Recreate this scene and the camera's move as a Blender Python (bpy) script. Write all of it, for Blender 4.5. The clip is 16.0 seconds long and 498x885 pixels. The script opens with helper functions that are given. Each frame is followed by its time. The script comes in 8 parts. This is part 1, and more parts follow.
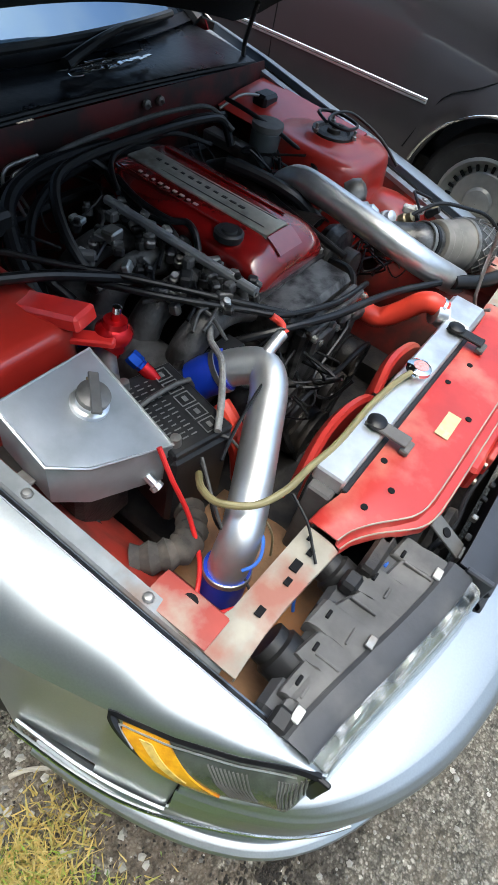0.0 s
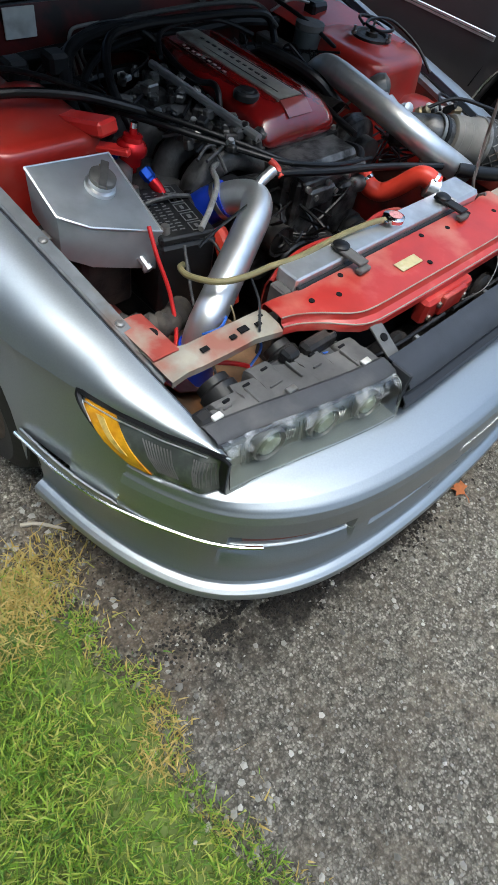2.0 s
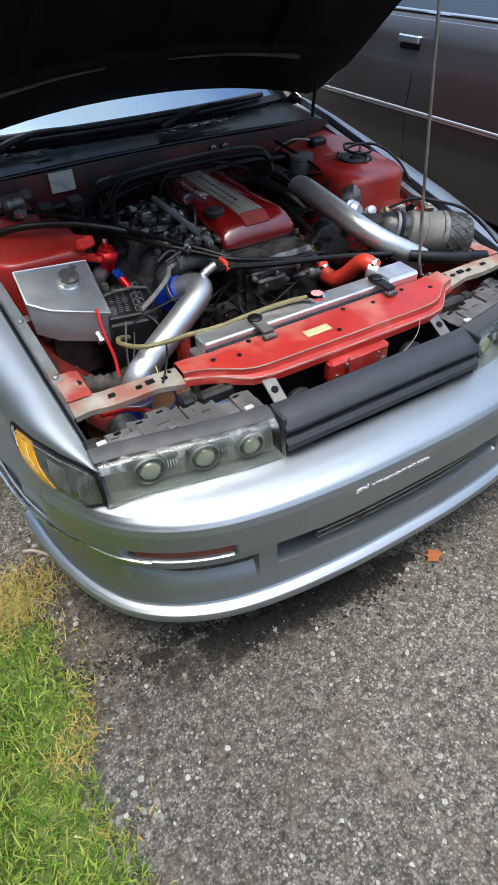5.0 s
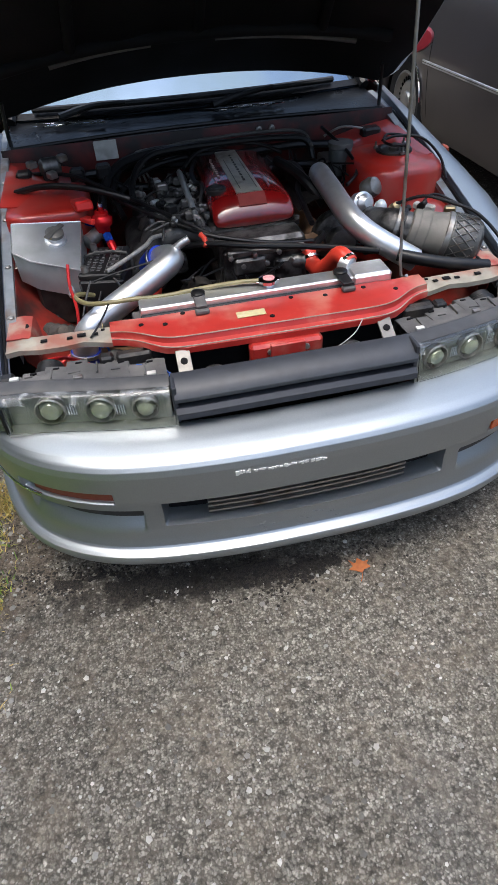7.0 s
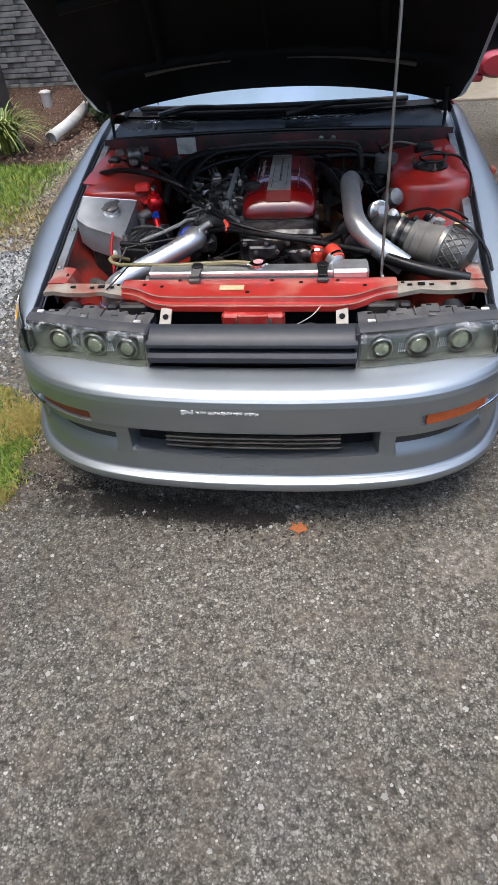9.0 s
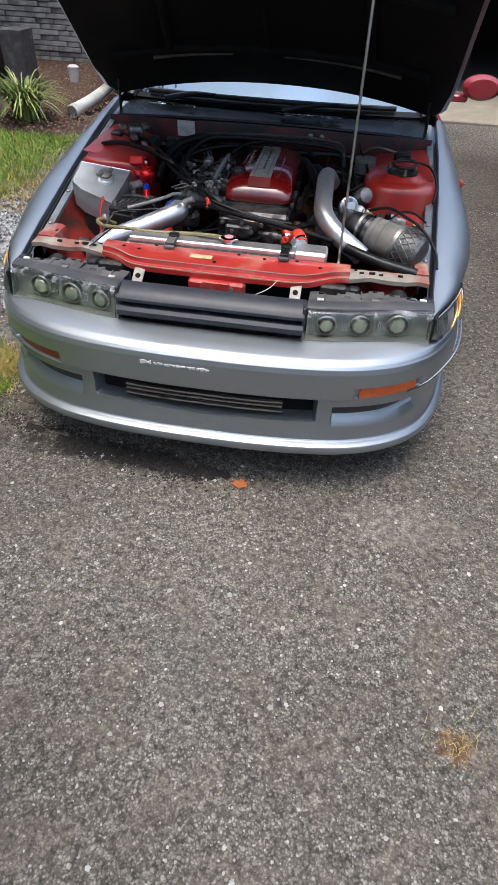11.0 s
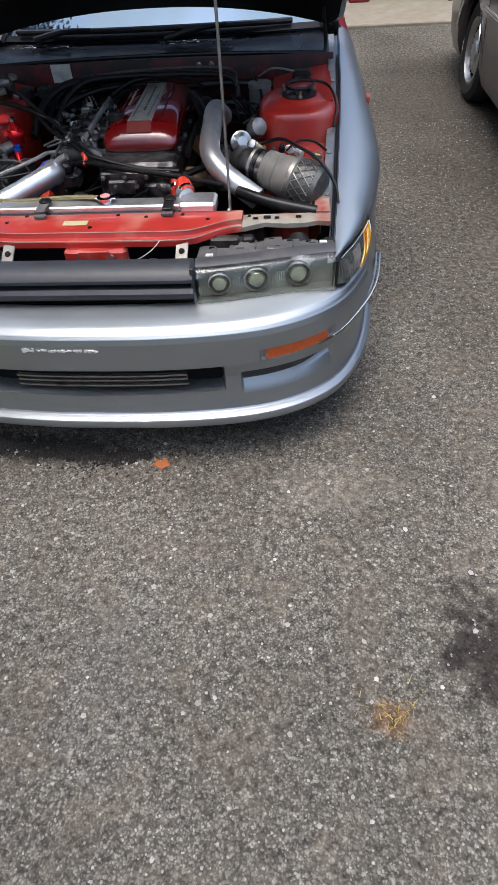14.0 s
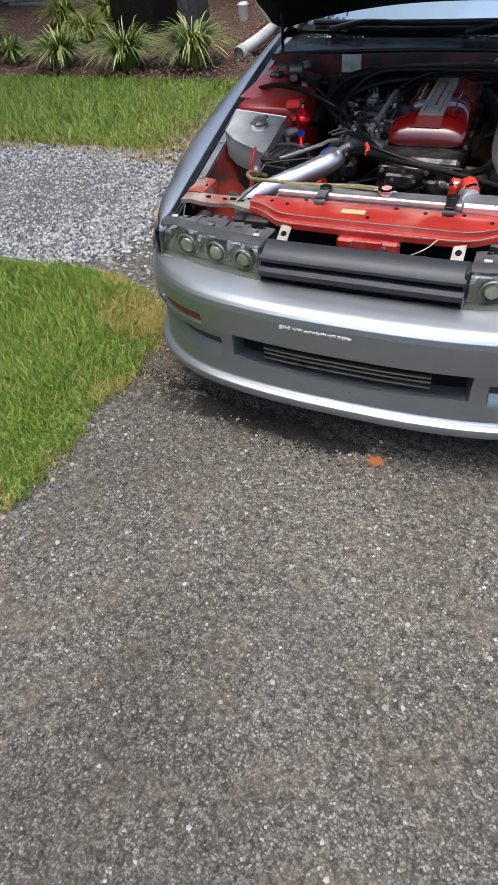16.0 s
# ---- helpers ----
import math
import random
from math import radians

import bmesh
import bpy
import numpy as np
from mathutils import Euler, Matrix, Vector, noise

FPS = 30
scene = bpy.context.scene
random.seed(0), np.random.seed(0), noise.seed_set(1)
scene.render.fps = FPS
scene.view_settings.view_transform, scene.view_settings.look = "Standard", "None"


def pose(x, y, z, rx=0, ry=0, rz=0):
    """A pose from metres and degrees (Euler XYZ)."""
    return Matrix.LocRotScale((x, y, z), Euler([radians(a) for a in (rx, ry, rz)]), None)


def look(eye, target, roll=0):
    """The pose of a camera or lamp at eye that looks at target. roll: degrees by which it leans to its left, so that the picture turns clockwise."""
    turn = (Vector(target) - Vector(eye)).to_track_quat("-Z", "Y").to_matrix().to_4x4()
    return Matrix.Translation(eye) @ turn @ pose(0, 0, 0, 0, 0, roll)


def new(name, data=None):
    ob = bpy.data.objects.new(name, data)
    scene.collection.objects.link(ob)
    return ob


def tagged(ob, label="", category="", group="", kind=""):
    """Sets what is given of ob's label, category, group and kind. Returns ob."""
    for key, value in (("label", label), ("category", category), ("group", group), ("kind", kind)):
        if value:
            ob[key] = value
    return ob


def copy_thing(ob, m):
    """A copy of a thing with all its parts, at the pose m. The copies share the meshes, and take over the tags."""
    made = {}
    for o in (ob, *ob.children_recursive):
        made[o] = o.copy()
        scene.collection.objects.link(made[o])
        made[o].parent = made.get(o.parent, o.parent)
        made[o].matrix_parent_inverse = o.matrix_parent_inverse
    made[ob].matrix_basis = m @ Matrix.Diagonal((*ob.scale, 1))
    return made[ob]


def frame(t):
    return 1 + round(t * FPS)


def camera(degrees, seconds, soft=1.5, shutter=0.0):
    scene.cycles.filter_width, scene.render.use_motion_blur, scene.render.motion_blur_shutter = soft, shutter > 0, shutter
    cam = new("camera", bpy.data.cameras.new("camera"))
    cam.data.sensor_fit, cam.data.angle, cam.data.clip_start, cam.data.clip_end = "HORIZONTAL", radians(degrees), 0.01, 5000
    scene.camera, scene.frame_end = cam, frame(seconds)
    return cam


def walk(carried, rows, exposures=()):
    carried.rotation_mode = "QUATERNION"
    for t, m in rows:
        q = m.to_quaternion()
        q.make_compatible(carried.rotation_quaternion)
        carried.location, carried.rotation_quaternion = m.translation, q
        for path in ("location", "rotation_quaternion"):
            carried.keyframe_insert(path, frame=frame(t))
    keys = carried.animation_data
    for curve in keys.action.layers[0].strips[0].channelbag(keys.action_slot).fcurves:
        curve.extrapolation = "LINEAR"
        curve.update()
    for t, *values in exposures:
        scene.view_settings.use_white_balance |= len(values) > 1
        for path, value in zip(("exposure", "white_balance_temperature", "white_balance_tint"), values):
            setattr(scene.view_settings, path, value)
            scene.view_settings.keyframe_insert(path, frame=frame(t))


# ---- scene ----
cam = camera(47.6, 16.0)
PATH = [
    (0, (-0.955, 0.321, 1.416), (0.239, 0.854, -0.097), 16.1),
    (0.5, (-0.979, 0.236, 1.413), (0.215, 0.791, -0.093), 17.9),
    (1, (-0.986, 0.059, 1.389), (0.061, 0.813, -0.139), 12.5),
    (1.5, (-1.03, -0.072, 1.384), (-0.173, 0.714, -0.244), 7.2),
    (2, (-1.133, -0.131, 1.377), (-0.129, 0.576, -0.201), 14.6),
    (2.5, (-1.185, -0.179, 1.395), (-0.14, 0.534, -0.154), 14.2),
    (3, (-1.189, -0.233, 1.435), (-0.126, 0.716, 0.031), 4.8),
    (3.5, (-1.135, -0.288, 1.436), (-0.097, 0.683, 0.029), 3.3),
    (3.7, (-1.07, -0.299, 1.428), (-0.064, 0.71, 0.024), 2.2),
    (5.8, (-0.652, -0.803, 1.47), (-0.158, 0.615, 0.148), -0.3),
    (6, (-0.573, -0.802, 1.466), (-0.146, 0.643, 0.152), 0.7),
    (6.5, (-0.401, -0.828, 1.448), (-0.075, 0.6, 0.087), 1.2),
    (7, (-0.318, -0.928, 1.444), (-0.066, 0.501, 0.068), -3.7),
    (7.5, (-0.244, -1.101, 1.452), (-0.112, 0.316, 0.047), 3.2),
    (8, (-0.107, -1.177, 1.456), (-0.072, 0.244, 0.048), -1.2),
    (8.5, (0.083, -1.164, 1.475), (-0.026, 0.262, 0.077), -3.0),
    (9, (0.171, -1.253, 1.482), (-0.038, 0.222, 0.147), -4.3),
    (9.5, (0.221, -1.36, 1.496), (-0.05, 0.138, 0.199), -8.3),
    (10, (0.237, -1.496, 1.516), (0.075, 0.04, 0.246), -1.6),
    (10.2, (0.249, -1.519, 1.518), (0.13, 0.023, 0.25), 1.4),
    (12.3, (0.518, -1.319, 1.446), (0.219, -0.029, -0.053), -0.3),
    (12.5, (0.526, -1.315, 1.454), (0.22, -0.035, -0.052), -1.3),
    (13, (0.565, -1.29, 1.466), (0.41, 0.044, -0.016), -2.2),
    (13.5, (0.615, -1.285, 1.458), (0.472, 0.067, -0.009), -3.7),
    (14, (0.589, -1.279, 1.461), (0.434, 0.072, -0.006), -4.3),
    (14.5, (0.567, -1.278, 1.473), (0.355, 0.049, -0.008), -4.8),
    (15, (0.481, -1.294, 1.478), (0.03, -0.02, 0.005), -6.2),
    (15.5, (0.4, -1.312, 1.48), (-0.218, -0.088, 0.024), -7.3),
    (16, (0.356, -1.342, 1.477), (-0.293, -0.119, 0.034), -7.2),
]
walk(cam, [(t, look(eye, target, roll)) for t, eye, target, roll in PATH], [(0.0, 0.34, 6220, 0), (1.0, 0.08, 6180, -2), (1.5, -0.06, 6120, -1), (2.5, -0.12, 6110, 0), (3.7, 0.1, 6120, -1), (6.0, 0.0, 6330, 6), (8.0, -0.1, 6330, 7), (10.0, 0.0, 6330, 8), (13.0, -0.15, 6330, 8), (16.0, -0.08, 6340, 8)])

# ---- light ----
world = bpy.data.worlds.new("sky")
scene.world = world
world.use_nodes = True
wn = world.node_tree
sky = wn.nodes.new("ShaderNodeTexSky")
sky.sky_type, sky.sun_disc = "NISHITA", False
sky.sun_elevation, sky.sun_rotation = radians(80), radians(220)
sky.air_density, sky.dust_density, sky.ozone_density = 1.0, 3.0, 1.0
bg = wn.nodes["Background"]
bg.inputs["Strength"].default_value = 0.071
# broken cloud over the blue
tc, cl, cr, mx = (wn.nodes.new(k) for k in ("ShaderNodeTexCoord", "ShaderNodeTexNoise", "ShaderNodeValToRGB", "ShaderNodeMix"))
mx.data_type = "RGBA"
cl.inputs["Scale"].default_value, cl.inputs["Detail"].default_value = 2.2, 6.0
cr.color_ramp.elements[0].position, cr.color_ramp.elements[1].position = 0.47, 0.70
mp = wn.nodes.new("ShaderNodeMapping")
mp.inputs["Location"].default_value = (0.4, 1.7, 0.3)
wn.links.new(tc.outputs["Generated"], mp.inputs["Vector"])
wn.links.new(mp.outputs["Vector"], cl.inputs["Vector"])
wn.links.new(cl.outputs["Fac"], cr.inputs["Fac"])
wn.links.new(cr.outputs["Color"], mx.inputs["Factor"])
gain = wn.nodes.new("ShaderNodeVectorMath")
gain.operation = "SCALE"
gain.inputs["Scale"].default_value = 3.0
wn.links.new(sky.outputs["Color"], gain.inputs[0])
wn.links.new(gain.outputs["Vector"], mx.inputs["A"])
mx.inputs["B"].default_value = (11.0, 11.3, 11.8, 1.0)
# an overcast sky is three times brighter overhead than at the horizon
sp, ov, vm = wn.nodes.new("ShaderNodeSeparateXYZ"), wn.nodes.new("ShaderNodeMapRange"), wn.nodes.new("ShaderNodeVectorMath")
vm.operation = "SCALE"
ov.inputs["From Min"].default_value, ov.inputs["From Max"].default_value = 0.12, 1.0
ov.inputs["To Min"].default_value, ov.inputs["To Max"].default_value = 0.15, 2.85
wn.links.new(tc.outputs["Generated"], sp.inputs["Vector"])
wn.links.new(sp.outputs["Z"], ov.inputs["Value"])
wn.links.new(ov.outputs["Result"], vm.inputs["Scale"])
wn.links.new(mx.outputs["Result"], vm.inputs[0])
wn.links.new(vm.outputs["Vector"], bg.inputs["Color"])

sun = new("sun", bpy.data.lights.new("sun", "SUN"))
sun.data.energy, sun.data.angle, sun.data.color = 0.7, radians(30), (1.0, 0.97, 0.92)
sun.matrix_world = look((-0.5, -0.5, 5.0), (0, 0, 0))


# ---- materials ----
def mat(name, color, rough=0.5, metal=0.0, vary=0.12, scale=18.0, bump=0.0, bscale=120.0, coat=0.0, dirt=None, dirt_scale=5.0, dirt_at=0.58, spec=0.5):
    """A surface with grain and a second, broader scale of stain; dirt is the colour of the stain."""
    m = bpy.data.materials.new(name)
    m.use_nodes = True
    t = m.node_tree
    b = t.nodes["Principled BSDF"]
    b.inputs["Metallic"].default_value, b.inputs["Coat Weight"].default_value = metal, coat
    b.inputs["Specular IOR Level"].default_value = spec
    co = t.nodes.new("ShaderNodeTexCoord")
    info = t.nodes.new("ShaderNodeObjectInfo")
    n1, n2 = t.nodes.new("ShaderNodeTexNoise"), t.nodes.new("ShaderNodeTexNoise")
    n1.inputs["Scale"].default_value, n1.inputs["Detail"].default_value = scale, 5.0
    n2.inputs["Scale"].default_value, n2.inputs["Detail"].default_value = dirt_scale, 7.0
    for n in (n1, n2):
        t.links.new(co.outputs["Object"], n.inputs["Vector"])
    hsv = t.nodes.new("ShaderNodeHueSaturation")
    hsv.inputs["Color"].default_value = (*color, 1)
    mr = t.nodes.new("ShaderNodeMapRange")
    mr.inputs["From Min"].default_value, mr.inputs["From Max"].default_value = 0.25, 0.75
    mr.inputs["To Min"].default_value, mr.inputs["To Max"].default_value = 1 - vary, 1 + vary
    t.links.new(n1.outputs["Fac"], mr.inputs["Value"])
    t.links.new(mr.outputs["Result"], hsv.inputs["Value"])
    out = hsv.outputs["Color"]
    rr = t.nodes.new("ShaderNodeMapRange")
    rr.inputs["To Min"].default_value, rr.inputs["To Max"].default_value = max(0.02, rough * 0.8), min(1, rough * 1.25)
    t.links.new(n2.outputs["Fac"], rr.inputs["Value"])
    t.links.new(rr.outputs["Result"], b.inputs["Roughness"])
    if dirt:
        ramp, mix = t.nodes.new("ShaderNodeValToRGB"), t.nodes.new("ShaderNodeMix")
        mix.data_type = "RGBA"
        ramp.color_ramp.elements[0].position, ramp.color_ramp.elements[1].position = dirt_at - 0.06, dirt_at + 0.1
        t.links.new(n2.outputs["Fac"], ramp.inputs["Fac"])
        t.links.new(ramp.outputs["Color"], mix.inputs["Factor"])
        t.links.new(out, mix.inputs["A"])
        mix.inputs["B"].default_value = (*dirt, 1)
        out = mix.outputs["Result"]
    t.links.new(out, b.inputs["Base Color"])
    if bump:
        n3, bp = t.nodes.new("ShaderNodeTexNoise"), t.nodes.new("ShaderNodeBump")
        n3.inputs["Scale"].default_value, n3.inputs["Detail"].default_value = bscale, 4.0
        bp.inputs["Strength"].default_value, bp.inputs["Distance"].default_value = bump, 0.004
        t.links.new(co.outputs["Object"], n3.inputs["Vector"])
        t.links.new(n3.outputs["Fac"], bp.inputs["Height"])
        t.links.new(bp.outputs["Normal"], b.inputs["Normal"])
    return m


def glass(name, color, rough=0.02, ior=1.45):
    m = bpy.data.materials.new(name)
    m.use_nodes = True
    b = m.node_tree.nodes["Principled BSDF"]
    b.inputs["Base Color"].default_value, b.inputs["Roughness"].default_value = (*color, 1), rough
    b.inputs["Transmission Weight"].default_value, b.inputs["IOR"].default_value = 1.0, ior
    return m


def bits(name, colours, rough=0.9, spread=1.0):
    """Loose pieces in one mesh, each with its own colour."""
    m = bpy.data.materials.new(name)
    m.use_nodes = True
    t = m.node_tree
    b = t.nodes["Principled BSDF"]
    b.inputs["Roughness"].default_value = rough
    g, ramp = t.nodes.new("ShaderNodeNewGeometry"), t.nodes.new("ShaderNodeValToRGB")
    r = ramp.color_ramp
    while len(r.elements) < len(colours):
        r.elements.new(0.5)
    for k, c in enumerate(colours):
        r.elements[k].position, r.elements[k].color = k / (len(colours) - 1), (*c, 1)
    t.links.new(g.outputs["Random Per Island"], ramp.inputs["Fac"])
    t.links.new(ramp.outputs["Color"], b.inputs["Base Color"])
    return m


def asphalt_mat():
    m = bpy.data.materials.new("weathered_asphalt")
    m.use_nodes = True
    t = m.node_tree
    L, N = t.links.new, t.nodes.new
    b = t.nodes["Principled BSDF"]
    co = N("ShaderNodeTexCoord")

    # the grid of chips is pulled about, so that no two look alike
    warp, pull = N("ShaderNodeTexNoise"), N("ShaderNodeVectorMath")
    warp.inputs["Scale"].default_value, warp.inputs["Detail"].default_value = 95.0, 3.0
    pull.operation = "MULTIPLY_ADD"
    pull.inputs[1].default_value = (0.011, 0.011, 0.011)
    L(co.outputs["Object"], warp.inputs["Vector"])
    L(warp.outputs["Color"], pull.inputs[0])
    L(co.outputs["Object"], pull.inputs[2])

    def tex(kind, scale, detail=None):
        n = N(kind)
        n.inputs["Scale"].default_value = scale
        if detail is not None:
            n.inputs["Detail"].default_value = detail
        L(pull.outputs["Vector"] if kind == "ShaderNodeTexVoronoi" else co.outputs["Object"], n.inputs["Vector"])
        return n

    def ramp(fac, stops):
        n = N("ShaderNodeValToRGB")
        r = n.color_ramp
        for k, (p, c) in enumerate(stops):
            e = r.elements[k] if k < 2 else r.elements.new(p)
            e.position, e.color = p, (*c, 1)
        L(fac, n.inputs["Fac"])
        return n.outputs["Color"]

    def mix(fac, a, c):
        n = N("ShaderNodeMix")
        n.data_type = "RGBA"
        L(fac, n.inputs["Factor"])
        L(a, n.inputs["A"])
        if isinstance(c, tuple):
            n.inputs["B"].default_value = (*c, 1)
        else:
            L(c, n.inputs["B"])
        return n.outputs["Result"]

    def math_node(op, a, c):
        n = N("ShaderNodeMath")
        n.operation = op
        for k, q in enumerate((a, c)):
            if isinstance(q, float):
                n.inputs[k].default_value = q
            else:
                L(q, n.inputs[k])
        return n.outputs["Value"]

    v, v2 = tex("ShaderNodeTexVoronoi", 165.0), tex("ShaderNodeTexVoronoi", 74.0)
    big, mid, fine = tex("ShaderNodeTexNoise", 1.1, 6.0), tex("ShaderNodeTexNoise", 7.0, 5.0), tex("ShaderNodeTexNoise", 300.0, 3.0)
    sep, sep2 = N("ShaderNodeSeparateColor"), N("ShaderNodeSeparateColor")
    L(v.outputs["Color"], sep.inputs["Color"])
    L(v2.outputs["Color"], sep2.inputs["Color"])
    black3, white3 = (0.0, 0.0, 0.0), (1.0, 1.0, 1.0)
    # small chips, each with a grey of its own, in dark bitumen
    small = ramp(sep.outputs["Red"], ((0.0, (0.085, 0.075, 0.060)), (0.45, (0.158, 0.146, 0.121)), (0.8, (0.225, 0.209, 0.177)), (0.97, (0.275, 0.256, 0.219)), (1.0, (0.37, 0.35, 0.307))))
    col = mix(ramp(v.outputs["Distance"], ((0.35, black3), (0.75, white3))), small, (0.074, 0.067, 0.055))
    # larger stones here and there
    large = ramp(sep2.outputs["Green"], ((0.0, (0.10, 0.091, 0.077)), (0.6, (0.195, 0.181, 0.154)), (0.93, (0.2856, 0.2660, 0.2280)), (1.0, (0.4692, 0.4450, 0.3895))))
    mask = math_node("MULTIPLY", ramp(v2.outputs["Distance"], ((0.24, white3), (0.44, black3))), ramp(sep2.outputs["Red"], ((0.48, black3), (0.62, white3))))
    col = mix(mask, col, large)
    # fines and earth washed into the hollows
    fines = ramp(mid.outputs["Fac"], ((0.47, black3), (0.66, (0.5, 0.5, 0.5))))
    col = mix(fines, col, (0.1367, 0.1150, 0.0874))
    # oil and wet earth soaked in, some shade painted in, each about its own place
    # the last tone mixes dark earth with painted shade beside the sedan
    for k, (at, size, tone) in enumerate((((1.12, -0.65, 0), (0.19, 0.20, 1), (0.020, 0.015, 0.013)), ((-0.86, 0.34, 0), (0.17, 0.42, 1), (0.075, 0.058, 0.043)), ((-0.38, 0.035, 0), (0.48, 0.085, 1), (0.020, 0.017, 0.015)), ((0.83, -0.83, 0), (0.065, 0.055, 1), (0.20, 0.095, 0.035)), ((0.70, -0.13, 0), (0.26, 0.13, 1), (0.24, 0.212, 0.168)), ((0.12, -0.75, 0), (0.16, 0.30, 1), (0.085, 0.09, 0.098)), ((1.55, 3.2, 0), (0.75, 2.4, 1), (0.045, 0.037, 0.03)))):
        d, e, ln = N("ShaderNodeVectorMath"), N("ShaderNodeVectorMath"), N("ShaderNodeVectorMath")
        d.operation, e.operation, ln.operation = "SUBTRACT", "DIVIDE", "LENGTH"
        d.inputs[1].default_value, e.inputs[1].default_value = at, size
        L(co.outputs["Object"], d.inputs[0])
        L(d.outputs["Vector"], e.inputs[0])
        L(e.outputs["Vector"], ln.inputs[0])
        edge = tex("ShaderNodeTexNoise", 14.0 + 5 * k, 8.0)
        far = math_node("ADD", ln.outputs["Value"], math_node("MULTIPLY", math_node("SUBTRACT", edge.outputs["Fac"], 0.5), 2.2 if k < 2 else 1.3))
        # third strength covers bumper dirt and is raised to paint contact shade
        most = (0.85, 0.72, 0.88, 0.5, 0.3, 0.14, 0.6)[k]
        soak_shade = ramp(far, ((0.45, (most, most, most)), (1.15, black3)))
        col = mix(soak_shade, col, tone)
    # broad warm and cool wear
    mr = N("ShaderNodeMapRange")
    mr.inputs["From Min"].default_value, mr.inputs["From Max"].default_value = 0.3, 0.7
    mr.inputs["To Min"].default_value, mr.inputs["To Max"].default_value = 0.72, 1.28
    L(big.outputs["Fac"], mr.inputs["Value"])
    hsv = N("ShaderNodeHueSaturation")
    # clods and hollows a few centimetres across
    clod = N("ShaderNodeMapRange")
    clod.inputs["From Min"].default_value, clod.inputs["From Max"].default_value = 0.34, 0.66
    clod.inputs["To Min"].default_value, clod.inputs["To Max"].default_value = 0.50, 1.76
    hollow = tex("ShaderNodeTexNoise", 40.0, 7.0)
    hollow.inputs["Roughness"].default_value = 0.68
    L(hollow.outputs["Fac"], clod.inputs["Value"])
    L(math_node("MULTIPLY", mr.outputs["Result"], clod.outputs["Result"]), hsv.inputs["Value"])
    L(col, hsv.inputs["Color"])
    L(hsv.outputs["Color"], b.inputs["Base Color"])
    b.inputs["Roughness"].default_value = 0.92
    b.inputs["Specular IOR Level"].default_value = 0.25
    high = math_node("ADD", math_node("ADD", v.outputs["Distance"], v2.outputs["Distance"]), math_node("MULTIPLY", fine.outputs["Fac"], 0.3))
    high = math_node("SUBTRACT", high, math_node("MULTIPLY", hollow.outputs["Fac"], 1.6))
    bp = N("ShaderNodeBump")
    bp.invert = True
    bp.inputs["Strength"].default_value, bp.inputs["Distance"].default_value = 0.85, 0.006
    L(high, bp.inputs["Height"])
    L(bp.outputs["Normal"], b.inputs["Normal"])
    return m


silver = mat("silver_car_paint", (0.37, 0.40, 0.42), 0.39, 0.88, 0.05, 300, coat=0.15)
dull_silver = mat("dull_silver_flange", (0.24, 0.255, 0.265), 0.5, 0.55, 0.2, 25, 0.08, 120, dirt=(0.20, 0.15, 0.12), dirt_scale=11, dirt_at=0.6)
red_paint = mat("faded_red_paint", (0.40, 0.022, 0.014), 0.36, 0.0, 0.2, 9, 0.05, 60, coat=0.5, dirt=(0.36, 0.062, 0.045), dirt_scale=8, dirt_at=0.58)
red_bar = mat("worn_red_panel", (0.44, 0.03, 0.023), 0.38, 0.0, 0.16, 14, 0.05, 60, coat=0.3, dirt=(0.50, 0.17, 0.125), dirt_scale=7, dirt_at=0.57)
primer = mat("bare_beige_primer", (0.32, 0.29, 0.235), 0.65, 0.0, 0.25, 20, 0.1, 90, dirt=(0.30, 0.12, 0.085), dirt_scale=9, dirt_at=0.56)
rocker_red = mat("wrinkle_red_cover", (0.19, 0.005, 0.005), 0.2, 0.0, 0.14, 30, 0.03, 400, coat=1.0, dirt=(0.07, 0.005, 0.005), dirt_scale=7, dirt_at=0.57)
alu = mat("brushed_aluminium", (0.78, 0.79, 0.80), 0.36, 0.9, 0.07, 40, 0.05, 150, dirt=(0.5, 0.5, 0.5), dirt_scale=6, dirt_at=0.62)
alu_sheet = mat("satin_aluminium_sheet", (0.52, 0.54, 0.55), 0.5, 0.85, 0.08, 25, 0.06, 120, dirt=(0.38, 0.395, 0.40), dirt_scale=7, dirt_at=0.58)
cast = mat("oxidised_cast_aluminium", (0.17, 0.166, 0.16), 0.42, 0.7, 0.3, 30, 0.25, 180, dirt=(0.028, 0.026, 0.025), dirt_scale=16, dirt_at=0.48)
dusty_cast = mat("dusty_grey_casting", (0.105, 0.102, 0.098), 0.5, 0.3, 0.35, 30, 0.3, 180, dirt=(0.035, 0.033, 0.031), dirt_scale=14, dirt_at=0.52)
steel = mat("dull_steel", (0.34, 0.33, 0.31), 0.42, 0.85, 0.2, 30, 0.1, 140, dirt=(0.16, 0.12, 0.09), dirt_scale=12, dirt_at=0.6)
chrome = mat("bright_chrome", (0.8, 0.8, 0.8), 0.1, 1.0, 0.03, 30)
black = mat("black_plastic", (0.013, 0.013, 0.014), 0.42, 0.0, 0.3, 30, 0.08, 200, dirt=(0.03, 0.028, 0.026), dirt_scale=9, dirt_at=0.6, spec=0.35)
grey_plastic = mat("dusty_grey_plastic", (0.085, 0.082, 0.080), 0.62, 0.0, 0.25, 24, 0.15, 150, dirt=(0.15, 0.143, 0.136), dirt_scale=9, dirt_at=0.57)
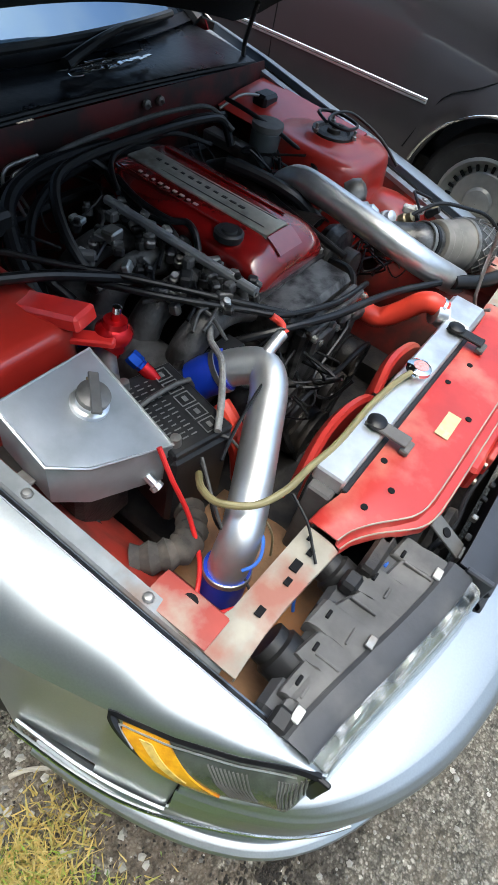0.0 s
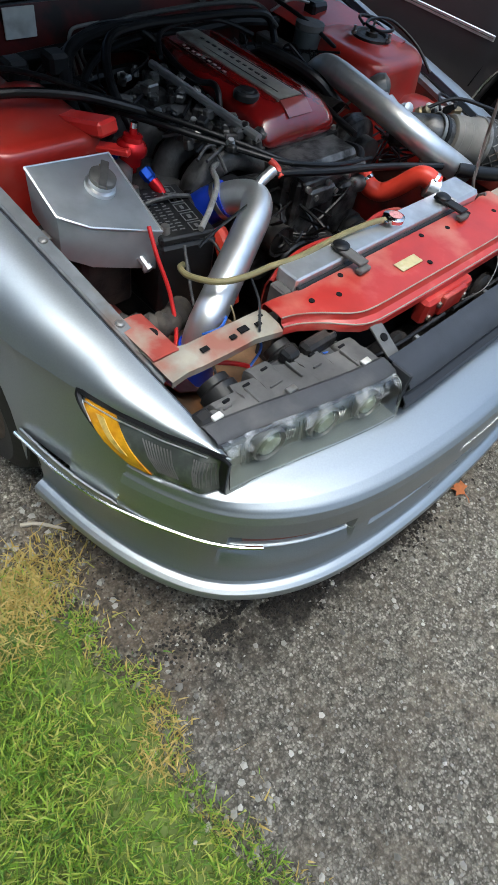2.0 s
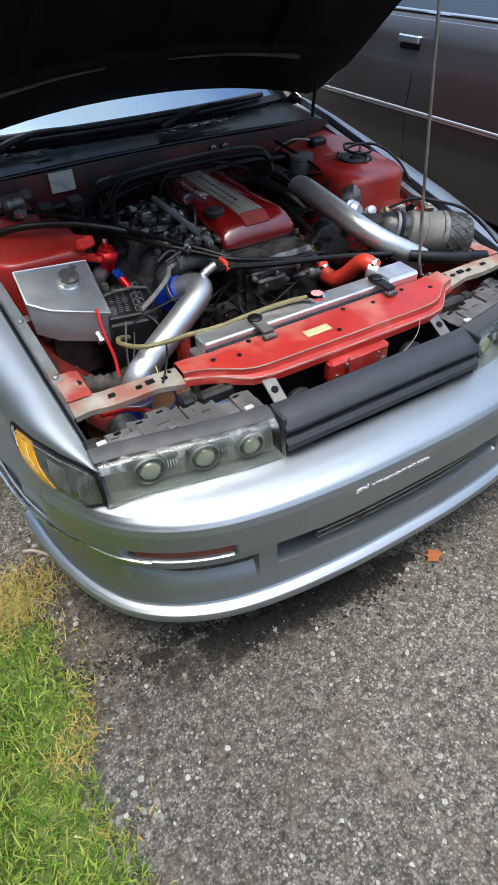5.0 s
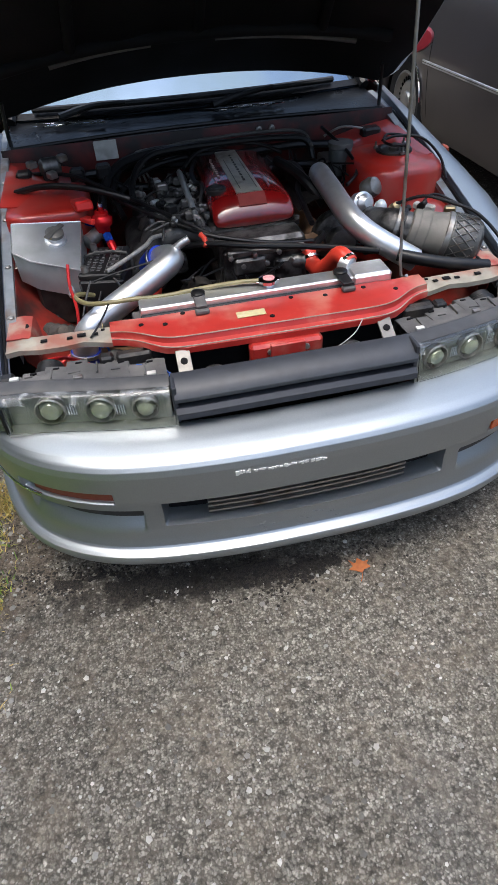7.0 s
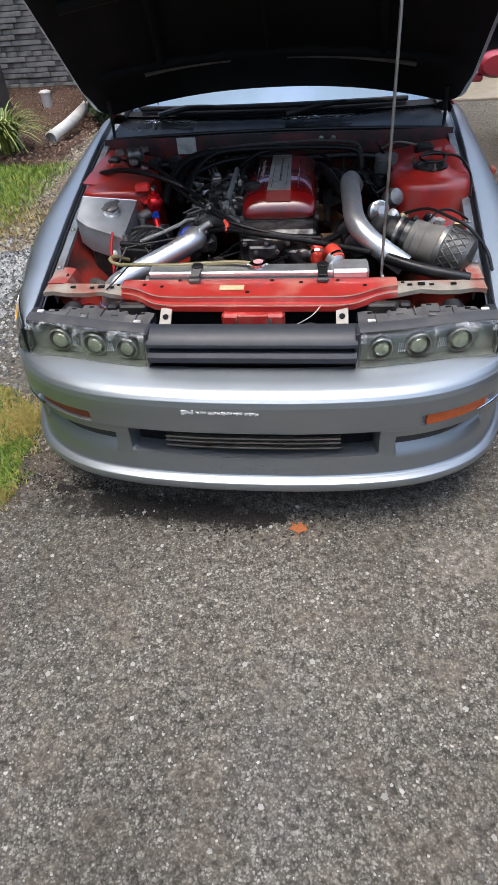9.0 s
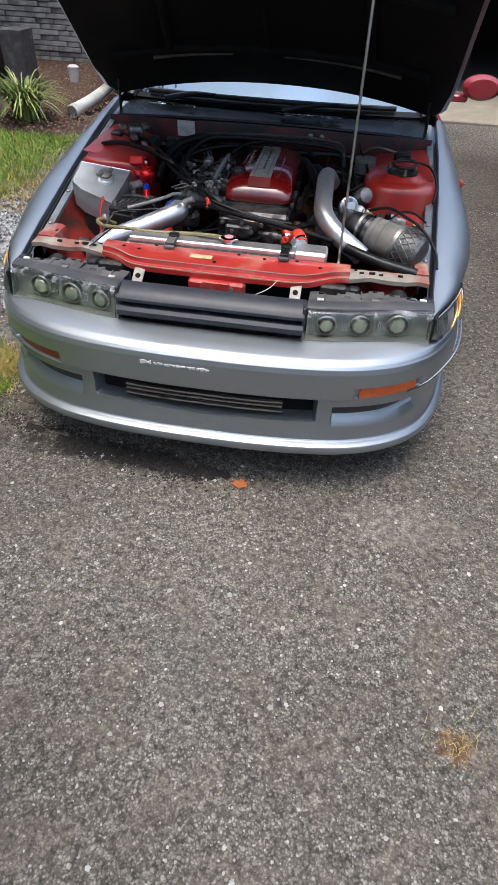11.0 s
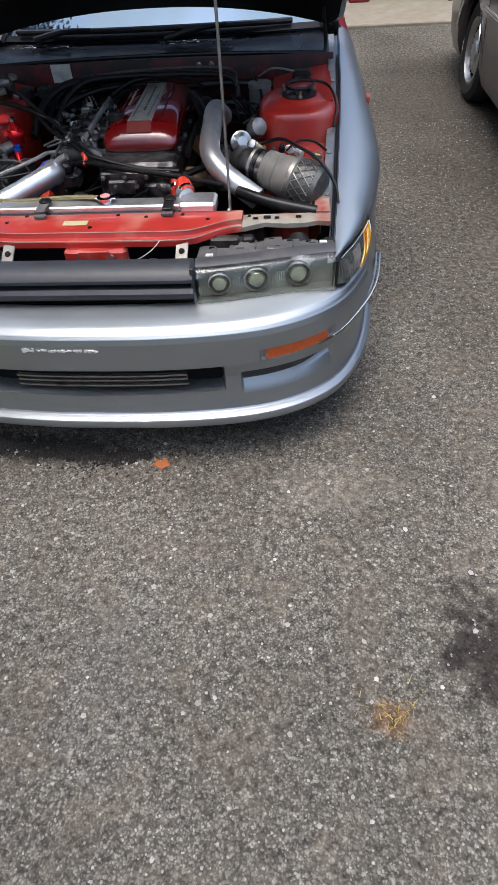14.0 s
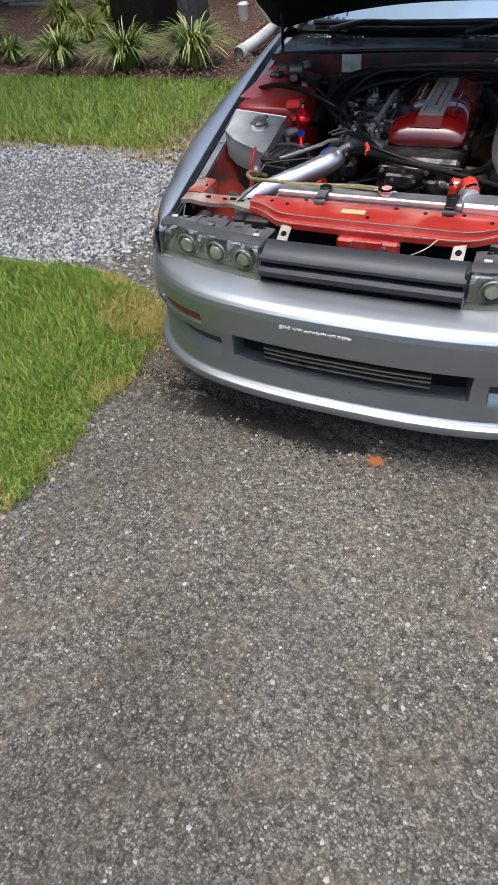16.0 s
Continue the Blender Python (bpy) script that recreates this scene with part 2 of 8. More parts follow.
rubber = mat("black_rubber_hose", (0.007, 0.007, 0.008), 0.36, 0.0, 0.3, 40, 0.05, 200, dirt=(0.018, 0.017, 0.016), dirt_scale=12, dirt_at=0.62, spec=0.35)
grime = mat("oily_grime", (0.02, 0.018, 0.017), 0.45, 0.2, 0.4, 30, 0.3, 150, dirt=(0.05, 0.042, 0.034), dirt_scale=15, dirt_at=0.55)
dirt_brown = mat("rusty_dirty_metal", (0.26, 0.15, 0.08), 0.8, 0.0, 0.35, 16, 0.3, 90, dirt=(0.38, 0.17, 0.06), dirt_scale=9, dirt_at=0.54)
silicone_red = mat("red_silicone_rubber", (0.72, 0.055, 0.03), 0.38, 0.0, 0.08, 30)
silicone_blue = mat("blue_silicone_rubber", (0.012, 0.045, 0.46), 0.4, 0.0, 0.1, 30)
anod_red = mat("red_anodised_aluminium", (0.62, 0.012, 0.016), 0.25, 0.6, 0.08, 30)
anod_blue = mat("blue_anodised_aluminium", (0.02, 0.10, 0.62), 0.25, 0.6, 0.08, 30)
wire_red = mat("red_wire", (0.6, 0.02, 0.02), 0.4)
wire_blue = mat("blue_wire", (0.03, 0.12, 0.5), 0.4)
wire_grey = mat("grey_braided_hose", (0.075, 0.072, 0.068), 0.5, 0.2, 0.3, 120, 0.2, 400)
pale_hose = mat("pale_braided_hose", (0.30, 0.29, 0.27), 0.5, 0.3, 0.3, 120, 0.3, 400)
hose_yellow = mat("yellowed_clear_hose", (0.235, 0.20, 0.095), 0.35, 0.0, 0.2, 30)
white_label = mat("dirty_white_label", (0.62, 0.61, 0.57), 0.6, 0.0, 0.1, 40, dirt=(0.4, 0.38, 0.34), dirt_scale=14, dirt_at=0.58)
yellow_label = mat("yellowed_label", (0.52, 0.46, 0.25), 0.55, 0.0, 0.15, 60, dirt=(0.60, 0.55, 0.44), dirt_scale=30)
plate_grey = mat("worn_grey_plate", (0.43, 0.42, 0.365), 0.3, 0.5, 0.2, 40, 0.05, 200, dirt=(0.20, 0.18, 0.15), dirt_scale=14)
amber = mat("amber_plastic_lens", (0.66, 0.33, 0.012), 0.16, 0.0, 0.25, 45, 0.15, 260, coat=0.8, dirt=(0.42, 0.13, 0.006), dirt_scale=22, dirt_at=0.53)
orange = mat("orange_marker_lens", (0.62, 0.11, 0.02), 0.25, 0.0, 0.15, 60, 0.1, 300, coat=0.5)
smoke = mat("smoked_lens", (0.055, 0.062, 0.056), 0.12, 0.0, 0.35, 40, 0.2, 250, coat=1.0, dirt=(0.15, 0.155, 0.14), dirt_scale=20, dirt_at=0.6)
reflector = mat("lamp_reflector", (0.21, 0.22, 0.195), 0.4, 0.1, 0.15, 30)
lens_glass = glass("headlight_glass", (0.95, 0.98, 0.95), 0.06, 1.4)
window_glass = mat("dark_window_glass", (0.012, 0.014, 0.017), 0.03, 0.0, 0.1, 10, spec=1.0, coat=1.0)
tyre_mat = mat("tyre_rubber", (0.022, 0.021, 0.02), 0.85, 0.0, 0.25, 30, 0.2, 150)
sedan_paint = mat("dark_grey_sedan_paint", (0.085, 0.078, 0.084), 0.3, 0.5, 0.08, 300, coat=0.6, dirt=(0.075, 0.070, 0.072), dirt_scale=2.5, dirt_at=0.56)
liner = mat("matt_black_hood_liner", (0.006, 0.006, 0.007), 0.75, 0.0, 0.3, 20, 0.2, 100, spec=0.2)
brass = mat("tarnished_brass", (0.30, 0.24, 0.14), 0.4, 0.8, 0.2, 40)
scrape = mat("bare_white_scrape", (0.72, 0.72, 0.70), 0.6)
concrete = mat("pale_concrete", (0.29, 0.25, 0.19), 0.85, 0.0, 0.12, 12, 0.15, 90, dirt=(0.33, 0.3, 0.25), dirt_scale=4)
hazy_lens = mat("hazy_lens_edge", (0.55, 0.56, 0.57), 0.35, 0.0, 0.2, 60, 0.05, 200, coat=0.4)
haze_nodes = hazy_lens.node_tree.nodes
haze_noise, haze_ramp = haze_nodes.new("ShaderNodeTexNoise"), haze_nodes.new("ShaderNodeValToRGB")
haze_noise.inputs["Scale"].default_value, haze_noise.inputs["Detail"].default_value = 34.0, 7.0
haze_ramp.color_ramp.elements[0].position, haze_ramp.color_ramp.elements[1].position = 0.50, 0.78
haze_ramp.color_ramp.elements[1].color = (0.55, 0.55, 0.55, 1)
hazy_lens.node_tree.links.new(haze_nodes["Texture Coordinate"].outputs["Object"], haze_noise.inputs["Vector"])
hazy_lens.node_tree.links.new(haze_noise.outputs["Fac"], haze_ramp.inputs["Fac"])
hazy_lens.node_tree.links.new(haze_ramp.outputs["Color"], haze_nodes["Principled BSDF"].inputs["Alpha"])
# silver darkened to stand in for shade and the dark hood's reflection
shaded_flange = mat("shaded_silver_flange", (0.085, 0.10, 0.125), 0.32, 0.5, 0.2, 20, 0.05, 120, coat=0.2)
# orange darkened to brown for the left marker, which sits in shadow
shaded_marker = mat("shaded_brown_marker", (0.26, 0.055, 0.03), 0.35, 0.0, 0.15, 60, 0.1, 300)
rusty_rim = mat("rusty_dark_rim", (0.10, 0.075, 0.062), 0.6, 0.4, 0.3, 20, 0.2, 100, dirt=(0.17, 0.10, 0.06), dirt_scale=12, dirt_at=0.56)
grimy_apron = mat("grimy_red_apron", (0.30, 0.028, 0.018), 0.5, 0.0, 0.25, 9, 0.1, 60, dirt=(0.07, 0.028, 0.022), dirt_scale=7, dirt_at=0.52)
dull_cap = mat("dull_grey_cap", (0.19, 0.18, 0.165), 0.42, 0.7, 0.25, 40, 0.1, 200)
bezel_grey = mat("dull_bezel_grey", (0.15, 0.158, 0.146), 0.45, 0.0, 0.2, 30)
headlight_black = mat("dark_headlight_cover", (0.042, 0.043, 0.047), 0.5, 0.0, 0.25, 20, 0.1, 150, dirt=(0.075, 0.073, 0.072), dirt_scale=9, dirt_at=0.58)
windshield_glass = mat("sky_tinted_windshield", (0.010, 0.014, 0.02), 0.03, 0.0, 0.1, 10, spec=1.0)
# reflected sky's blue is put into the specular tint, its brightness into the IOR
windshield_glass.node_tree.nodes["Principled BSDF"].inputs["Specular Tint"].default_value = (0.62, 0.80, 1.0, 1)
windshield_glass.node_tree.nodes["Principled BSDF"].inputs["IOR"].default_value = 2.3
worn_pink = mat("worn_pink_gusset", (0.34, 0.055, 0.04), 0.5, 0.0, 0.2, 14, 0.1, 80, dirt=(0.36, 0.27, 0.21), dirt_scale=11, dirt_at=0.53)
asphalt = asphalt_mat()


# ---- mesh building ----
class Mesh:
    """Collects vertices and faces; tri-planar pieces are added in world metres."""

    def __init__(self):
        self.v, self.f = [], []

    def add(self, verts, faces, m=None):
        k = len(self.v)
        self.v += [tuple(m @ Vector(p)) if m else tuple(p) for p in verts]
        self.f += [tuple(i + k for i in f) for f in faces]
        return self

    def box(self, c, s, m=None, b=0.004):
        """A box with chamfered edges, about c, of size s."""
        h = [x / 2 for x in s]
        b = min(b, *(0.45 * x for x in h))
        vs, idx = [], {}
        for sx in (-1, 1):
            for sy in (-1, 1):
                for sz in (-1, 1):
                    for a in range(3):
                        p = [sx * h[0], sy * h[1], sz * h[2]]
                        for q in range(3):
                            if q != a:
                                p[q] -= (sx, sy, sz)[q] * b
                        idx[sx, sy, sz, a] = len(vs)
                        vs.append((p[0] + c[0], p[1] + c[1], p[2] + c[2]))
        fs = []
        for a in range(3):
            o1, o2 = [q for q in range(3) if q != a]
            for s1 in (-1, 1):
                ring = []
                for u, w in ((-1, -1), (1, -1), (1, 1), (-1, 1)):
                    key = [0, 0, 0]
                    key[a], key[o1], key[o2] = s1, u, w
                    ring.append(idx[(*key, a)])
                fs.append(ring if (s1 > 0) != (a == 1) else ring[::-1])
            for u in (-1, 1):
                for w in (-1, 1):
                    k1, k2 = [0, 0, 0], [0, 0, 0]
                    k1[a], k1[o1], k1[o2] = -1, u, w
                    k2[a], k2[o1], k2[o2] = 1, u, w
                    fs.append([idx[(*k1, o1)], idx[(*k2, o1)], idx[(*k2, o2)], idx[(*k1, o2)]])
        for sx in (-1, 1):
            for sy in (-1, 1):
                for sz in (-1, 1):
                    fs.append([idx[sx, sy, sz, a] for a in range(3)])
        return self.add(vs, fs, m)

    def ring(self, rings, close=True, caps=True, m=None):
        """Skins a row of rings of equal length."""
        n, vs, fs = len(rings[0]), [p for r in rings for p in r], []
        for i in range(len(rings) - 1):
            for j in range(n if close else n - 1):
                a, b = i * n + j, i * n + (j + 1) % n
                fs.append((a, b, b + n, a + n))
        if caps:
            fs.append(tuple(range(n))[::-1])
            fs.append(tuple(range((len(rings) - 1) * n, len(rings) * n)))
        return self.add(vs, fs, m)

    def tube(self, pts, r, seg=12, fine=5, caps=True):
        """A hose or pipe along a smooth curve through pts; r is one radius or one for each point."""
        P = [Vector(p) for p in pts]
        R = list(r) if isinstance(r, (list, tuple)) else [r] * len(P)
        line, rad = [], []
        for i in range(len(P) - 1):
            p0, p1, p2, p3 = P[max(0, i - 1)], P[i], P[i + 1], P[min(len(P) - 1, i + 2)]
            for k in range(fine):
                t = k / fine
                line.append(0.5 * (2 * p1 + (p2 - p0) * t + (2 * p0 - 5 * p1 + 4 * p2 - p3) * t * t + (3 * p1 - p0 - 3 * p2 + p3) * t ** 3))
                rad.append(R[i] + (R[i + 1] - R[i]) * t)
        line.append(P[-1])
        rad.append(R[-1])
        ahead = (line[1] - line[0]).normalized()
        side = ahead.orthogonal().normalized()
        rings = []
        for i, p in enumerate(line):
            way = (line[min(i + 1, len(line) - 1)] - line[max(i - 1, 0)]).normalized()
            side = (side - way * side.dot(way)).normalized()
            up = way.cross(side)
            rings.append([p + rad[i] * (math.cos(2 * math.pi * k / seg) * side + math.sin(2 * math.pi * k / seg) * up) for k in range(seg)])
        return self.ring(rings, True, caps)

    def lathe(self, prof, at, axis=(0, 0, 1), seg=24, caps=True):
        """Turns (radius, height) pairs about an axis through at."""
        q = Vector((0, 0, 1)).rotation_difference(Vector(axis).normalized()).to_matrix().to_4x4()
        rings = [[(r * math.cos(2 * math.pi * k / seg), r * math.sin(2 * math.pi * k / seg), h) for k in range(seg)] for r, h in prof]
        return self.ring(rings, True, caps, Matrix.Translation(at) @ q)

    def prism(self, poly, z0, z1, m=None, top=1.0):
        """A plate from a plan polygon between two heights."""
        cx, cy = sum(p[0] for p in poly) / len(poly), sum(p[1] for p in poly) / len(poly)
        lo = [(x, y, z0) for x, y in poly]
        hi = [(cx + (x - cx) * top, cy + (y - cy) * top, z1) for x, y in poly]
        return self.ring([lo, hi], True, True, m)

    def grid(self, rows, keep=None):
        n = len(rows[0])
        fs = []
        for i in range(len(rows) - 1):
            for j in range(n - 1):
                if keep is None or keep(rows[i][j], rows[i + 1][j + 1]):
                    fs.append((i * n + j, i * n + j + 1, (i + 1) * n + j + 1, (i + 1) * n + j))
        return self.add([p for r in rows for p in r], fs)

    def shell(self, rows, thick, keep=None):
        """A sheet with thickness, offset against its own normals."""
        n, m = len(rows[0]), len(rows)
        A = np.array(rows, float)
        du, dv = np.gradient(A, axis=1), np.gradient(A, axis=0)
        nn = np.cross(du, dv)
        nn /= np.maximum(np.linalg.norm(nn, axis=2, keepdims=True), 1e-9)
        B = A - thick * nn
        used = set()
        fs = []
        for i in range(m - 1):
            for j in range(n - 1):
                if keep is None or keep(rows[i][j], rows[i + 1][j + 1]):
                    used.add((i, j))
                    a, b, c, d = i * n + j, i * n + j + 1, (i + 1) * n + j + 1, (i + 1) * n + j
                    fs.append((a, b, c, d))
                    fs.append((d + n * m, c + n * m, b + n * m, a + n * m))
        for i, j in used:
            a, b, c, d = i * n + j, i * n + j + 1, (i + 1) * n + j + 1, (i + 1) * n + j
            for (i2, j2), (p, q) in (((i - 1, j), (a, b)), ((i, j + 1), (b, c)), ((i + 1, j), (c, d)), ((i, j - 1), (d, a))):
                if (i2, j2) not in used:
                    fs.append((q, p, p + n * m, q + n * m))
        return self.add([tuple(p) for p in A.reshape(-1, 3)] + [tuple(p) for p in B.reshape(-1, 3)], fs)

    def data(self, name, material, angle=35):
        me = bpy.data.meshes.new(name)
        me.from_pydata(self.v, [], self.f)
        me.materials.append(material)
        me.validate()
        bm = bmesh.new()
        bm.from_mesh(me)
        loose = [v for v in bm.verts if not v.link_faces]
        if loose:
            bmesh.ops.delete(bm, geom=loose, context="VERTS")
        bmesh.ops.recalc_face_normals(bm, faces=bm.faces)
        bm.to_mesh(me)
        bm.free()
        me.shade_smooth()
        me.set_sharp_from_angle(angle=radians(angle))
        return me


def thing(name, at, label, category, group="", kind=""):
    """An empty at the thing's base, which carries its parts."""
    ob = new(name)
    ob.empty_display_size = 0.1
    ob.location = at
    return tagged(ob, label, category, group, kind)


def part(name, mesh, material, parent=None, label="", angle=35):
    """One mesh object, built in world metres, under a thing or a part."""
    ob = new(name, mesh.data(name, material, angle))
    if parent:
        base = Vector((0, 0, 0))
        up = parent
        while up:
            base += up.location
            up = up.parent
        ob.data.transform(Matrix.Translation(-base))
        ob.parent = parent
    if label:
        ob["label"] = label
    return ob


def solo(name, mesh, material, label, category, group="", kind="", angle=35):
    return tagged(part(name, mesh, material, None, "", angle), label, category, group, kind)


def lerp(x, table):
    """Linear look-up in rows of (x, value)."""
    return float(np.interp(x, [p[0] for p in table], [p[1] for p in table]))


def smooth_step(x, a, b):
    t = min(1, max(0, (x - a) / (b - a)))
    return t * t * (3 - 2 * t)


def mirrored(pts, s):
    return [(s * x, y, z) for x, y, z in pts]


# ---- ground ----
def plain(name, x0, x1, y0, y1, z, step, material, label, category, wave=0.0):
    me = Mesh()
    nx, ny = max(2, int((x1 - x0) / step) + 1), max(2, int((y1 - y0) / step) + 1)
    rows = []
    for j in range(ny):
        row = []
        for i in range(nx):
            x, y = x0 + (x1 - x0) * i / (nx - 1), y0 + (y1 - y0) * j / (ny - 1)
            row.append((x, y, z + wave * noise.noise((x * 1.3, y * 1.3, 0))))
        rows.append(row)
    me.grid(rows)
    return solo(name, me, material, label, category, kind="structure", angle=180)


ground = plain("ground", -400, 400, -400, 400, -0.012, 400, mat("far_ground", (0.09, 0.1, 0.05), 0.95, 0, 0.3, 0.5), "wide level ground out to the horizon", "ground")
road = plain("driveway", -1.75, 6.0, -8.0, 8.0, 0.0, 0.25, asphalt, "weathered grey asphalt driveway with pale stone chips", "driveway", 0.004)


def scatter_blades(name, spots, material, label, tall, wide, lean=0.5):
    """Grass: one bent blade of two quads at each spot."""
    me = Mesh()
    for x, y, z, h in spots:
        a = random.uniform(0, 2 * math.pi)
        hh, w = tall * h * random.uniform(0.45, 1.15), wide * random.uniform(0.7, 1.3)
        dx, dy = math.cos(a), math.sin(a)
        b = random.uniform(0.1, lean) * hh
        c = random.uniform(0, 2 * math.pi)
        bx, by = b * math.cos(c), b * math.sin(c)
        me.add([(x - w * dx, y - w * dy, z), (x + w * dx, y + w * dy, z), (x + 0.7 * w * dx + 0.4 * bx, y + 0.7 * w * dy + 0.4 * by, z + 0.6 * hh), (x - 0.7 * w * dx + 0.4 * bx, y - 0.7 * w * dy + 0.4 * by, z + 0.6 * hh), (x + bx, y + by, z + hh)],
               [(0, 1, 2, 3), (3, 2, 4)])
    ob = new(name, bpy.data.meshes.new(name))
    ob.data.from_pydata(me.v, [], me.f)
    ob.data.materials.append(material)
    return tagged(ob, label, "grass", kind="stuff")


grass_mat = bits("lawn_blades", [(0.04, 0.10, 0.012), (0.11, 0.225, 0.022), (0.18, 0.315, 0.03), (0.25, 0.365, 0.04), (0.33, 0.39, 0.06), (0.42, 0.38, 0.12)], 0.55)
straw_mat = bits("straw_blades", [(0.36, 0.26, 0.06), (0.46, 0.34, 0.10), (0.50, 0.39, 0.15), (0.24, 0.26, 0.05)], 0.7)
soil = mat("dark_lawn_soil", (0.10, 0.135, 0.028), 0.95, 0, 0.4, 25, 0.4, 60)


def lawn_edge(y):
    """The lawn's edge beside the driveway: x at each y."""
    return lerp(y, [(-3.0, -1.03), (-0.75, -0.99), (-0.35, -1.0), (0.0, -0.97), (0.2, -0.98), (0.4, -1.0), (0.55, -1.05), (0.7, -1.2), (0.8, -1.45), (0.9, -1.6)]) + 0.06 * noise.noise((0, y * 5, 3)) + 0.03 * noise.noise((0, y * 17, 5))


lawn_rows = []
for j in range(60):
    y = -3.0 + 3.80 * j / 59
    e = lawn_edge(y)
    lawn_rows.append([(e + (-5.0 - e) * (i / 14) ** 1.5, y, 0.004 + 0.016 * smooth_step(i, 0, 3) + 0.01 * noise.noise((i * 0.7, y * 2, 0))) for i in range(15)])
solo("lawn_bed", Mesh().grid(lawn_rows), soil, "dark soil under the front lawn beside the driveway", "soil", kind="structure", angle=180)
near_spots, straw_spots = [], []
for k in range(85000):
    y = random.uniform(-2.2, 0.9)
    x = lawn_edge(y) + 0.05 - abs(random.gauss(0, 0.75))
    if x < -3.6 or y > lerp(x, [(-3.6, 0.45), (-2.24, 0.72), (-1.5, 0.80), (-1.1, 0.86)]):
        continue
    d = lawn_edge(y) - x
    dry = noise.noise((x * 2.6, y * 2.6, 7)) + (0.38 if d < 0.10 else 0) + 0.5 * smooth_step(y, 0.4, 0.8) * (d < 0.5) + 1.3 * math.exp(-((x + 1.12) / 0.22) ** 2 - ((y - 0.47) / 0.16) ** 2)
    z = 0.006 + 0.016 * smooth_step(d, 0, 0.3)
    (straw_spots if dry > 0.55 and random.random() < 0.75 else near_spots).append((x, y, z, 0.55 + 0.45 * smooth_step(d, 0, 0.3)))
for k in range(60000):
    y = random.uniform(-2.2, 0.86)
    x = random.uniform(-3.6, lawn_edge(y) - 0.15)
    if y < lerp(x, [(-3.6, 0.45), (-2.24, 0.72), (-1.5, 0.80)]):
        near_spots.append((x, y, 0.02, 0.75 + 0.7 * noise.noise((x * 7, y * 7, 1))))
straw_spots += [(random.gauss(-1.02, 0.085), random.gauss(0.50, 0.05), 0.004, 0.7) for k in range(1500)]
for k in range(2600):
    y = random.uniform(-1.6, 0.8)
    x = lawn_edge(y) + abs(random.gauss(0, 0.06))
    if noise.noise((x * 8, y * 8, 4)) > 0.0:
        (straw_spots if k % 3 else near_spots).append((x, y, 0.003, 0.5))
scatter_blades("lawn", near_spots, grass_mat, "green mown lawn with dry tips beside the driveway", 0.046, 0.0021, 1.5)
scatter_blades("dry_grass", straw_spots, straw_mat, "dry yellow grass along the lawn edge", 0.042, 0.0022, 1.8)

# strip of lawn beyond the gravel
far_rows = [[(-12 + 9.95 * i / 20, 2.45 + 1.6 * j / 10 + 0.06 * noise.noise((i * 0.9, j * 0.5, 2)) * (j in (0, 10)), 0.02) for i in range(21)] for j in range(11)]
solo("lawn_strip_bed", Mesh().grid(far_rows), soil, "dark soil under the strip of lawn by the planting bed", "soil", kind="structure", angle=180)
far_spots = [(random.uniform(-7.2, -2.0) + random.gauss(0, 0.04), random.uniform(2.4, 4.08), 0.018, 1.0) for k in range(34000)]
scatter_blades("lawn_strip", far_spots, grass_mat, "green strip of lawn before the planting bed", 0.055, 0.0035, 1.5)
edge_spots = [(random.uniform(-7.2, -2.0), 2.45 + 0.12 * random.gauss(0, 1), 0.016, 0.8) for k in range(3800)] + [(random.gauss(c, 0.35), random.gauss(3.2, 0.35), 0.018, 0.9) for c in (-2.4, -4.1, -5.2) for k in range(700)] + [(random.gauss(-2.05, 0.25), random.gauss(2.7, 0.2), 0.016, 0.9) for k in range(900)]
scatter_blades("dry_grass_strip", edge_spots, straw_mat, "dry yellow grass along the gravel edge", 0.05, 0.0035, 1.6)

# crushed stone path
gravel_bed = mat("pale_stone_dust", (0.10, 0.098, 0.09), 0.95, 0, 0.25, 60, 0.6, 90, dirt=(0.16, 0.15, 0.13), dirt_scale=3)
gb = [[(-12 + 10.25 * i / 24 + (i == 24) * 0.10 * noise.noise((j * 1.7, 3, 3)), lerp(-12 + 10.25 * i / 24, [(-12, 0.2), (-3.6, 0.5), (-2.2, 0.74), (-1.55, 0.93)]) + (2.5 - 0.75) * j / 8, 0.006 + 0.006 * math.sin(math.pi * j / 8) - 0.004 * (i == 24)) for i in range(25)] for j in range(9)]
solo("gravel_bed", Mesh().grid(gb), gravel_bed, "pale stone dust under the gravel path", "gravel", kind="structure", angle=180)
chips = bits("gravel_chips", [(0.035, 0.038, 0.040), (0.13, 0.137, 0.14), (0.25, 0.256, 0.255), (0.38, 0.38, 0.365), (0.58, 0.57, 0.53)], 0.85)


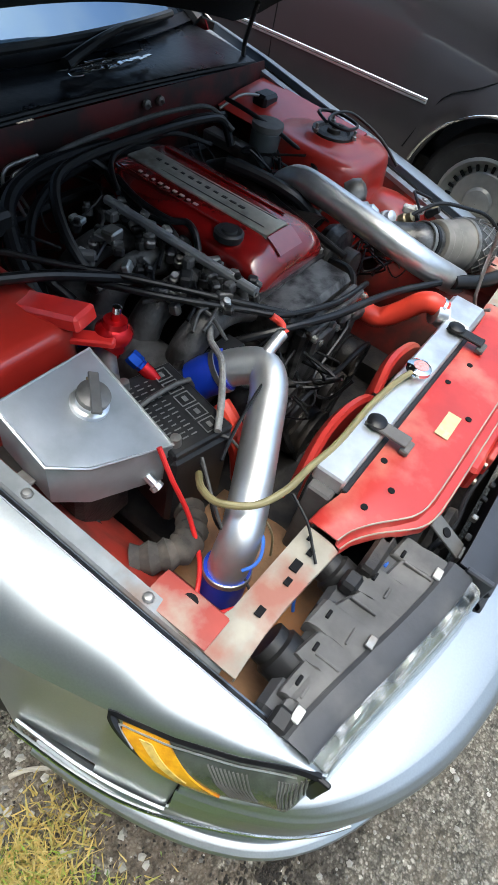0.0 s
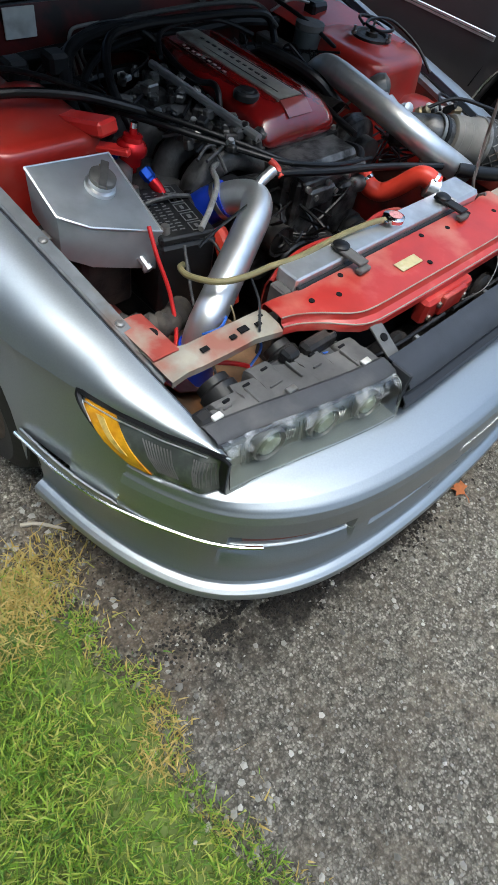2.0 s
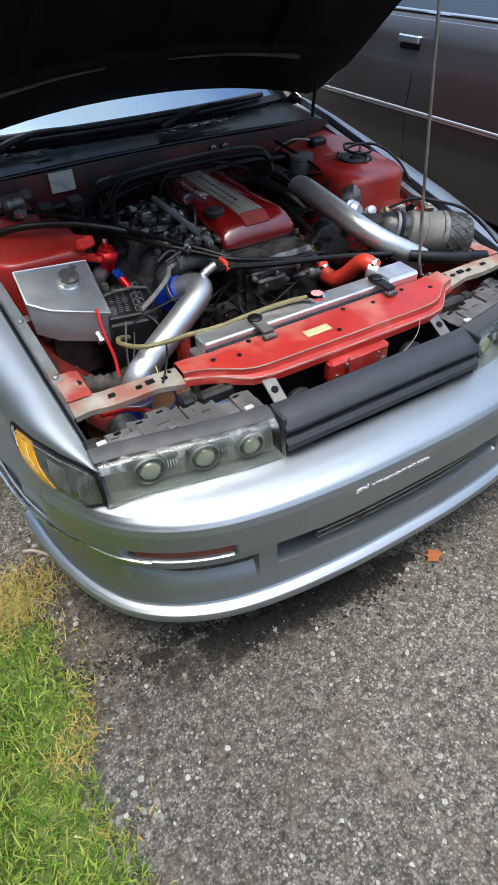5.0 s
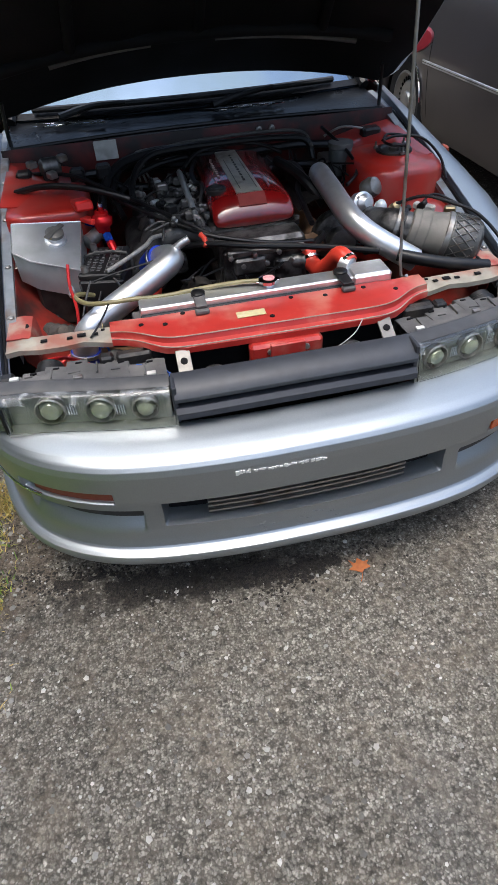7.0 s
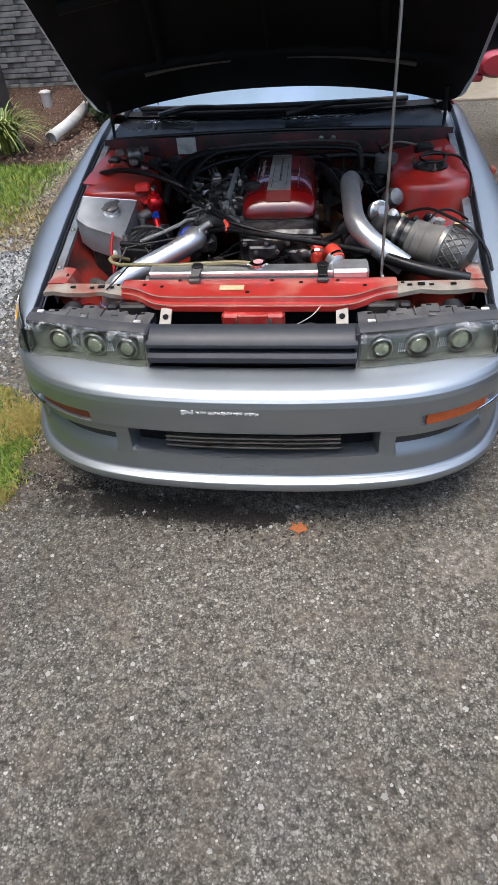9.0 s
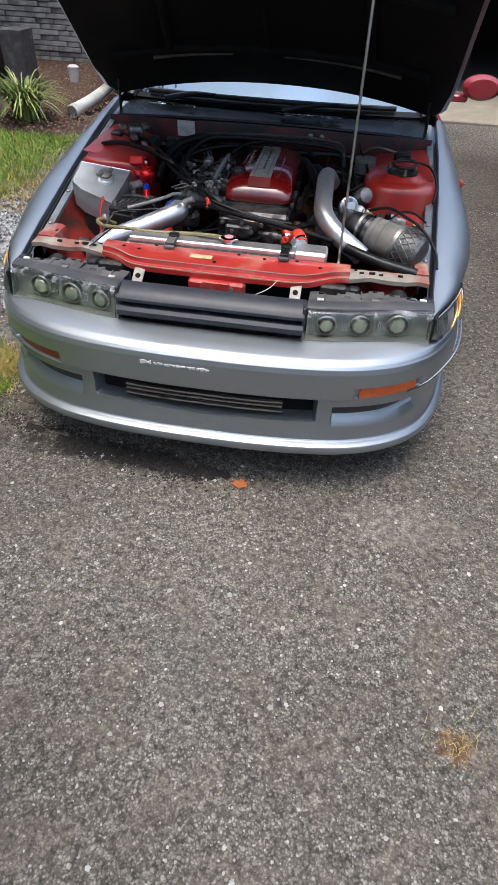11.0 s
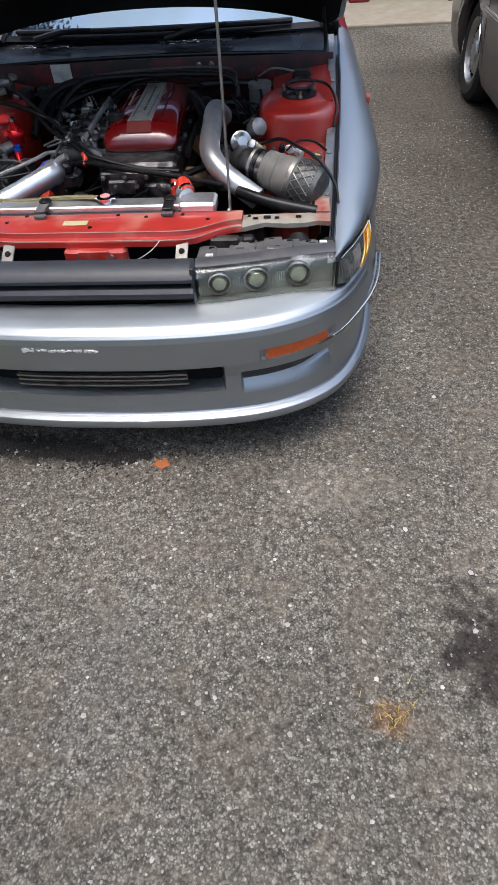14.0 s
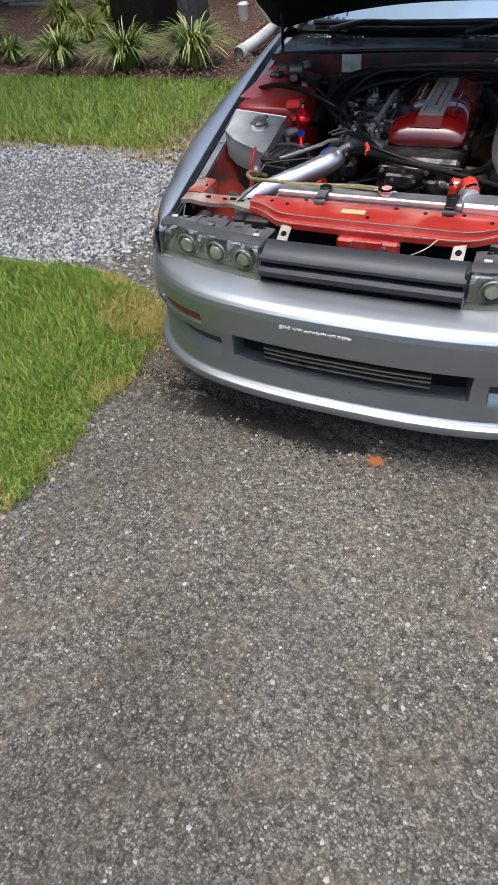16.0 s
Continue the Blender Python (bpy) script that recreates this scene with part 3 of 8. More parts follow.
def stones(name, spots, material, label, category):
    """Small angular stones, one at each (x, y, z, size)."""
    me = Mesh()
    base = [(1, 0, 0), (0.3, 0.95, 0), (-0.8, 0.6, 0), (-0.8, -0.6, 0), (0.3, -0.95, 0), (0.1, 0.1, 0.9)]
    for x, y, z, s in spots:
        a, ca = random.uniform(0, 6.28), 0
        c, d = math.cos(a), math.sin(a)
        vs = []
        for px, py, pz in base:
            q = s * random.uniform(0.7, 1.25)
            vs.append((x + q * (c * px - d * py), y + q * (d * px + c * py), z + (pz * s * random.uniform(0.5, 1.0)) - (0.002 if pz == 0 else 0)))
        me.add(vs, [(0, 1, 5), (1, 2, 5), (2, 3, 5), (3, 4, 5), (4, 0, 5)])
    ob = new(name, bpy.data.meshes.new(name))
    ob.data.from_pydata(me.v, [], me.f)
    ob.data.materials.append(material)
    return tagged(ob, label, category, kind="stuff")


gs = []
for k in range(30000):
    x = -1.56 - abs(random.gauss(0, 1.9)) + random.gauss(0, 0.06)
    lo = lerp(x, [(-12, 0.2), (-3.6, 0.5), (-2.2, 0.74), (-1.55, 0.93)])
    gs.append((x, random.uniform(lo, 2.5), 0.008, random.uniform(0.006, 0.017)))
for k in range(900):
    gs.append((random.gauss(-1.35, 0.16), random.gauss(1.4, 0.5), 0.004, random.uniform(0.005, 0.013)))
stones("gravel", gs, chips, "loose pale grey crushed stone path", "gravel")

# loose grit on the asphalt
grit = bits("loose_grit", [(0.1, 0.095, 0.085), (0.2, 0.19, 0.17), (0.32, 0.31, 0.28), (0.5, 0.48, 0.44)], 0.9)
gr = [(random.uniform(-0.98, 2.4), random.uniform(-1.7, 3.2), 0.003, random.uniform(0.0015, 0.0045)) for k in range(14000)]
gr += [(random.uniform(-0.95, 0.9), random.uniform(-1.0, 0.6), 0.003, random.uniform(0.004, 0.009)) for k in range(260)]
gr += [(random.uniform(-1.05, -0.85), random.uniform(-0.8, 0.7), 0.003, random.uniform(0.004, 0.011)) for k in range(240)]
stones("loose_grit", gr, grit, "loose stone grit lying on the asphalt", "grit")
pebble = bits("pale_pebbles", [(0.34, 0.33, 0.30), (0.50, 0.48, 0.45), (0.66, 0.64, 0.60)], 0.8)
stones("pale_pebbles", [(random.uniform(-0.92, 2.2), random.uniform(-1.6, 0.7), 0.003, random.uniform(0.004, 0.0085)) for k in range(150)], pebble, "single pale pebbles lying on the asphalt", "pebbles")
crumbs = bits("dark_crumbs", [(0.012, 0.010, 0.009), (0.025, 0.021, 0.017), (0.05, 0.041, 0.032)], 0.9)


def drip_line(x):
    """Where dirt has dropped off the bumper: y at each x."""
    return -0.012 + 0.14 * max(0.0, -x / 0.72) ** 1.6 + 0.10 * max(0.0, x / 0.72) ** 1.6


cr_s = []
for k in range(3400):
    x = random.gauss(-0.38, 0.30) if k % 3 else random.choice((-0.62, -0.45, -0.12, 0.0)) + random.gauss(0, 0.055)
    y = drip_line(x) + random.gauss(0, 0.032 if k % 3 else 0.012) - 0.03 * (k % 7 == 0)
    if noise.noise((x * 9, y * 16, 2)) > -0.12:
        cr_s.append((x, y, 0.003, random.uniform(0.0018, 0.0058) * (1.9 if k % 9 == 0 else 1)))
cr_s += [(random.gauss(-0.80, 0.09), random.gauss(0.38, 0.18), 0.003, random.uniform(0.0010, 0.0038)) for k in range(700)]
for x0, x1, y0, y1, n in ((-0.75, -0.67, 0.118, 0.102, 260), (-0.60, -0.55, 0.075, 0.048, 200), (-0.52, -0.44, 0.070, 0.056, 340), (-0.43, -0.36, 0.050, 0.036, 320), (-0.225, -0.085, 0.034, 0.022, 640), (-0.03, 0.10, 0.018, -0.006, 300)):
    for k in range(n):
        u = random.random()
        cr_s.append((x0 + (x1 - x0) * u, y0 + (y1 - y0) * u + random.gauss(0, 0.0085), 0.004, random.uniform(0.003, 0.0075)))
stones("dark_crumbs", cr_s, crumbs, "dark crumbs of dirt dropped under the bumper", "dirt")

# planting bed
mulch = mat("brown_mulch", (0.075, 0.042, 0.028), 0.95, 0, 0.4, 25, 0.8, 50, dirt=(0.16, 0.09, 0.055), dirt_scale=20)
mb = [[(-12 + 9.9 * i / 60, 4.0 + 3.9 * j / 24, (0.02 + 0.05 * min(1, j / 6) + 0.02 * noise.noise((i * 1.1, j * 0.9, 5))) * (1 - smooth_step(i, 55, 60))) for i in range(61)] for j in range(25)]
solo("mulch_bed", Mesh().grid(mb), mulch, "brown bark mulch bed before the house", "mulch", kind="structure", angle=180)
bark = bits("bark_chips", [(0.05, 0.027, 0.018), (0.1, 0.055, 0.035), (0.17, 0.1, 0.065), (0.26, 0.18, 0.13)], 0.95)
stones("bark_chips", [(random.uniform(-7.5, -2.1), random.uniform(4.02, 7.6), 0.07, random.uniform(0.006, 0.018)) for k in range(14000)], bark, "loose brown bark chips", "mulch")

# dry leaves and grit between the driveway and the lawn strip, shrubs behind
litter_soil = mat("dry_litter_soil", (0.13, 0.105, 0.075), 0.95, 0, 0.35, 30, 0.6, 60, dirt=(0.08, 0.062, 0.045), dirt_scale=5)
lb_rows = [[(-2.10 + (0.62 + 0.08 * noise.noise((j * 0.9, 1, 1))) * i / 8, 2.30 + 2.75 * j / 14, 0.006 + 0.02 * smooth_step(j, 1, 6) * (i < 7)) for i in range(9)] for j in range(15)]
solo("litter_bed", Mesh().grid(lb_rows), litter_soil, "pale soil under dry leaf litter beside the driveway", "soil", kind="structure", angle=180)
litter = bits("dry_leaf_litter", [(0.06, 0.045, 0.032), (0.13, 0.10, 0.067), (0.21, 0.17, 0.115), (0.30, 0.26, 0.19), (0.42, 0.39, 0.32)], 0.9)
stones("leaf_litter", [(random.uniform(-2.15, -1.42) + random.gauss(0, 0.03), random.uniform(2.2, 5.45), 0.022, random.uniform(0.007, 0.022)) for k in range(5200)], litter, "dry beige leaf litter and pale grit", "litter")
sb_rows = [[(-2.12 + 1.7 * i / 10, 5.0 + 2.7 * j / 10, (0.022 + 0.015 * noise.noise((i * 0.8, j * 0.8, 4))) * min(1, j) - 0.004 * (j == 0)) for i in range(11)] for j in range(11)]
solo("shrub_bed", Mesh().grid(sb_rows), mulch, "dark brown soil under the shrubs by the house", "soil", kind="structure", angle=180)
shrub_leaf = bits("dark_shrub_leaves", [(0.008, 0.02, 0.006), (0.018, 0.042, 0.011), (0.034, 0.07, 0.018), (0.065, 0.11, 0.03)], 0.45)
shrub_bark = mat("grey_brown_bark", (0.09, 0.07, 0.05), 0.9, 0, 0.3, 30, 0.4, 60)


def shrub(x, y, r, h):
    """An upright evergreen: a few stems and a crown of small leaves, open below."""
    ob = thing("shrub", (x, y, 0.03), "dark green evergreen shrub against the stone house wall", "shrub", "evergreen shrubs by the house")
    for k in range(4):
        a = 1.57 * k + random.uniform(-0.4, 0.4)
        part("stem", Mesh().tube([(x + 0.05 * math.cos(a), y + 0.05 * math.sin(a), 0.02), (x + 0.15 * r * math.cos(a), y + 0.15 * r * math.sin(a), 0.3 * h), (x + 0.45 * r * math.cos(a), y + 0.45 * r * math.sin(a), 0.75 * h)], [0.022, 0.016, 0.007], 7, 4), shrub_bark, ob)
    me = Mesh()
    for k in range(5200):
        a, u, q = random.uniform(0, 6.283), random.random(), random.random() ** 0.45
        z = 0.02 + (h - 0.02) * u
        rr = r * q * (0.55 + 0.6 * math.sin(math.pi * (0.12 + 0.80 * u))) * (0.75 + 0.5 * noise.noise((2.2 * math.cos(a) + x, 2.2 * math.sin(a), 3.0 * u)))
        c = Vector((x + rr * math.cos(a), y + rr * math.sin(a), z))
        d1 = Vector((random.gauss(0, 1), random.gauss(0, 1), random.gauss(0.2, 0.8))).normalized()
        d2 = d1.orthogonal().normalized()
        L, w = random.uniform(0.025, 0.05), random.uniform(0.010, 0.018)
        me.add([c - d1 * L, c + d2 * w, c + d1 * L, c - d2 * w], [(0, 1, 2, 3)])
    crown = new("crown", bpy.data.meshes.new("crown"))
    crown.data.from_pydata([(p[0] - x, p[1] - y, p[2] - 0.03) for p in me.v], [], me.f)
    crown.data.materials.append(shrub_leaf)
    crown.parent = ob
    crown["kind"] = "stuff"


for x, y, r, h in ((-2.0, 5.6, 0.36, 1.15), (-1.45, 5.65, 0.36, 1.1), (-2.02, 6.2, 0.42, 1.6), (-1.45, 6.3, 0.45, 1.7), (-0.9, 6.2, 0.45, 1.5), (-1.7, 7.0, 0.5, 1.9)):
    shrub(x, y, r, h)


# tall trees beyond the lawn, out of view, added to block sky from the fender
tree_leaf = bits("tree_leaves", [(0.018, 0.04, 0.009), (0.035, 0.075, 0.016), (0.06, 0.115, 0.024), (0.10, 0.16, 0.035)], 0.5)
first_tree = thing("tree", (-11.0, -3.0, 0.0), "unseen leafy tree added beyond the lawn to block sky", "tree", "trees beyond the lawn")
part("trunk", Mesh().tube([(-11.0, -3.0, -0.05), (-10.95, -3.0, 1.6), (-11.05, -2.95, 4.0), (-11.0, -3.0, 9.0), (-10.9, -3.0, 14.0)], [0.42, 0.33, 0.27, 0.18, 0.05], 12, 4), shrub_bark, first_tree, "grey-brown bark")
for k in range(9):
    a, z = 2.4 * k, 3.4 + 1.05 * k
    part("limb", Mesh().tube([(-11.0, -3.0, z), (-11.0 + 1.1 * math.cos(a), -3.0 + 1.1 * math.sin(a), z + 0.8), (-11.0 + 2.6 * math.cos(a), -3.0 + 2.6 * math.sin(a), z + 1.5)], [0.10, 0.07, 0.025], 7, 3), shrub_bark, first_tree)
lv = Mesh()
for k in range(210):
    a, u = random.uniform(0, 6.283), random.random()
    rr = 4.5 * (0.35 + 0.75 * math.sin(math.pi * (0.10 + 0.85 * u))) * random.random() ** 0.4
    c0 = Vector((rr * math.cos(a), rr * math.sin(a), 3.0 + 14.0 * u))
    for q in range(48):
        c = c0 + Vector((random.gauss(0, 0.48), random.gauss(0, 0.48), random.gauss(0, 0.36)))
        d1 = Vector((random.gauss(0, 1), random.gauss(0, 1), random.gauss(-0.2, 0.7))).normalized()
        d2 = d1.orthogonal().normalized()
        L, w = random.uniform(0.12, 0.22), random.uniform(0.06, 0.11)
        lv.add([c - d1 * L, c + d2 * w, c + d1 * L, c - d2 * w], [(0, 1, 2, 3)])
crown = new("crown", bpy.data.meshes.new("crown"))
crown.data.from_pydata(lv.v, [], lv.f)
crown.data.materials.append(tree_leaf)
crown.parent = first_tree
crown["kind"] = "stuff"
for x, y, turn in ((-10.0, 2.6, 70), (-11.0, -8.8, 150), (-8.5, -14.0, 220), (-13.5, -0.2, 300), (-12.5, 6.6, 20), (-14.0, -6.0, 100)):
    copy_thing(first_tree, pose(x, y, 0, 0, 0, turn))


# ---- the silver car: body ----
car = thing("sports_car", (0, 0.9, 0), "silver two-door sports coupe with its hood raised and red engine bay", "car")

PLAN = [(0, -0.022), (0.15, -0.02), (0.30, -0.01), (0.42, 0.006), (0.52, 0.03), (0.61, 0.068), (0.685, 0.118), (0.742, 0.178), (0.788, 0.26), (0.824, 0.36), (0.850, 0.48), (0.866, 0.605)]


def smooth_line(pts, n):
    """n points evenly along a smooth curve through pts (2D)."""
    P = [Vector((*p, 0)) for p in pts]
    line = []
    for i in range(len(P) - 1):
        p0, p1, p2, p3 = P[max(0, i - 1)], P[i], P[i + 1], P[min(len(P) - 1, i + 2)]
        for k in range(12):
            t = k / 12
            line.append(0.5 * (2 * p1 + (p2 - p0) * t + (2 * p0 - 5 * p1 + 4 * p2 - p3) * t * t + (3 * p1 - p0 - 3 * p2 + p3) * t ** 3))
    line.append(P[-1])
    d = [0]
    for a, b in zip(line, line[1:]):
        d.append(d[-1] + (b - a).length)
    s = np.linspace(0, d[-1], n)
    return [(float(np.interp(q, d, [p.x for p in line])), float(np.interp(q, d, [p.y for p in line]))) for q in s]


HALF = smooth_line(PLAN, 310)
FULL = [(-x, y) for x, y in HALF[:0:-1]] + HALF
PROFILE = [(0.165, 0.035), (0.167, 0.0), (0.172, -0.012), (0.185, -0.018), (0.199, -0.018), (0.206, -0.015), (0.211, -0.006), (0.2145, 0.006), (0.220, 0.011), (0.25, 0.014), (0.28, 0.019), (0.34, 0.025), (0.372, 0.024), (0.390, 0.019), (0.396, 0.009), (0.400, 0.001), (0.41, 0.0), (0.47, 0.0), (0.492, 0.001), (0.508, 0.006), (0.518, 0.016), (0.527, 0.036), (0.534, 0.07), (0.54, 0.12), (0.541, 0.135)]


ARC = [0.0]
for p, q in zip(HALF, HALF[1:]):
    ARC.append(ARC[-1] + math.hypot(q[0] - p[0], q[1] - p[1]))


def arc_at(ax, y):
    """The length along the bumper's curve from its middle."""
    return float(np.interp(ax + y, [p[0] + p[1] for p in HALF], ARC))


def low_line(y):
    """The moulding's height along the side, where fender and bumper meet."""
    return lerp(y, [(0.1, 0.405), (0.30, 0.411), (0.60, 0.420)])


def bumper_point(x, y, nx, ny, z, pull=True):
    off = lerp(z, PROFILE)
    ax = abs(x)
    side = smooth_step(y, 0.0, 0.31)
    if off > 0.012:
        off = 0.012 + (off - 0.012) * (1 - side) + 0.022 * side * smooth_step(z, 0.528, 0.541)
    # the sides lean out towards the moulding
    off -= 0.016 * smooth_step(y, 0.15, 0.5) * smooth_step(z, 0.22, 0.40) * (1 - 0.9 * smooth_step(z, 0.43, 0.53))
    if pull:
        arc = arc_at(ax, y)

        def well(a0, a1, z0, z1, deep, e=0.008, sill=None):
            return deep * smooth_step(arc, a0, a0 + e) * smooth_step(a1 - arc, 0, e) * smooth_step(z, z0, z0 + (sill or e)) * smooth_step(z1 - z, 0, e)
        off += well(-1, 0.385, 0.292, 0.382, 0.085)
        off += well(0.436, 0.772, 0.268, 0.352, 0.024, 0.008, 0.06)
        off += well(0.494, 0.760, 0.398, 0.442, 0.016 if x > 0 else 0.024, 0.005)
        # the openings' lower edges bow
        sag = -0.012 * (1 - min(1, ax / 0.4)) + 0.022 * smooth_step(arc, 0.62, 0.785)
        z += sag * max(0.0, 1 - abs(z - 0.30) / 0.055)
    return (x - nx * off, y - ny * off, z)


def plan_normals(line):
    out = []
    for i in range(len(line)):
        a, b = line[max(0, i - 1)], line[min(len(line) - 1, i + 1)]
        d = Vector((b[0] - a[0], b[1] - a[1])).normalized()
        out.append((d.y, -d.x))
    return out


NORMS = plan_normals(FULL)
zs = sorted({round(z, 4) for z in list(np.linspace(0.165, 0.541, 132)) + [p[0] for p in PROFILE]})
rows = [[bumper_point(x, y, nx, ny, z) for (x, y), (nx, ny) in zip(FULL, NORMS)] for z in zs]
bumper = part("front_bumper", Mesh().shell(rows, 0.004, lambda a, b: not (a[1] > 0.345 and a[2] > low_line(a[1]) + 0.002)), silver, car, "silver painted front bumper with bright worn top edge")


def bumper_strip(x0, x1, z0, z1, off, thick, n=24, s=1):
    """A slab that follows the bumper's curve between two x."""
    sel = [k for k, p in enumerate(FULL) if x0 <= s * p[0] <= x1]
    rows = []
    for z in np.linspace(z0, z1, 5):
        rows.append([(FULL[k][0] - NORMS[k][0] * off, FULL[k][1] - NORMS[k][1] * off, z) for k in sel])
    return Mesh().shell(rows, thick)


part("intake_opening", bumper_strip(-0.38, 0.38, 0.284, 0.378, 0.078, 0.006), liner, bumper, "dark lower intake opening")
for z in (0.354, 0.338, 0.318):
    part("intake_slat", bumper_strip(-0.27, 0.27, z - 0.003, z + 0.003, 0.030, 0.012), steel, bumper, "thin grey metal slat")
for s in (-1, 1):
    part("side_duct", bumper_strip(0.434, 0.714, 0.296, 0.349, 0.042, 0.006, s=s), headlight_black, bumper, "dark grey side duct panel")
    part("turn_signal", bumper_strip(0.508 if s > 0 else 0.492, 0.700, 0.401, 0.439, 0.007 if s > 0 else 0.017, 0.006, s=s), orange if s > 0 else shaded_marker, bumper, "orange rectangular marker lens" if s > 0 else "marker lens set deep, its orange darkened for shade")
# remains of a peeled decal
fl = Mesh()
for k in range(30):
    x = -0.188 + 0.215 * k / 29 + random.uniform(-0.003, 0.003)
    i = min(range(len(FULL)), key=lambda q: abs(FULL[q][0] - x))
    w, h = random.uniform(0.003, 0.006), random.uniform(0.002, 0.0065) * (1.5 if k in (0, 1, 2, 3, 4, 26, 27) else 1)
    z = 0.478 - 0.003 * k / 29 + random.uniform(-0.002, 0.002)
    fl.box((x, FULL[i][1] - 0.001, z), (1.6 * w, 0.002, 1.6 * h), None, 0.0004)
tagged(part("peeled_decal", fl, scrape, bumper, "row of white peeled decal flecks"), kind="stuff")
fl = Mesh()
for k in range(16):
    x = random.choice((-0.13, 0.02)) + random.gauss(0, 0.035)
    i = min(range(len(FULL)), key=lambda q: abs(FULL[q][0] - x))
    z = random.uniform(0.224, 0.262)
    fl.box((x, FULL[i][1] + lerp(z, PROFILE), z), (random.uniform(0.004, 0.016), 0.0016, random.uniform(0.0006, 0.002)), None, 0.0003)
part("scuff", fl, mat("pale_scuffs", (0.2, 0.215, 0.23), 0.6), bumper, "pale scuff marks on the lower lip")["kind"] = "stuff"
# silver moulding along the lower sides
for s in (-1, 1):
    sel = [k for k, p in enumerate(FULL) if p[1] > 0.10 and s * p[0] > 0]
    line = [bumper_point(*FULL[k], *NORMS[k], 0.425, False) for k in sel[::6]]
    part("side_moulding", Mesh().tube([(x + s * 0.010 * smooth_step(y, 0.22, 0.42), y, low_line(y)) for x, y, z in line], 0.0042, 8, 2), chrome, bumper, "thin bright side moulding")


def z_edge(y):
    return lerp(y, [(0.2, 0.620), (0.3, 0.640), (0.5, 0.682), (0.8, 0.742), (1.1, 0.80), (1.4, 0.856), (1.6, 0.885)])


def x_edge(y):
    return lerp(y, [(0.2, 0.700), (0.3, 0.708), (0.5, 0.722), (0.9, 0.745), (1.2, 0.757), (1.6, 0.765)])


def x_side(y):
    return lerp(y, [(0.2, 0.704), (0.215, 0.712), (0.25, 0.728), (0.30, 0.756), (0.38, 0.791), (0.464, 0.818), (0.6, 0.856), (0.8, 0.888), (1.0, 0.893), (1.4, 0.876), (2.2, 0.845), (3.4, 0.845), (4.2, 0.80)])


ARCHES = ((0.945, 0.300, 0.338), (3.40, 0.300, 0.335))


def x_flare(y):
    """How far out the body's lower side stands."""
    return lerp(y, [(0.33, 0.816), (0.36, 0.832), (0.46, 0.860), (0.6, 0.886), (0.75, 0.900), (1.0, 0.905), (1.4, 0.888), (3.0, 0.862), (4.2, 0.80)])


def body_rows(ys, low, n_top=10, n_side=12):
    rows = []
    for y in ys:
        xe, ze, xs = x_edge(y), z_edge(y), x_side(y)
        zc = lerp(y, [(0.2, 0.618), (0.46, 0.626), (0.7, 0.64), (1.4, 0.66), (2.2, 0.66)])
        row = []
        for k in range(n_top):
            t = k / n_top
            cx, cz = xs - 0.028 * smooth_step(y, 0.40, 0.50), ze + 0.006
            row.append(((1 - t) ** 2 * xe + 2 * t * (1 - t) * cx + t * t * xs, y, (1 - t) ** 2 * ze + 2 * t * (1 - t) * cz + t * t * zc))
        zl = low(y)
        for k in range(n_side + 1):
            t = k / n_side
            z = zc + (zl - zc) * t
            row.append((xs + (x_flare(y) - xs) * smooth_step(zc - z, 0.01, 0.30) - 0.005 * smooth_step(t, 0, 0.08), y, z))
        rows.append(row)
    return rows


def low_edge(y):
    base = lerp(y, [(0.2, 0.614), (0.352, 0.614), (0.36, 0.408), (0.602, 0.416), (0.607, 0.30), (1.283, 0.30), (1.288, 0.19), (2.9, 0.19), (3.02, 0.25), (4.2, 0.3)])
    if y < 0.464:
        base = max(base, lerp(y, [(0.2, 0.613), (0.34, 0.545), (0.342, 0.53), (0.36, 0.40), (0.361, 0.3)])) if y < 0.36 else base
    for yc, zc, r in ARCHES:
        if abs(y - yc) < r:
            base = max(base, zc + math.sqrt(r * r - (y - yc) ** 2))
    return base


def cap_low(y):
    """The fender's lower edge: over the corner lamp, then down to the bumper, then round the wheel."""
    if y < 0.46:
        return lerp(y, [(0.2, 0.616), (0.46, 0.622)])
    return low_edge(y)


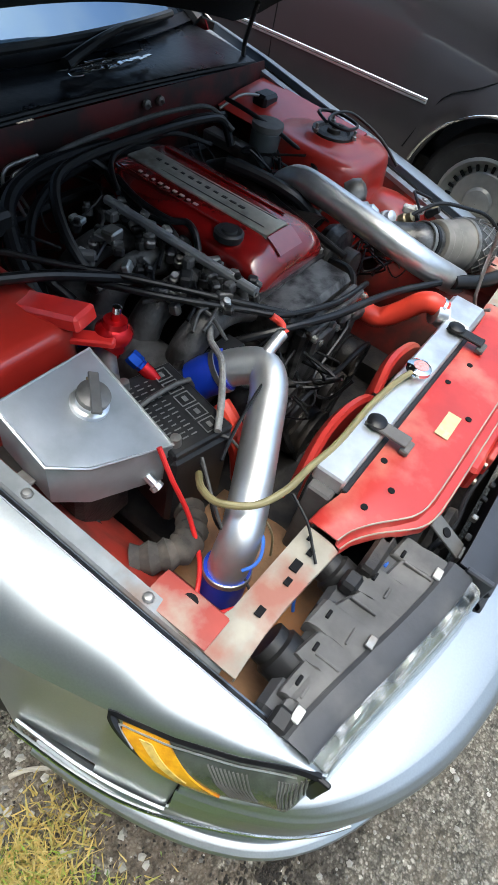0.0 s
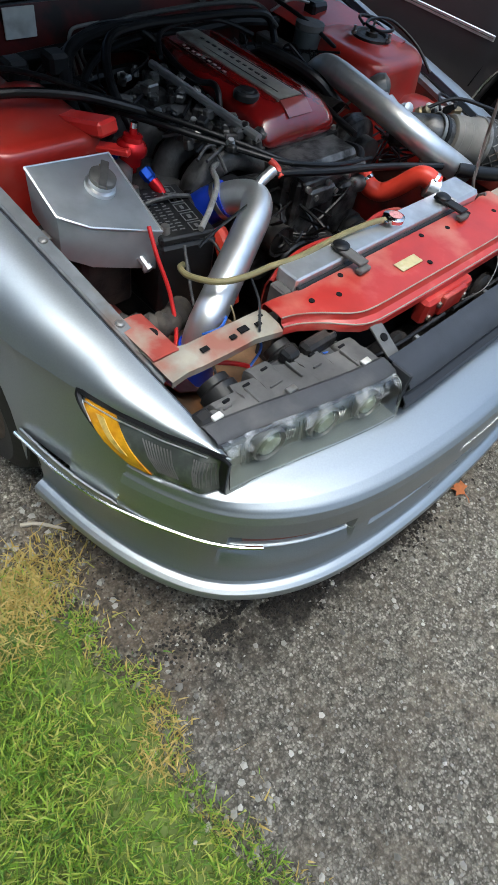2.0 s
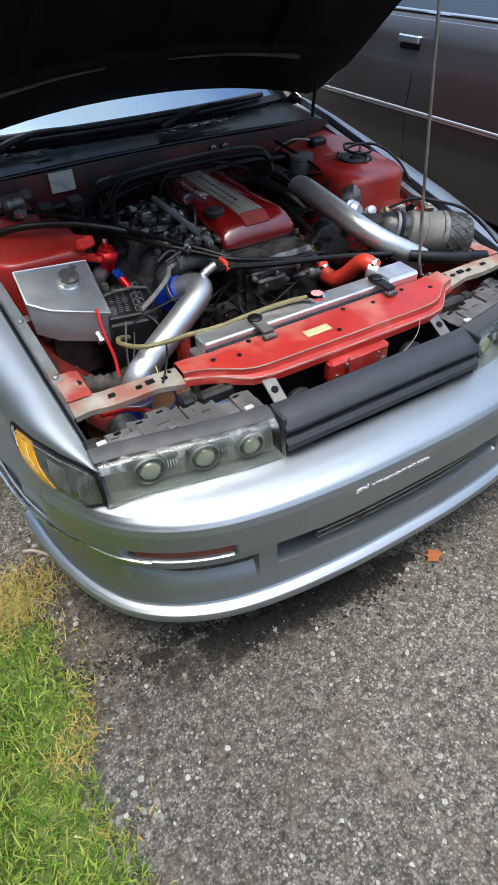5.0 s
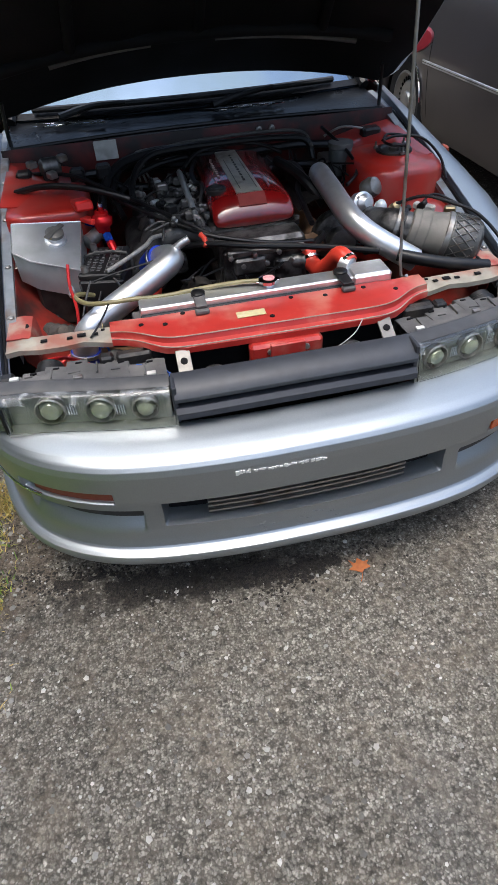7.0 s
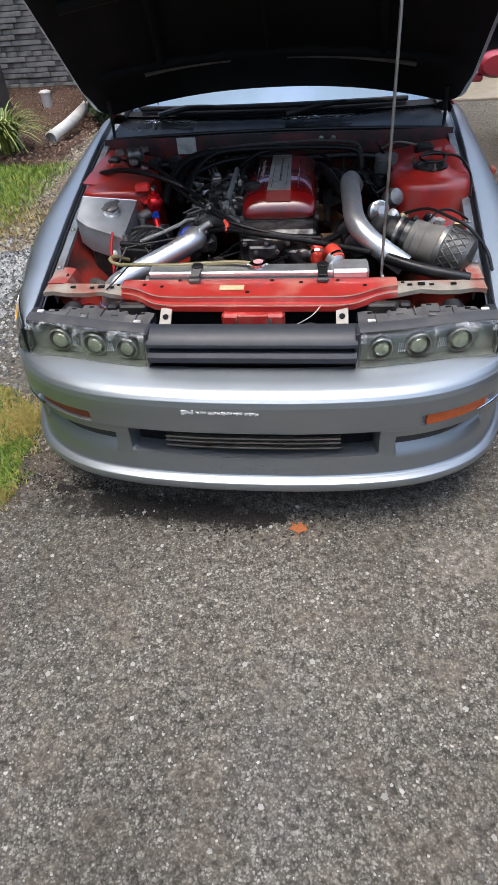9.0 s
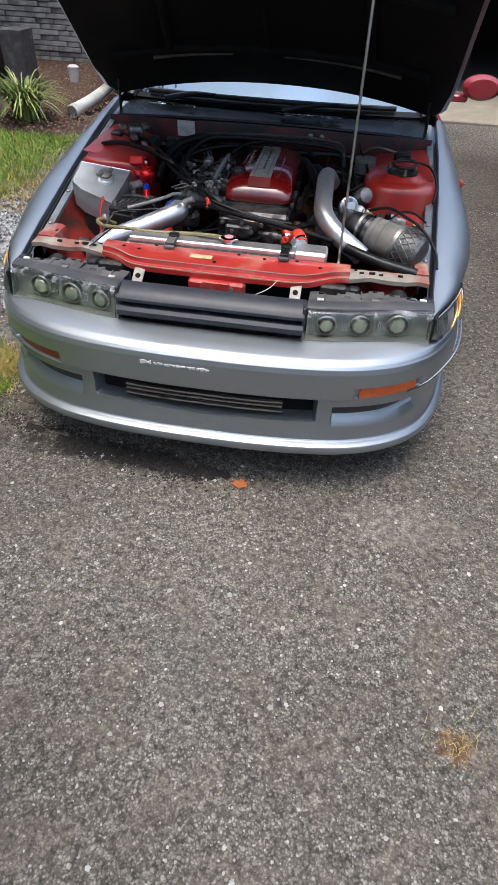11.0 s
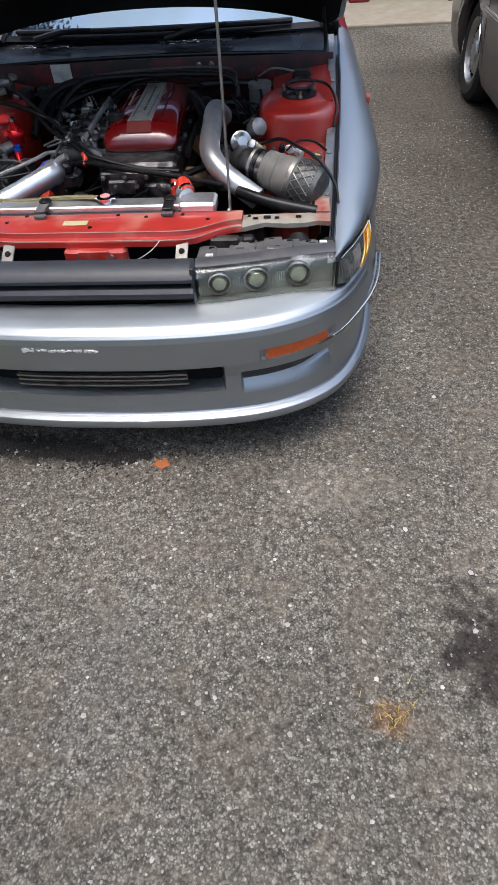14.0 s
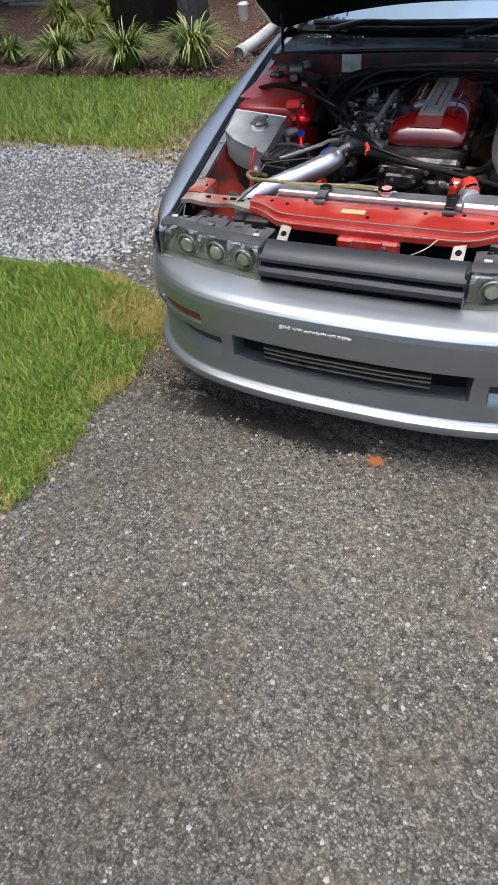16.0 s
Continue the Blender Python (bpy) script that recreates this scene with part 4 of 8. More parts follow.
fys = sorted(set(list(np.linspace(0.2, 1.66, 74)) + [0.4599, 0.4601, 0.6071, 0.6075, 1.2825, 1.2829]))
for s in (-1, 1):
    rows = [mirrored(r, s) for r in body_rows(fys, cap_low)]
    fender = part("front_fender", Mesh().shell(rows if s > 0 else rows, 0.003 * s), silver, car, "silver front fender with soft dents and chips")
    # panel between lamp and wheel, below the crease
    ys = list(np.linspace(0.347, 0.462, 12))
    rr = []
    for y in ys:
        top = min(0.625, 0.538 + (y - 0.335) / 0.127 * 0.088)
        flare = (0.625 - top) / 0.085 * 0.026
        rr.append([(s * (x_side(y) + flare * (1 - t) + (x_flare(y) - x_side(y)) * t - 0.002), y, top + (low_line(y) - 0.004 - top) * t) for t in np.linspace(0, 1, 8)])
    part("front_fender_corner", Mesh().shell(rr, 0.003 * s), silver, fender, "silver fender corner behind the lamp")
    part("panel_gap", Mesh().tube([(s * (x_side(0.346) + 0.0235), 0.346, 0.538), (s * (x_side(0.346) + 0.034), 0.346, 0.47), (s * (x_side(0.346) + 0.046), 0.346, 0.412)], 0.0014, 6, 3), liner, fender, "dark panel gap behind the bumper")
    # hood gutter inside the fender edge
    g, g2 = [], []
    for y in np.linspace(0.26, 1.60, 44):
        xe, ze = x_edge(y), z_edge(y)
        g.append([(s * (xe - 0.001), y, ze - 0.002), (s * (xe - 0.005), y, ze - 0.024), (s * (xe - 0.018), y, ze - 0.026)])
        if y > 0.37:
            g2.append([(s * (xe - 0.018), y, ze - 0.030), (s * (xe - 0.0195), y, ze - 0.020), (s * (xe - 0.022), y, ze - 0.018), (s * (xe - 0.044), y, ze - 0.018), (s * (xe - 0.046), y, ze - 0.05)])
    flange = part("fender_flange", Mesh().shell(g2, 0.002 * s), dull_silver, fender, "silver inner flange with bolts")
    part("fender_channel", Mesh().shell(g, 0.002 * s), shaded_flange, flange, "dark drain channel along the fender edge")
    for y in (0.39, 0.52, 0.74, 0.98, 1.2):
        part("flange_bolt", Mesh().lathe([(0.009, 0), (0.009, 0.004), (0.006, 0.007), (0.001, 0.008)], (s * (x_edge(y) - 0.033), y, z_edge(y) - 0.018), seg=8), steel if y > 0.4 else dirt_brown, fender, "small bolt head")
    # seal along the fender edge
    part("hood_seal", Mesh().tube([(s * (x_edge(y) - 0.010), y, z_edge(y) - 0.020) for y in np.linspace(0.3, 1.4, 10)], 0.0045, 6, 3), rubber, fender, "black rubber hood seal")

# side repeater on one fender
part("side_repeater", Mesh().box((x_side(1.15) - 0.026, 1.15, 0.755), (0.014, 0.045, 0.022), None, 0.004), mat("dull_red_repeater", (0.35, 0.07, 0.04), 0.4), car, "small faded red side repeater")


def wheel(name, at, s, parent, r=0.305, w=0.2, rim_r=0.2, rim_mat=None, holes=0, label="black tyre on a rusty dark rim"):
    x, y, z = at
    hub = part(name, Mesh().lathe([(rim_r, -w / 2 + 0.012), (r - 0.05, -w / 2), (r - 0.012, -w / 2 + 0.02), (r, -w / 2 + 0.045), (r, w / 2 - 0.045), (r - 0.012, w / 2 - 0.02), (r - 0.05, w / 2), (rim_r, w / 2 - 0.012)], at, (s, 0, 0), 40, False), tyre_mat, parent, label)
    rim = Mesh().lathe([(rim_r + 0.004, w / 2 - 0.012), (rim_r - 0.012, w / 2 - 0.008), (rim_r - 0.022, w / 2 - 0.035), (rim_r - 0.05, w / 2 - 0.055), (rim_r - 0.07, w / 2 - 0.035), (0.07, w / 2 - 0.03), (0.06, w / 2 - 0.015), (0.03, w / 2 - 0.008), (0.001, w / 2 - 0.006)], at, (s, 0, 0), 40, False)
    part("rim", rim, rim_mat or steel, hub)
    if holes:
        h = Mesh()
        for k in range(holes):
            a = 2 * math.pi * k / holes
            h.box((0, 0, 0), (0.01, 0.014, 0.03), Matrix.Translation((x + s * (w / 2 - 0.044), y, z)) @ Matrix.Rotation(a, 4, "X") @ Matrix.Translation((0, 0, rim_r - 0.05)), 0.002)
        part("rim_slot", h, liner, hub, "ring of dark slots")
    return hub


for s in (-1, 1):
    for y in (0.945, 3.40):
        wheel("wheel", (s * 0.775, y, 0.305), s, car, rim_mat=rusty_rim)
    # wheel housing, dark
    for y in (0.945, 3.40):
        rows = [[(s * x, y + 0.345 * math.cos(a), 0.305 + 0.345 * math.sin(a)) for a in np.linspace(-0.1, math.pi + 0.1, 18)] for x in (0.86, 0.6)]
        part("wheel_liner", Mesh().shell(rows, 0.003), grime, car, "dark wheel housing")

# cabin and rear, seen only round the raised hood
door_red = mat("deep_red_body_paint", (0.30, 0.02, 0.03), 0.3, coat=0.5)
for s in (-1, 1):
    door = part("door", Mesh().shell([mirrored(r, s) for r in body_rows(list(np.linspace(1.665, 2.72, 22)), low_edge)], 0.004 * s), door_red, car, "deep red door")
    part("door_handle", Mesh().box((s * 0.842, 2.55, 0.74), (0.014, 0.14, 0.03)), black, door, "black door handle")
    qy = sorted(set(list(np.linspace(2.725, 4.25, 40)) + [3.065, 3.066, 3.734, 3.735]))
    part("rear_fender", Mesh().shell([mirrored(r, s) for r in body_rows(qy, low_edge)], 0.004 * s), silver, car, "silver rear fender")
# one red mirror shows beside the hood
mir = part("door_mirror", Mesh().lathe([(0.001, -0.03), (0.045, -0.028), (0.06, -0.005), (0.06, 0.03), (0.05, 0.045)], (0, 0, 0), (0, 1, 0), 20), door_red, car, "deep red door mirror shell")
mir.data.transform(Matrix.Translation((0.945, 1.70 - 0.9, 1.015)) @ Matrix.Diagonal((1.45, 1.0, 0.85, 1)) @ Matrix.Translation((0, 0.9, 0)))
part("mirror_stalk", Mesh().box((0.85, 1.73, 0.965), (0.09, 0.05, 0.03), None, 0.01), door_red, mir)
roof_rows = []
for y, z, w in ((2.28, 1.262, 0.52), (2.34, 1.278, 0.53), (2.6, 1.29, 0.545), (3.0, 1.272, 0.54), (3.35, 1.21, 0.52)):
    roof_rows.append([(w * u, y, z - 0.03 * abs(u) ** 3 - 0.02 * (abs(u) > 0.99)) for u in np.linspace(-1, 1, 17)])
part("roof", Mesh().shell(roof_rows, 0.02), silver, car, "silver roof")


def base_y(x):
    return 1.525 + 0.12 * (abs(x) / 0.7) ** 2


ws = []
for t in np.linspace(0, 1, 12):
    ws.append([((0.70 + (0.53 - 0.70) * t) * u, base_y(0.70 * u) * (1 - t) + (2.28 + 0.02 * u * u) * t, 0.895 - 0.012 * u * u + (1.262 - 0.895) * t + 0.03 * math.sin(math.pi * t) - 0.03 * t * abs(u) ** 3) for u in np.linspace(-1, 1, 31)])
part("windshield", Mesh().shell(ws, 0.005), windshield_glass, car, "windshield glass reflecting the sky")
frit = [[(p[0], p[1] - 0.004, p[2] + 0.004) for p in ws[0]]]
for t in (0.14, 0.28, 0.42):
    frit.append([tuple(a + (b - a) * t + (0, -0.004, 0.004)[k] for k, (a, b) in enumerate(zip(p, q))) for p, q in zip(ws[0], ws[1])])
part("windshield_band", Mesh().shell(frit, 0.003), mat("dull_black_band", (0.006, 0.006, 0.007), 0.4, 0, 0.3, 20, 0.2, 60, spec=0.2), car, "black band along the foot of the windshield")
part("rear_window", Mesh().shell([[((0.5 + 0.08 * t) * u, 3.36 + 0.6 * t, 1.20 - 0.28 * t - 0.03 * abs(u) ** 3) for u in np.linspace(-1, 1, 13)] for t in np.linspace(0, 1, 6)], 0.005), window_glass, car, "dark rear glass")
for s in (-1, 1):
    rows = [[(s * (0.77 - 0.235 * t ), max(y, 1.62 + 0.66 * t) if y < 2.3 else min(y, 3.9 - 0.5 * t), 0.885 + 0.355 * t) for t in np.linspace(0, 1, 6)] for y in np.linspace(1.6, 3.9, 16)]
    part("side_window", Mesh().shell(rows, 0.004), window_glass, car, "dark side window")
    part("windshield_pillar", Mesh().tube([(s * 0.715, 1.63, 0.885), (s * 0.64, 1.93, 1.09), (s * 0.545, 2.29, 1.258)], 0.022, 8, 4), black, car, "black windshield pillar")
part("trunk_lid", Mesh().shell([[(0.74 * u, y, z - 0.02 * u * u) for u in np.linspace(-1, 1, 11)] for y, z in ((3.9, 0.93), (4.2, 0.92), (4.3, 0.88), (4.33, 0.6))], 0.02), silver, car, "silver trunk lid")
part("rear_bumper", Mesh().box((0, 4.3, 0.45), (1.6, 0.16, 0.4), None, 0.05), silver, car, "silver rear bumper")
part("underbody", Mesh().box((0, 2.2, 0.24), (1.3, 4.1, 0.1), None, 0.03), grime, car, "dark underbody")
part("front_crossmember", Mesh().box((0, 0.22, 0.26), (1.2, 0.12, 0.16), None, 0.02), grime, car, "dark front crossmember")

# cowl and wipers
cw = []
for t, dz in ((0.0, -0.014), (0.03, -0.004), (0.15, -0.003), (0.5, 0.0), (0.85, 0.0), (1.0, 0.008)):
    cw.append([(0.72 * u, 1.392 + (base_y(0.72 * u) + 0.02 - 1.392) * t, 0.868 + 0.02 * t + dz - 0.015 * u * u) for u in np.linspace(-1, 1, 25)])
cowl = part("cowl_panel", Mesh().shell(cw, 0.012), mat("dull_black_cowl", (0.006, 0.0065, 0.008), 0.28, 0, 0.4, 12, 0.25, 45, spec=0.28, dirt=(0.02, 0.021, 0.023), dirt_scale=9, dirt_at=0.6), car, "black cowl panel below the windshield")
# mirror-like flakes and strips added where the cowl glints with sky
pf = Mesh()
for k in range(12):
    x = random.choice((random.uniform(-0.62, -0.38), random.uniform(0.02, 0.33), random.uniform(0.1, 0.3)))
    y = base_y(x) - random.uniform(0.035, 0.06)
    pf.box((x, y, 0.893 - 0.015 * (x / 0.7) ** 2), (random.uniform(0.012, 0.05), random.uniform(0.003, 0.008), 0.004), Matrix.Translation((0, 0, 0)), 0.001)
for pts in ([(-0.62, 0.012), (-0.55, 0.0), (-0.50, 0.008), (-0.42, 0.0), (-0.36, 0.004)], [(0.02, 0.004), (0.10, 0.0), (0.18, 0.006), (0.28, 0.002), (0.34, 0.008)]):
    pf.tube([(x, base_y(x) - 0.055 + d, 0.896 - 0.015 * (x / 0.7) ** 2) for x, d in pts], [0.001, 0.004, 0.003, 0.005, 0.001], 6, 4)
for x0, x1 in ((-0.62, -0.46), (-0.44, -0.36), (0.04, 0.20), (0.19, 0.33)):
    for k in range(6):
        x = x0 + (x1 - x0) * (k + random.random()) / 6
        pf.box((0, 0, 0), (random.uniform(0.016, 0.040), random.uniform(0.006, 0.014), 0.004), Matrix.Translation((x, base_y(x) - 0.078 + random.uniform(-0.007, 0.007), 0.894 - 0.015 * (x / 0.7) ** 2)) @ Matrix.Rotation(random.uniform(-0.3, 0.3), 4, "Z") @ Matrix.Rotation(random.uniform(-0.05, 0.16), 4, "X"), 0.0015)
part("cowl_seal", Mesh().tube([(0.70 * u, 1.394, 0.866 - 0.015 * u * u) for u in np.linspace(-1, 1, 15)], 0.007, 8, 2), rubber, cowl, "black rubber cowl seal")
part("glare_strip", pf, mat("cowl_glint", (0.9, 0.91, 0.92), 0.16, 1.0), cowl, "bright flakes added as sky glints on the cowl")["kind"] = "stuff"
for x0, x1 in ((-0.52, -0.02), (0.05, 0.55)):
    wp = part("wiper", Mesh().tube([(x0, base_y(x0) - 0.05, 0.905), (x0 + 0.12, base_y(x0) - 0.02, 0.925), (0.5 * (x0 + x1), base_y(0.5 * (x0 + x1)) + 0.0, 0.932)], [0.014, 0.012, 0.008], 8, 5), black, car, "black wiper arm")
    part("wiper_blade", Mesh().tube([(x0 - 0.1 + 0.62 * k / 6, base_y(x0 - 0.1 + 0.62 * k / 6) + 0.012, 0.928 - 0.012 * ((x0 - 0.1 + 0.62 * k / 6) / 0.7) ** 2) for k in range(7)], 0.011, 8, 3), black, wp, "black wiper blade")

# hood, raised on its stay
TH = radians(38)
HY, HZ = 1.48, 0.932


def hood_at(x, d, h=0.0):
    """A point of the hood: x across, d from the hinge, h above its skin."""
    d2 = d
    z = h + 0.115 - 0.115 * (abs(x) / 0.77) ** 2.2 - 0.02 * (d / 1.2) ** 2
    return (x, HY - d2 * math.cos(TH) + z * math.sin(TH), HZ + d2 * math.sin(TH) + z * math.cos(TH))


def hood_half(d):
    return lerp(d, [(-0.02, 0.735), (0.0, 0.755), (0.05, 0.772), (0.2, 0.776), (0.5, 0.760), (0.9, 0.74), (1.1, 0.715), (1.2, 0.68)])


hd = list(np.linspace(-0.02, 1.2, 34))
hood_rows = [[hood_at(hood_half(d) * u, d - 0.02 * (1 - u * u) * (1 - d / 1.2)) for u in np.linspace(-1, 1, 33)] for d in hd]
hood = part("hood", Mesh().shell(hood_rows, 0.012), silver, car, "raised silver hood")
under = [[hood_at((hood_half(d) - 0.02) * u, d - 0.015 * (1 - u * u) * (1 - d / 1.2), -0.013 - 0.014 * (0.5 + 0.5 * math.cos(6 * math.pi * u)) * smooth_step(d, 0.1, 0.25)) for u in np.linspace(-1, 1, 49)] for d in hd]
part("hood_frame", Mesh().shell(under, 0.004), liner, hood, "matt black inner hood panel")
for d in (0.26, 0.66, 1.1):
    part("hood_brace", Mesh().tube([hood_at(0.66 * u, d - 0.03 * (1 - u * u), -0.022) for u in np.linspace(-1, 1, 9)], 0.020, 14, 3), liner, hood, "pressed black cross rib")
for x in (-0.45, 0.0, 0.45):
    part("hood_brace", Mesh().tube([hood_at(x * (1 - 0.25 * d), d, -0.022) for d in np.linspace(0.26, 1.1, 6)], 0.018, 14, 3), liner, hood, "pressed black rib")
# grey strips stand in for the highlights along the black ribs
for x0, x1, d in ((-0.5, -0.16, 0.26), (0.06, 0.55, 0.26)):
    part("rib_edge", Mesh().tube([hood_at(x0 + (x1 - x0) * k / 6, d - 0.045, -0.030) for k in range(7)], 0.010, 8, 3), grey_plastic, hood, "grey rib edge painted as a highlight")
lab = Mesh()
c1, c2, c3, c4 = hood_at(0.42, 0.80, -0.045), hood_at(0.56, 0.80, -0.045), hood_at(0.56, 0.88, -0.045), hood_at(0.42, 0.88, -0.045)
lab.shell([[c1, c2], [c4, c3]], -0.002)
part("hood_label", lab, white_label, hood, "pale paper sticker")
for s in (-1, 1):
    part("hood_hinge", Mesh().tube([(s * 0.70, 1.42, 0.83), (s * 0.705, 1.44, 0.88), hood_at(s * 0.69, 0.10, -0.02)], 0.007, 8, 4), black, car, "black hood hinge")
stay_top = hood_at(0.376, 1.10, -0.03)
part("hood_stay", Mesh().tube([(0.388, 0.40, 0.684), (0.388, 0.448, 0.70), (0.383, 0.505, 1.10), (0.379, 0.545, 1.38), stay_top], 0.0045, 8, 4), steel, car, "thin steel hood stay rod")


# ---- lamps and grille ----
def face_y(x, z):
    """The car's face at the lamps: y for an x and a height."""
    return 0.110 + 0.085 * smooth_step(abs(x), 0.25, 0.80) + 0.20 * (z - 0.545)


for s in (-1, 1):
    xs = list(np.linspace(0.312, 0.702, 27))
    tops = lambda x: 0.628 + 0.002 * (x - 0.3)
    # black tub, open to the front
    tub = [[(s * x, face_y(x, z) + 0.040, z) for x in xs] for z in np.linspace(0.541, 0.628, 5)]
    housing = part("headlight", Mesh().shell(tub, 0.01 * s), reflector, car, "triple projector headlight with a clear lens")
    rim = []
    for t in range(5):
        off = (0.058, 0.03, 0.006, 0.0, 0.006)[t] + (0.026 if t > 1 else 0) * 0
        grow = (0.0, 0.0, 0.0, 0.006, 0.006)[t]
        ring = []
        for x, z in [(x, 0.541 - grow) for x in np.linspace(0.308 - grow, 0.704 + grow, 14)] + [(0.704 + grow, z) for z in np.linspace(0.56, 0.61, 4)] + [(x, 0.621) for x in np.linspace(0.704 + grow, 0.308 - grow, 14)] + [(0.308 - grow, z) for z in np.linspace(0.61, 0.56, 4)]:
            ring.append((s * x, face_y(x, z) + (max(off, 0.036) if z > 0.615 else off), z))
        rim.append(ring)
    part("bezel", Mesh().ring(rim, True, False), bezel_grey, housing, "dull grey headlight bezel")
    # the lens bends back over the lamp's top edge
    bend = ((0.0, 0.614), (0.002, 0.620), (0.006, 0.626), (0.012, 0.6305), (0.020, 0.6335), (0.030, 0.635))
    lens = part("lens", Mesh().shell([[(s * x, face_y(x, z) - 0.002, z) for x in xs] for z in np.linspace(0.543, 0.608, 6)] + [[(s * x, face_y(x, 0.614) + d, z) for x in xs] for d, z in bend], 0.003 * s), lens_glass, housing, "clear scuffed headlight lens")
    lens.visible_shadow = False
    part("lens_haze", Mesh().shell([[(s * x, face_y(x, 0.614) + d - 0.001, z + 0.0008) for x in xs] for d, z in bend], 0.0004 * s), hazy_lens, housing, "white haze worn into the lens edge").visible_shadow = False
    fl = Mesh()
    for k in range(46):
        x = 0.326 + 0.0082 * k
        if k % 15 < 11:
            fl.tube([(s * x, face_y(x, 0.55) + 0.030, 0.552), (s * x, face_y(x, 0.60) + 0.030, 0.602)], 0.0011, 4, 1)
    part("lens_flute", fl, bezel_grey, housing, "fine upright flutes behind the lens")["kind"] = "stuff"
    for x, r in ((0.372, 0.029), (0.478, 0.032), (0.598, 0.033)):
        y = face_y(x, 0.583)
        pr = part("projector", Mesh().lathe([(r + 0.003, 0.0), (r + 0.0045, 0.018), (r + 0.001, 0.021), (r - 0.002, 0.012), (r - 0.004, 0.004)], (s * x, y + 0.040, 0.581), (s * 0.12, -1, 0.05), 28, False), steel, housing, "round projector ring")
        part("projector_lens", Mesh().lathe([(r - 0.003, 0.004), (r - 0.006, 0.014), (r * 0.65, 0.022), (r * 0.3, 0.026), (0.001, 0.027)], (s * x, y + 0.040, 0.581), (s * 0.12, -1, 0.05), 28), mat("projector_bowl", (0.24, 0.26, 0.20), 0.10, 0.2, 0.15, 40, coat=1.0) if s < 0 and x < 0.4 else bpy.data.materials["projector_bowl"], pr, "domed glass projector")
    for k in range(5):
        x = 0.425 + 0.006 * k
        part("reflector_rib", Mesh().box((s * x, face_y(x, 0.58) + 0.036, 0.575), (0.003, 0.012, 0.03), None, 0.001), chrome, housing, "thin bright reflector rib")
        part("reflector_rib", Mesh().box((s * (x + 0.115), face_y(x + 0.115, 0.58) + 0.036, 0.578), (0.003, 0.012, 0.03), None, 0.001), chrome, housing, "thin bright reflector rib")
    # top cover and bucket behind
    cover = [[(s * x, face_y(x, 0.614) + d, z) for x in np.linspace(0.306, 0.706, 16)] for d, z in ((0.026, 0.622), (0.028, 0.634), (0.032, 0.637), (0.064, 0.640), (0.068, 0.638), (0.070, 0.620))]
    part("headlight_cover", Mesh().shell(cover, -0.003 * s), headlight_black, housing, "dark grey headlight cover strip")
    # dusty bucket behind the strip, its rear edge stepped
    steps = [(0.308, 0.150), (0.352, 0.150), (0.353, 0.132), (0.398, 0.132), (0.399, 0.158), (0.452, 0.158), (0.453, 0.142), (0.50, 0.150), (0.501, 0.166), (0.548, 0.160), (0.549, 0.136), (0.600, 0.136), (0.601, 0.118), (0.655, 0.112), (0.656, 0.098), (0.704, 0.094)]
    bx = sorted({round(float(x), 4) for x in np.linspace(0.309, 0.703, 40)} | {p[0] for p in steps})
    field = []
    for t in (0.0, 0.001, 0.2, 0.4, 0.6, 0.8, 0.96, 1.0, 1.001):
        field.append([(s * x, face_y(x, 0.614) + 0.072 + (lerp(x, steps) - 0.072) * min(1, t), 0.634 - 0.030 * (t in (0.0, 1.001)) - 0.003 * (t == 1.0) + 0.005 * noise.noise((x * 26, t * 4, 2 + s)) - 0.006 * t) for x in bx])
    bucket = part("headlight_bucket", Mesh().shell(field, -0.003 * s), grey_plastic, housing, "dusty grey headlight bucket with a stepped edge")
    for x, d, a, b in ((0.36, 0.10, 0.004, 0.05), (0.43, 0.11, 0.022, 0.005), (0.475, 0.12, 0.004, 0.045), (0.53, 0.10, 0.030, 0.004), (0.585, 0.095, 0.004, 0.04), (0.64, 0.088, 0.02, 0.004)):
        part("bucket_rib", Mesh().box((s * x, face_y(x, 0.614) + d, 0.635), (a, b, 0.008), None, 0.0015), grey_plastic, bucket)
    for x, d in ((0.345, 0.135), (0.415, 0.142), (0.52, 0.145), (0.575, 0.122), (0.63, 0.104)):
        part("bucket_slot", Mesh().box((s * x, face_y(x, 0.614) + d, 0.631), (0.016, 0.006, 0.010), None, 0.0015), liner, bucket, "dark slot")
    for x, y, z, a, b, c in ((0.40, 0.262, 0.585, 0.17, 0.09, 0.07), (0.55, 0.275, 0.58, 0.15, 0.10, 0.075), (0.655, 0.285, 0.575, 0.07, 0.08, 0.07), (0.34, 0.25, 0.59, 0.05, 0.06, 0.05), (0.47, 0.30, 0.575, 0.09, 0.07, 0.08)):
        part("lamp_back", Mesh().box((s * x, y, z), (a, b, c), None, 0.012), headlight_black, housing, "dark back of the headlight")
    for x, r in ((0.6, 0.04), (0.43, 0.036)):
        part("bulb_cap", Mesh().lathe([(r, 0), (r, 0.03), (r - 0.006, 0.035), (r - 0.006, 0.05), (0.001, 0.052)], (s * x, 0.315, 0.585), (0, 1, 0.3), 18), black, housing, "round black bulb cap")
    for x in (0.345, 0.52, 0.672):
        part("mounting_clip", Mesh().box((s * x, face_y(x, 0.614) + 0.074, 0.642), (0.022, 0.013, 0.006), None, 0.002), white_label if x != 0.52 else steel, housing, "small pale mounting clip")
    for x, y in ((0.69, 0.285), (0.45, 0.31)):
        part("bulb_plug", Mesh().box((s * x, y, 0.63), (0.035, 0.03, 0.03), None, 0.006), black, housing, "black bulb plug")

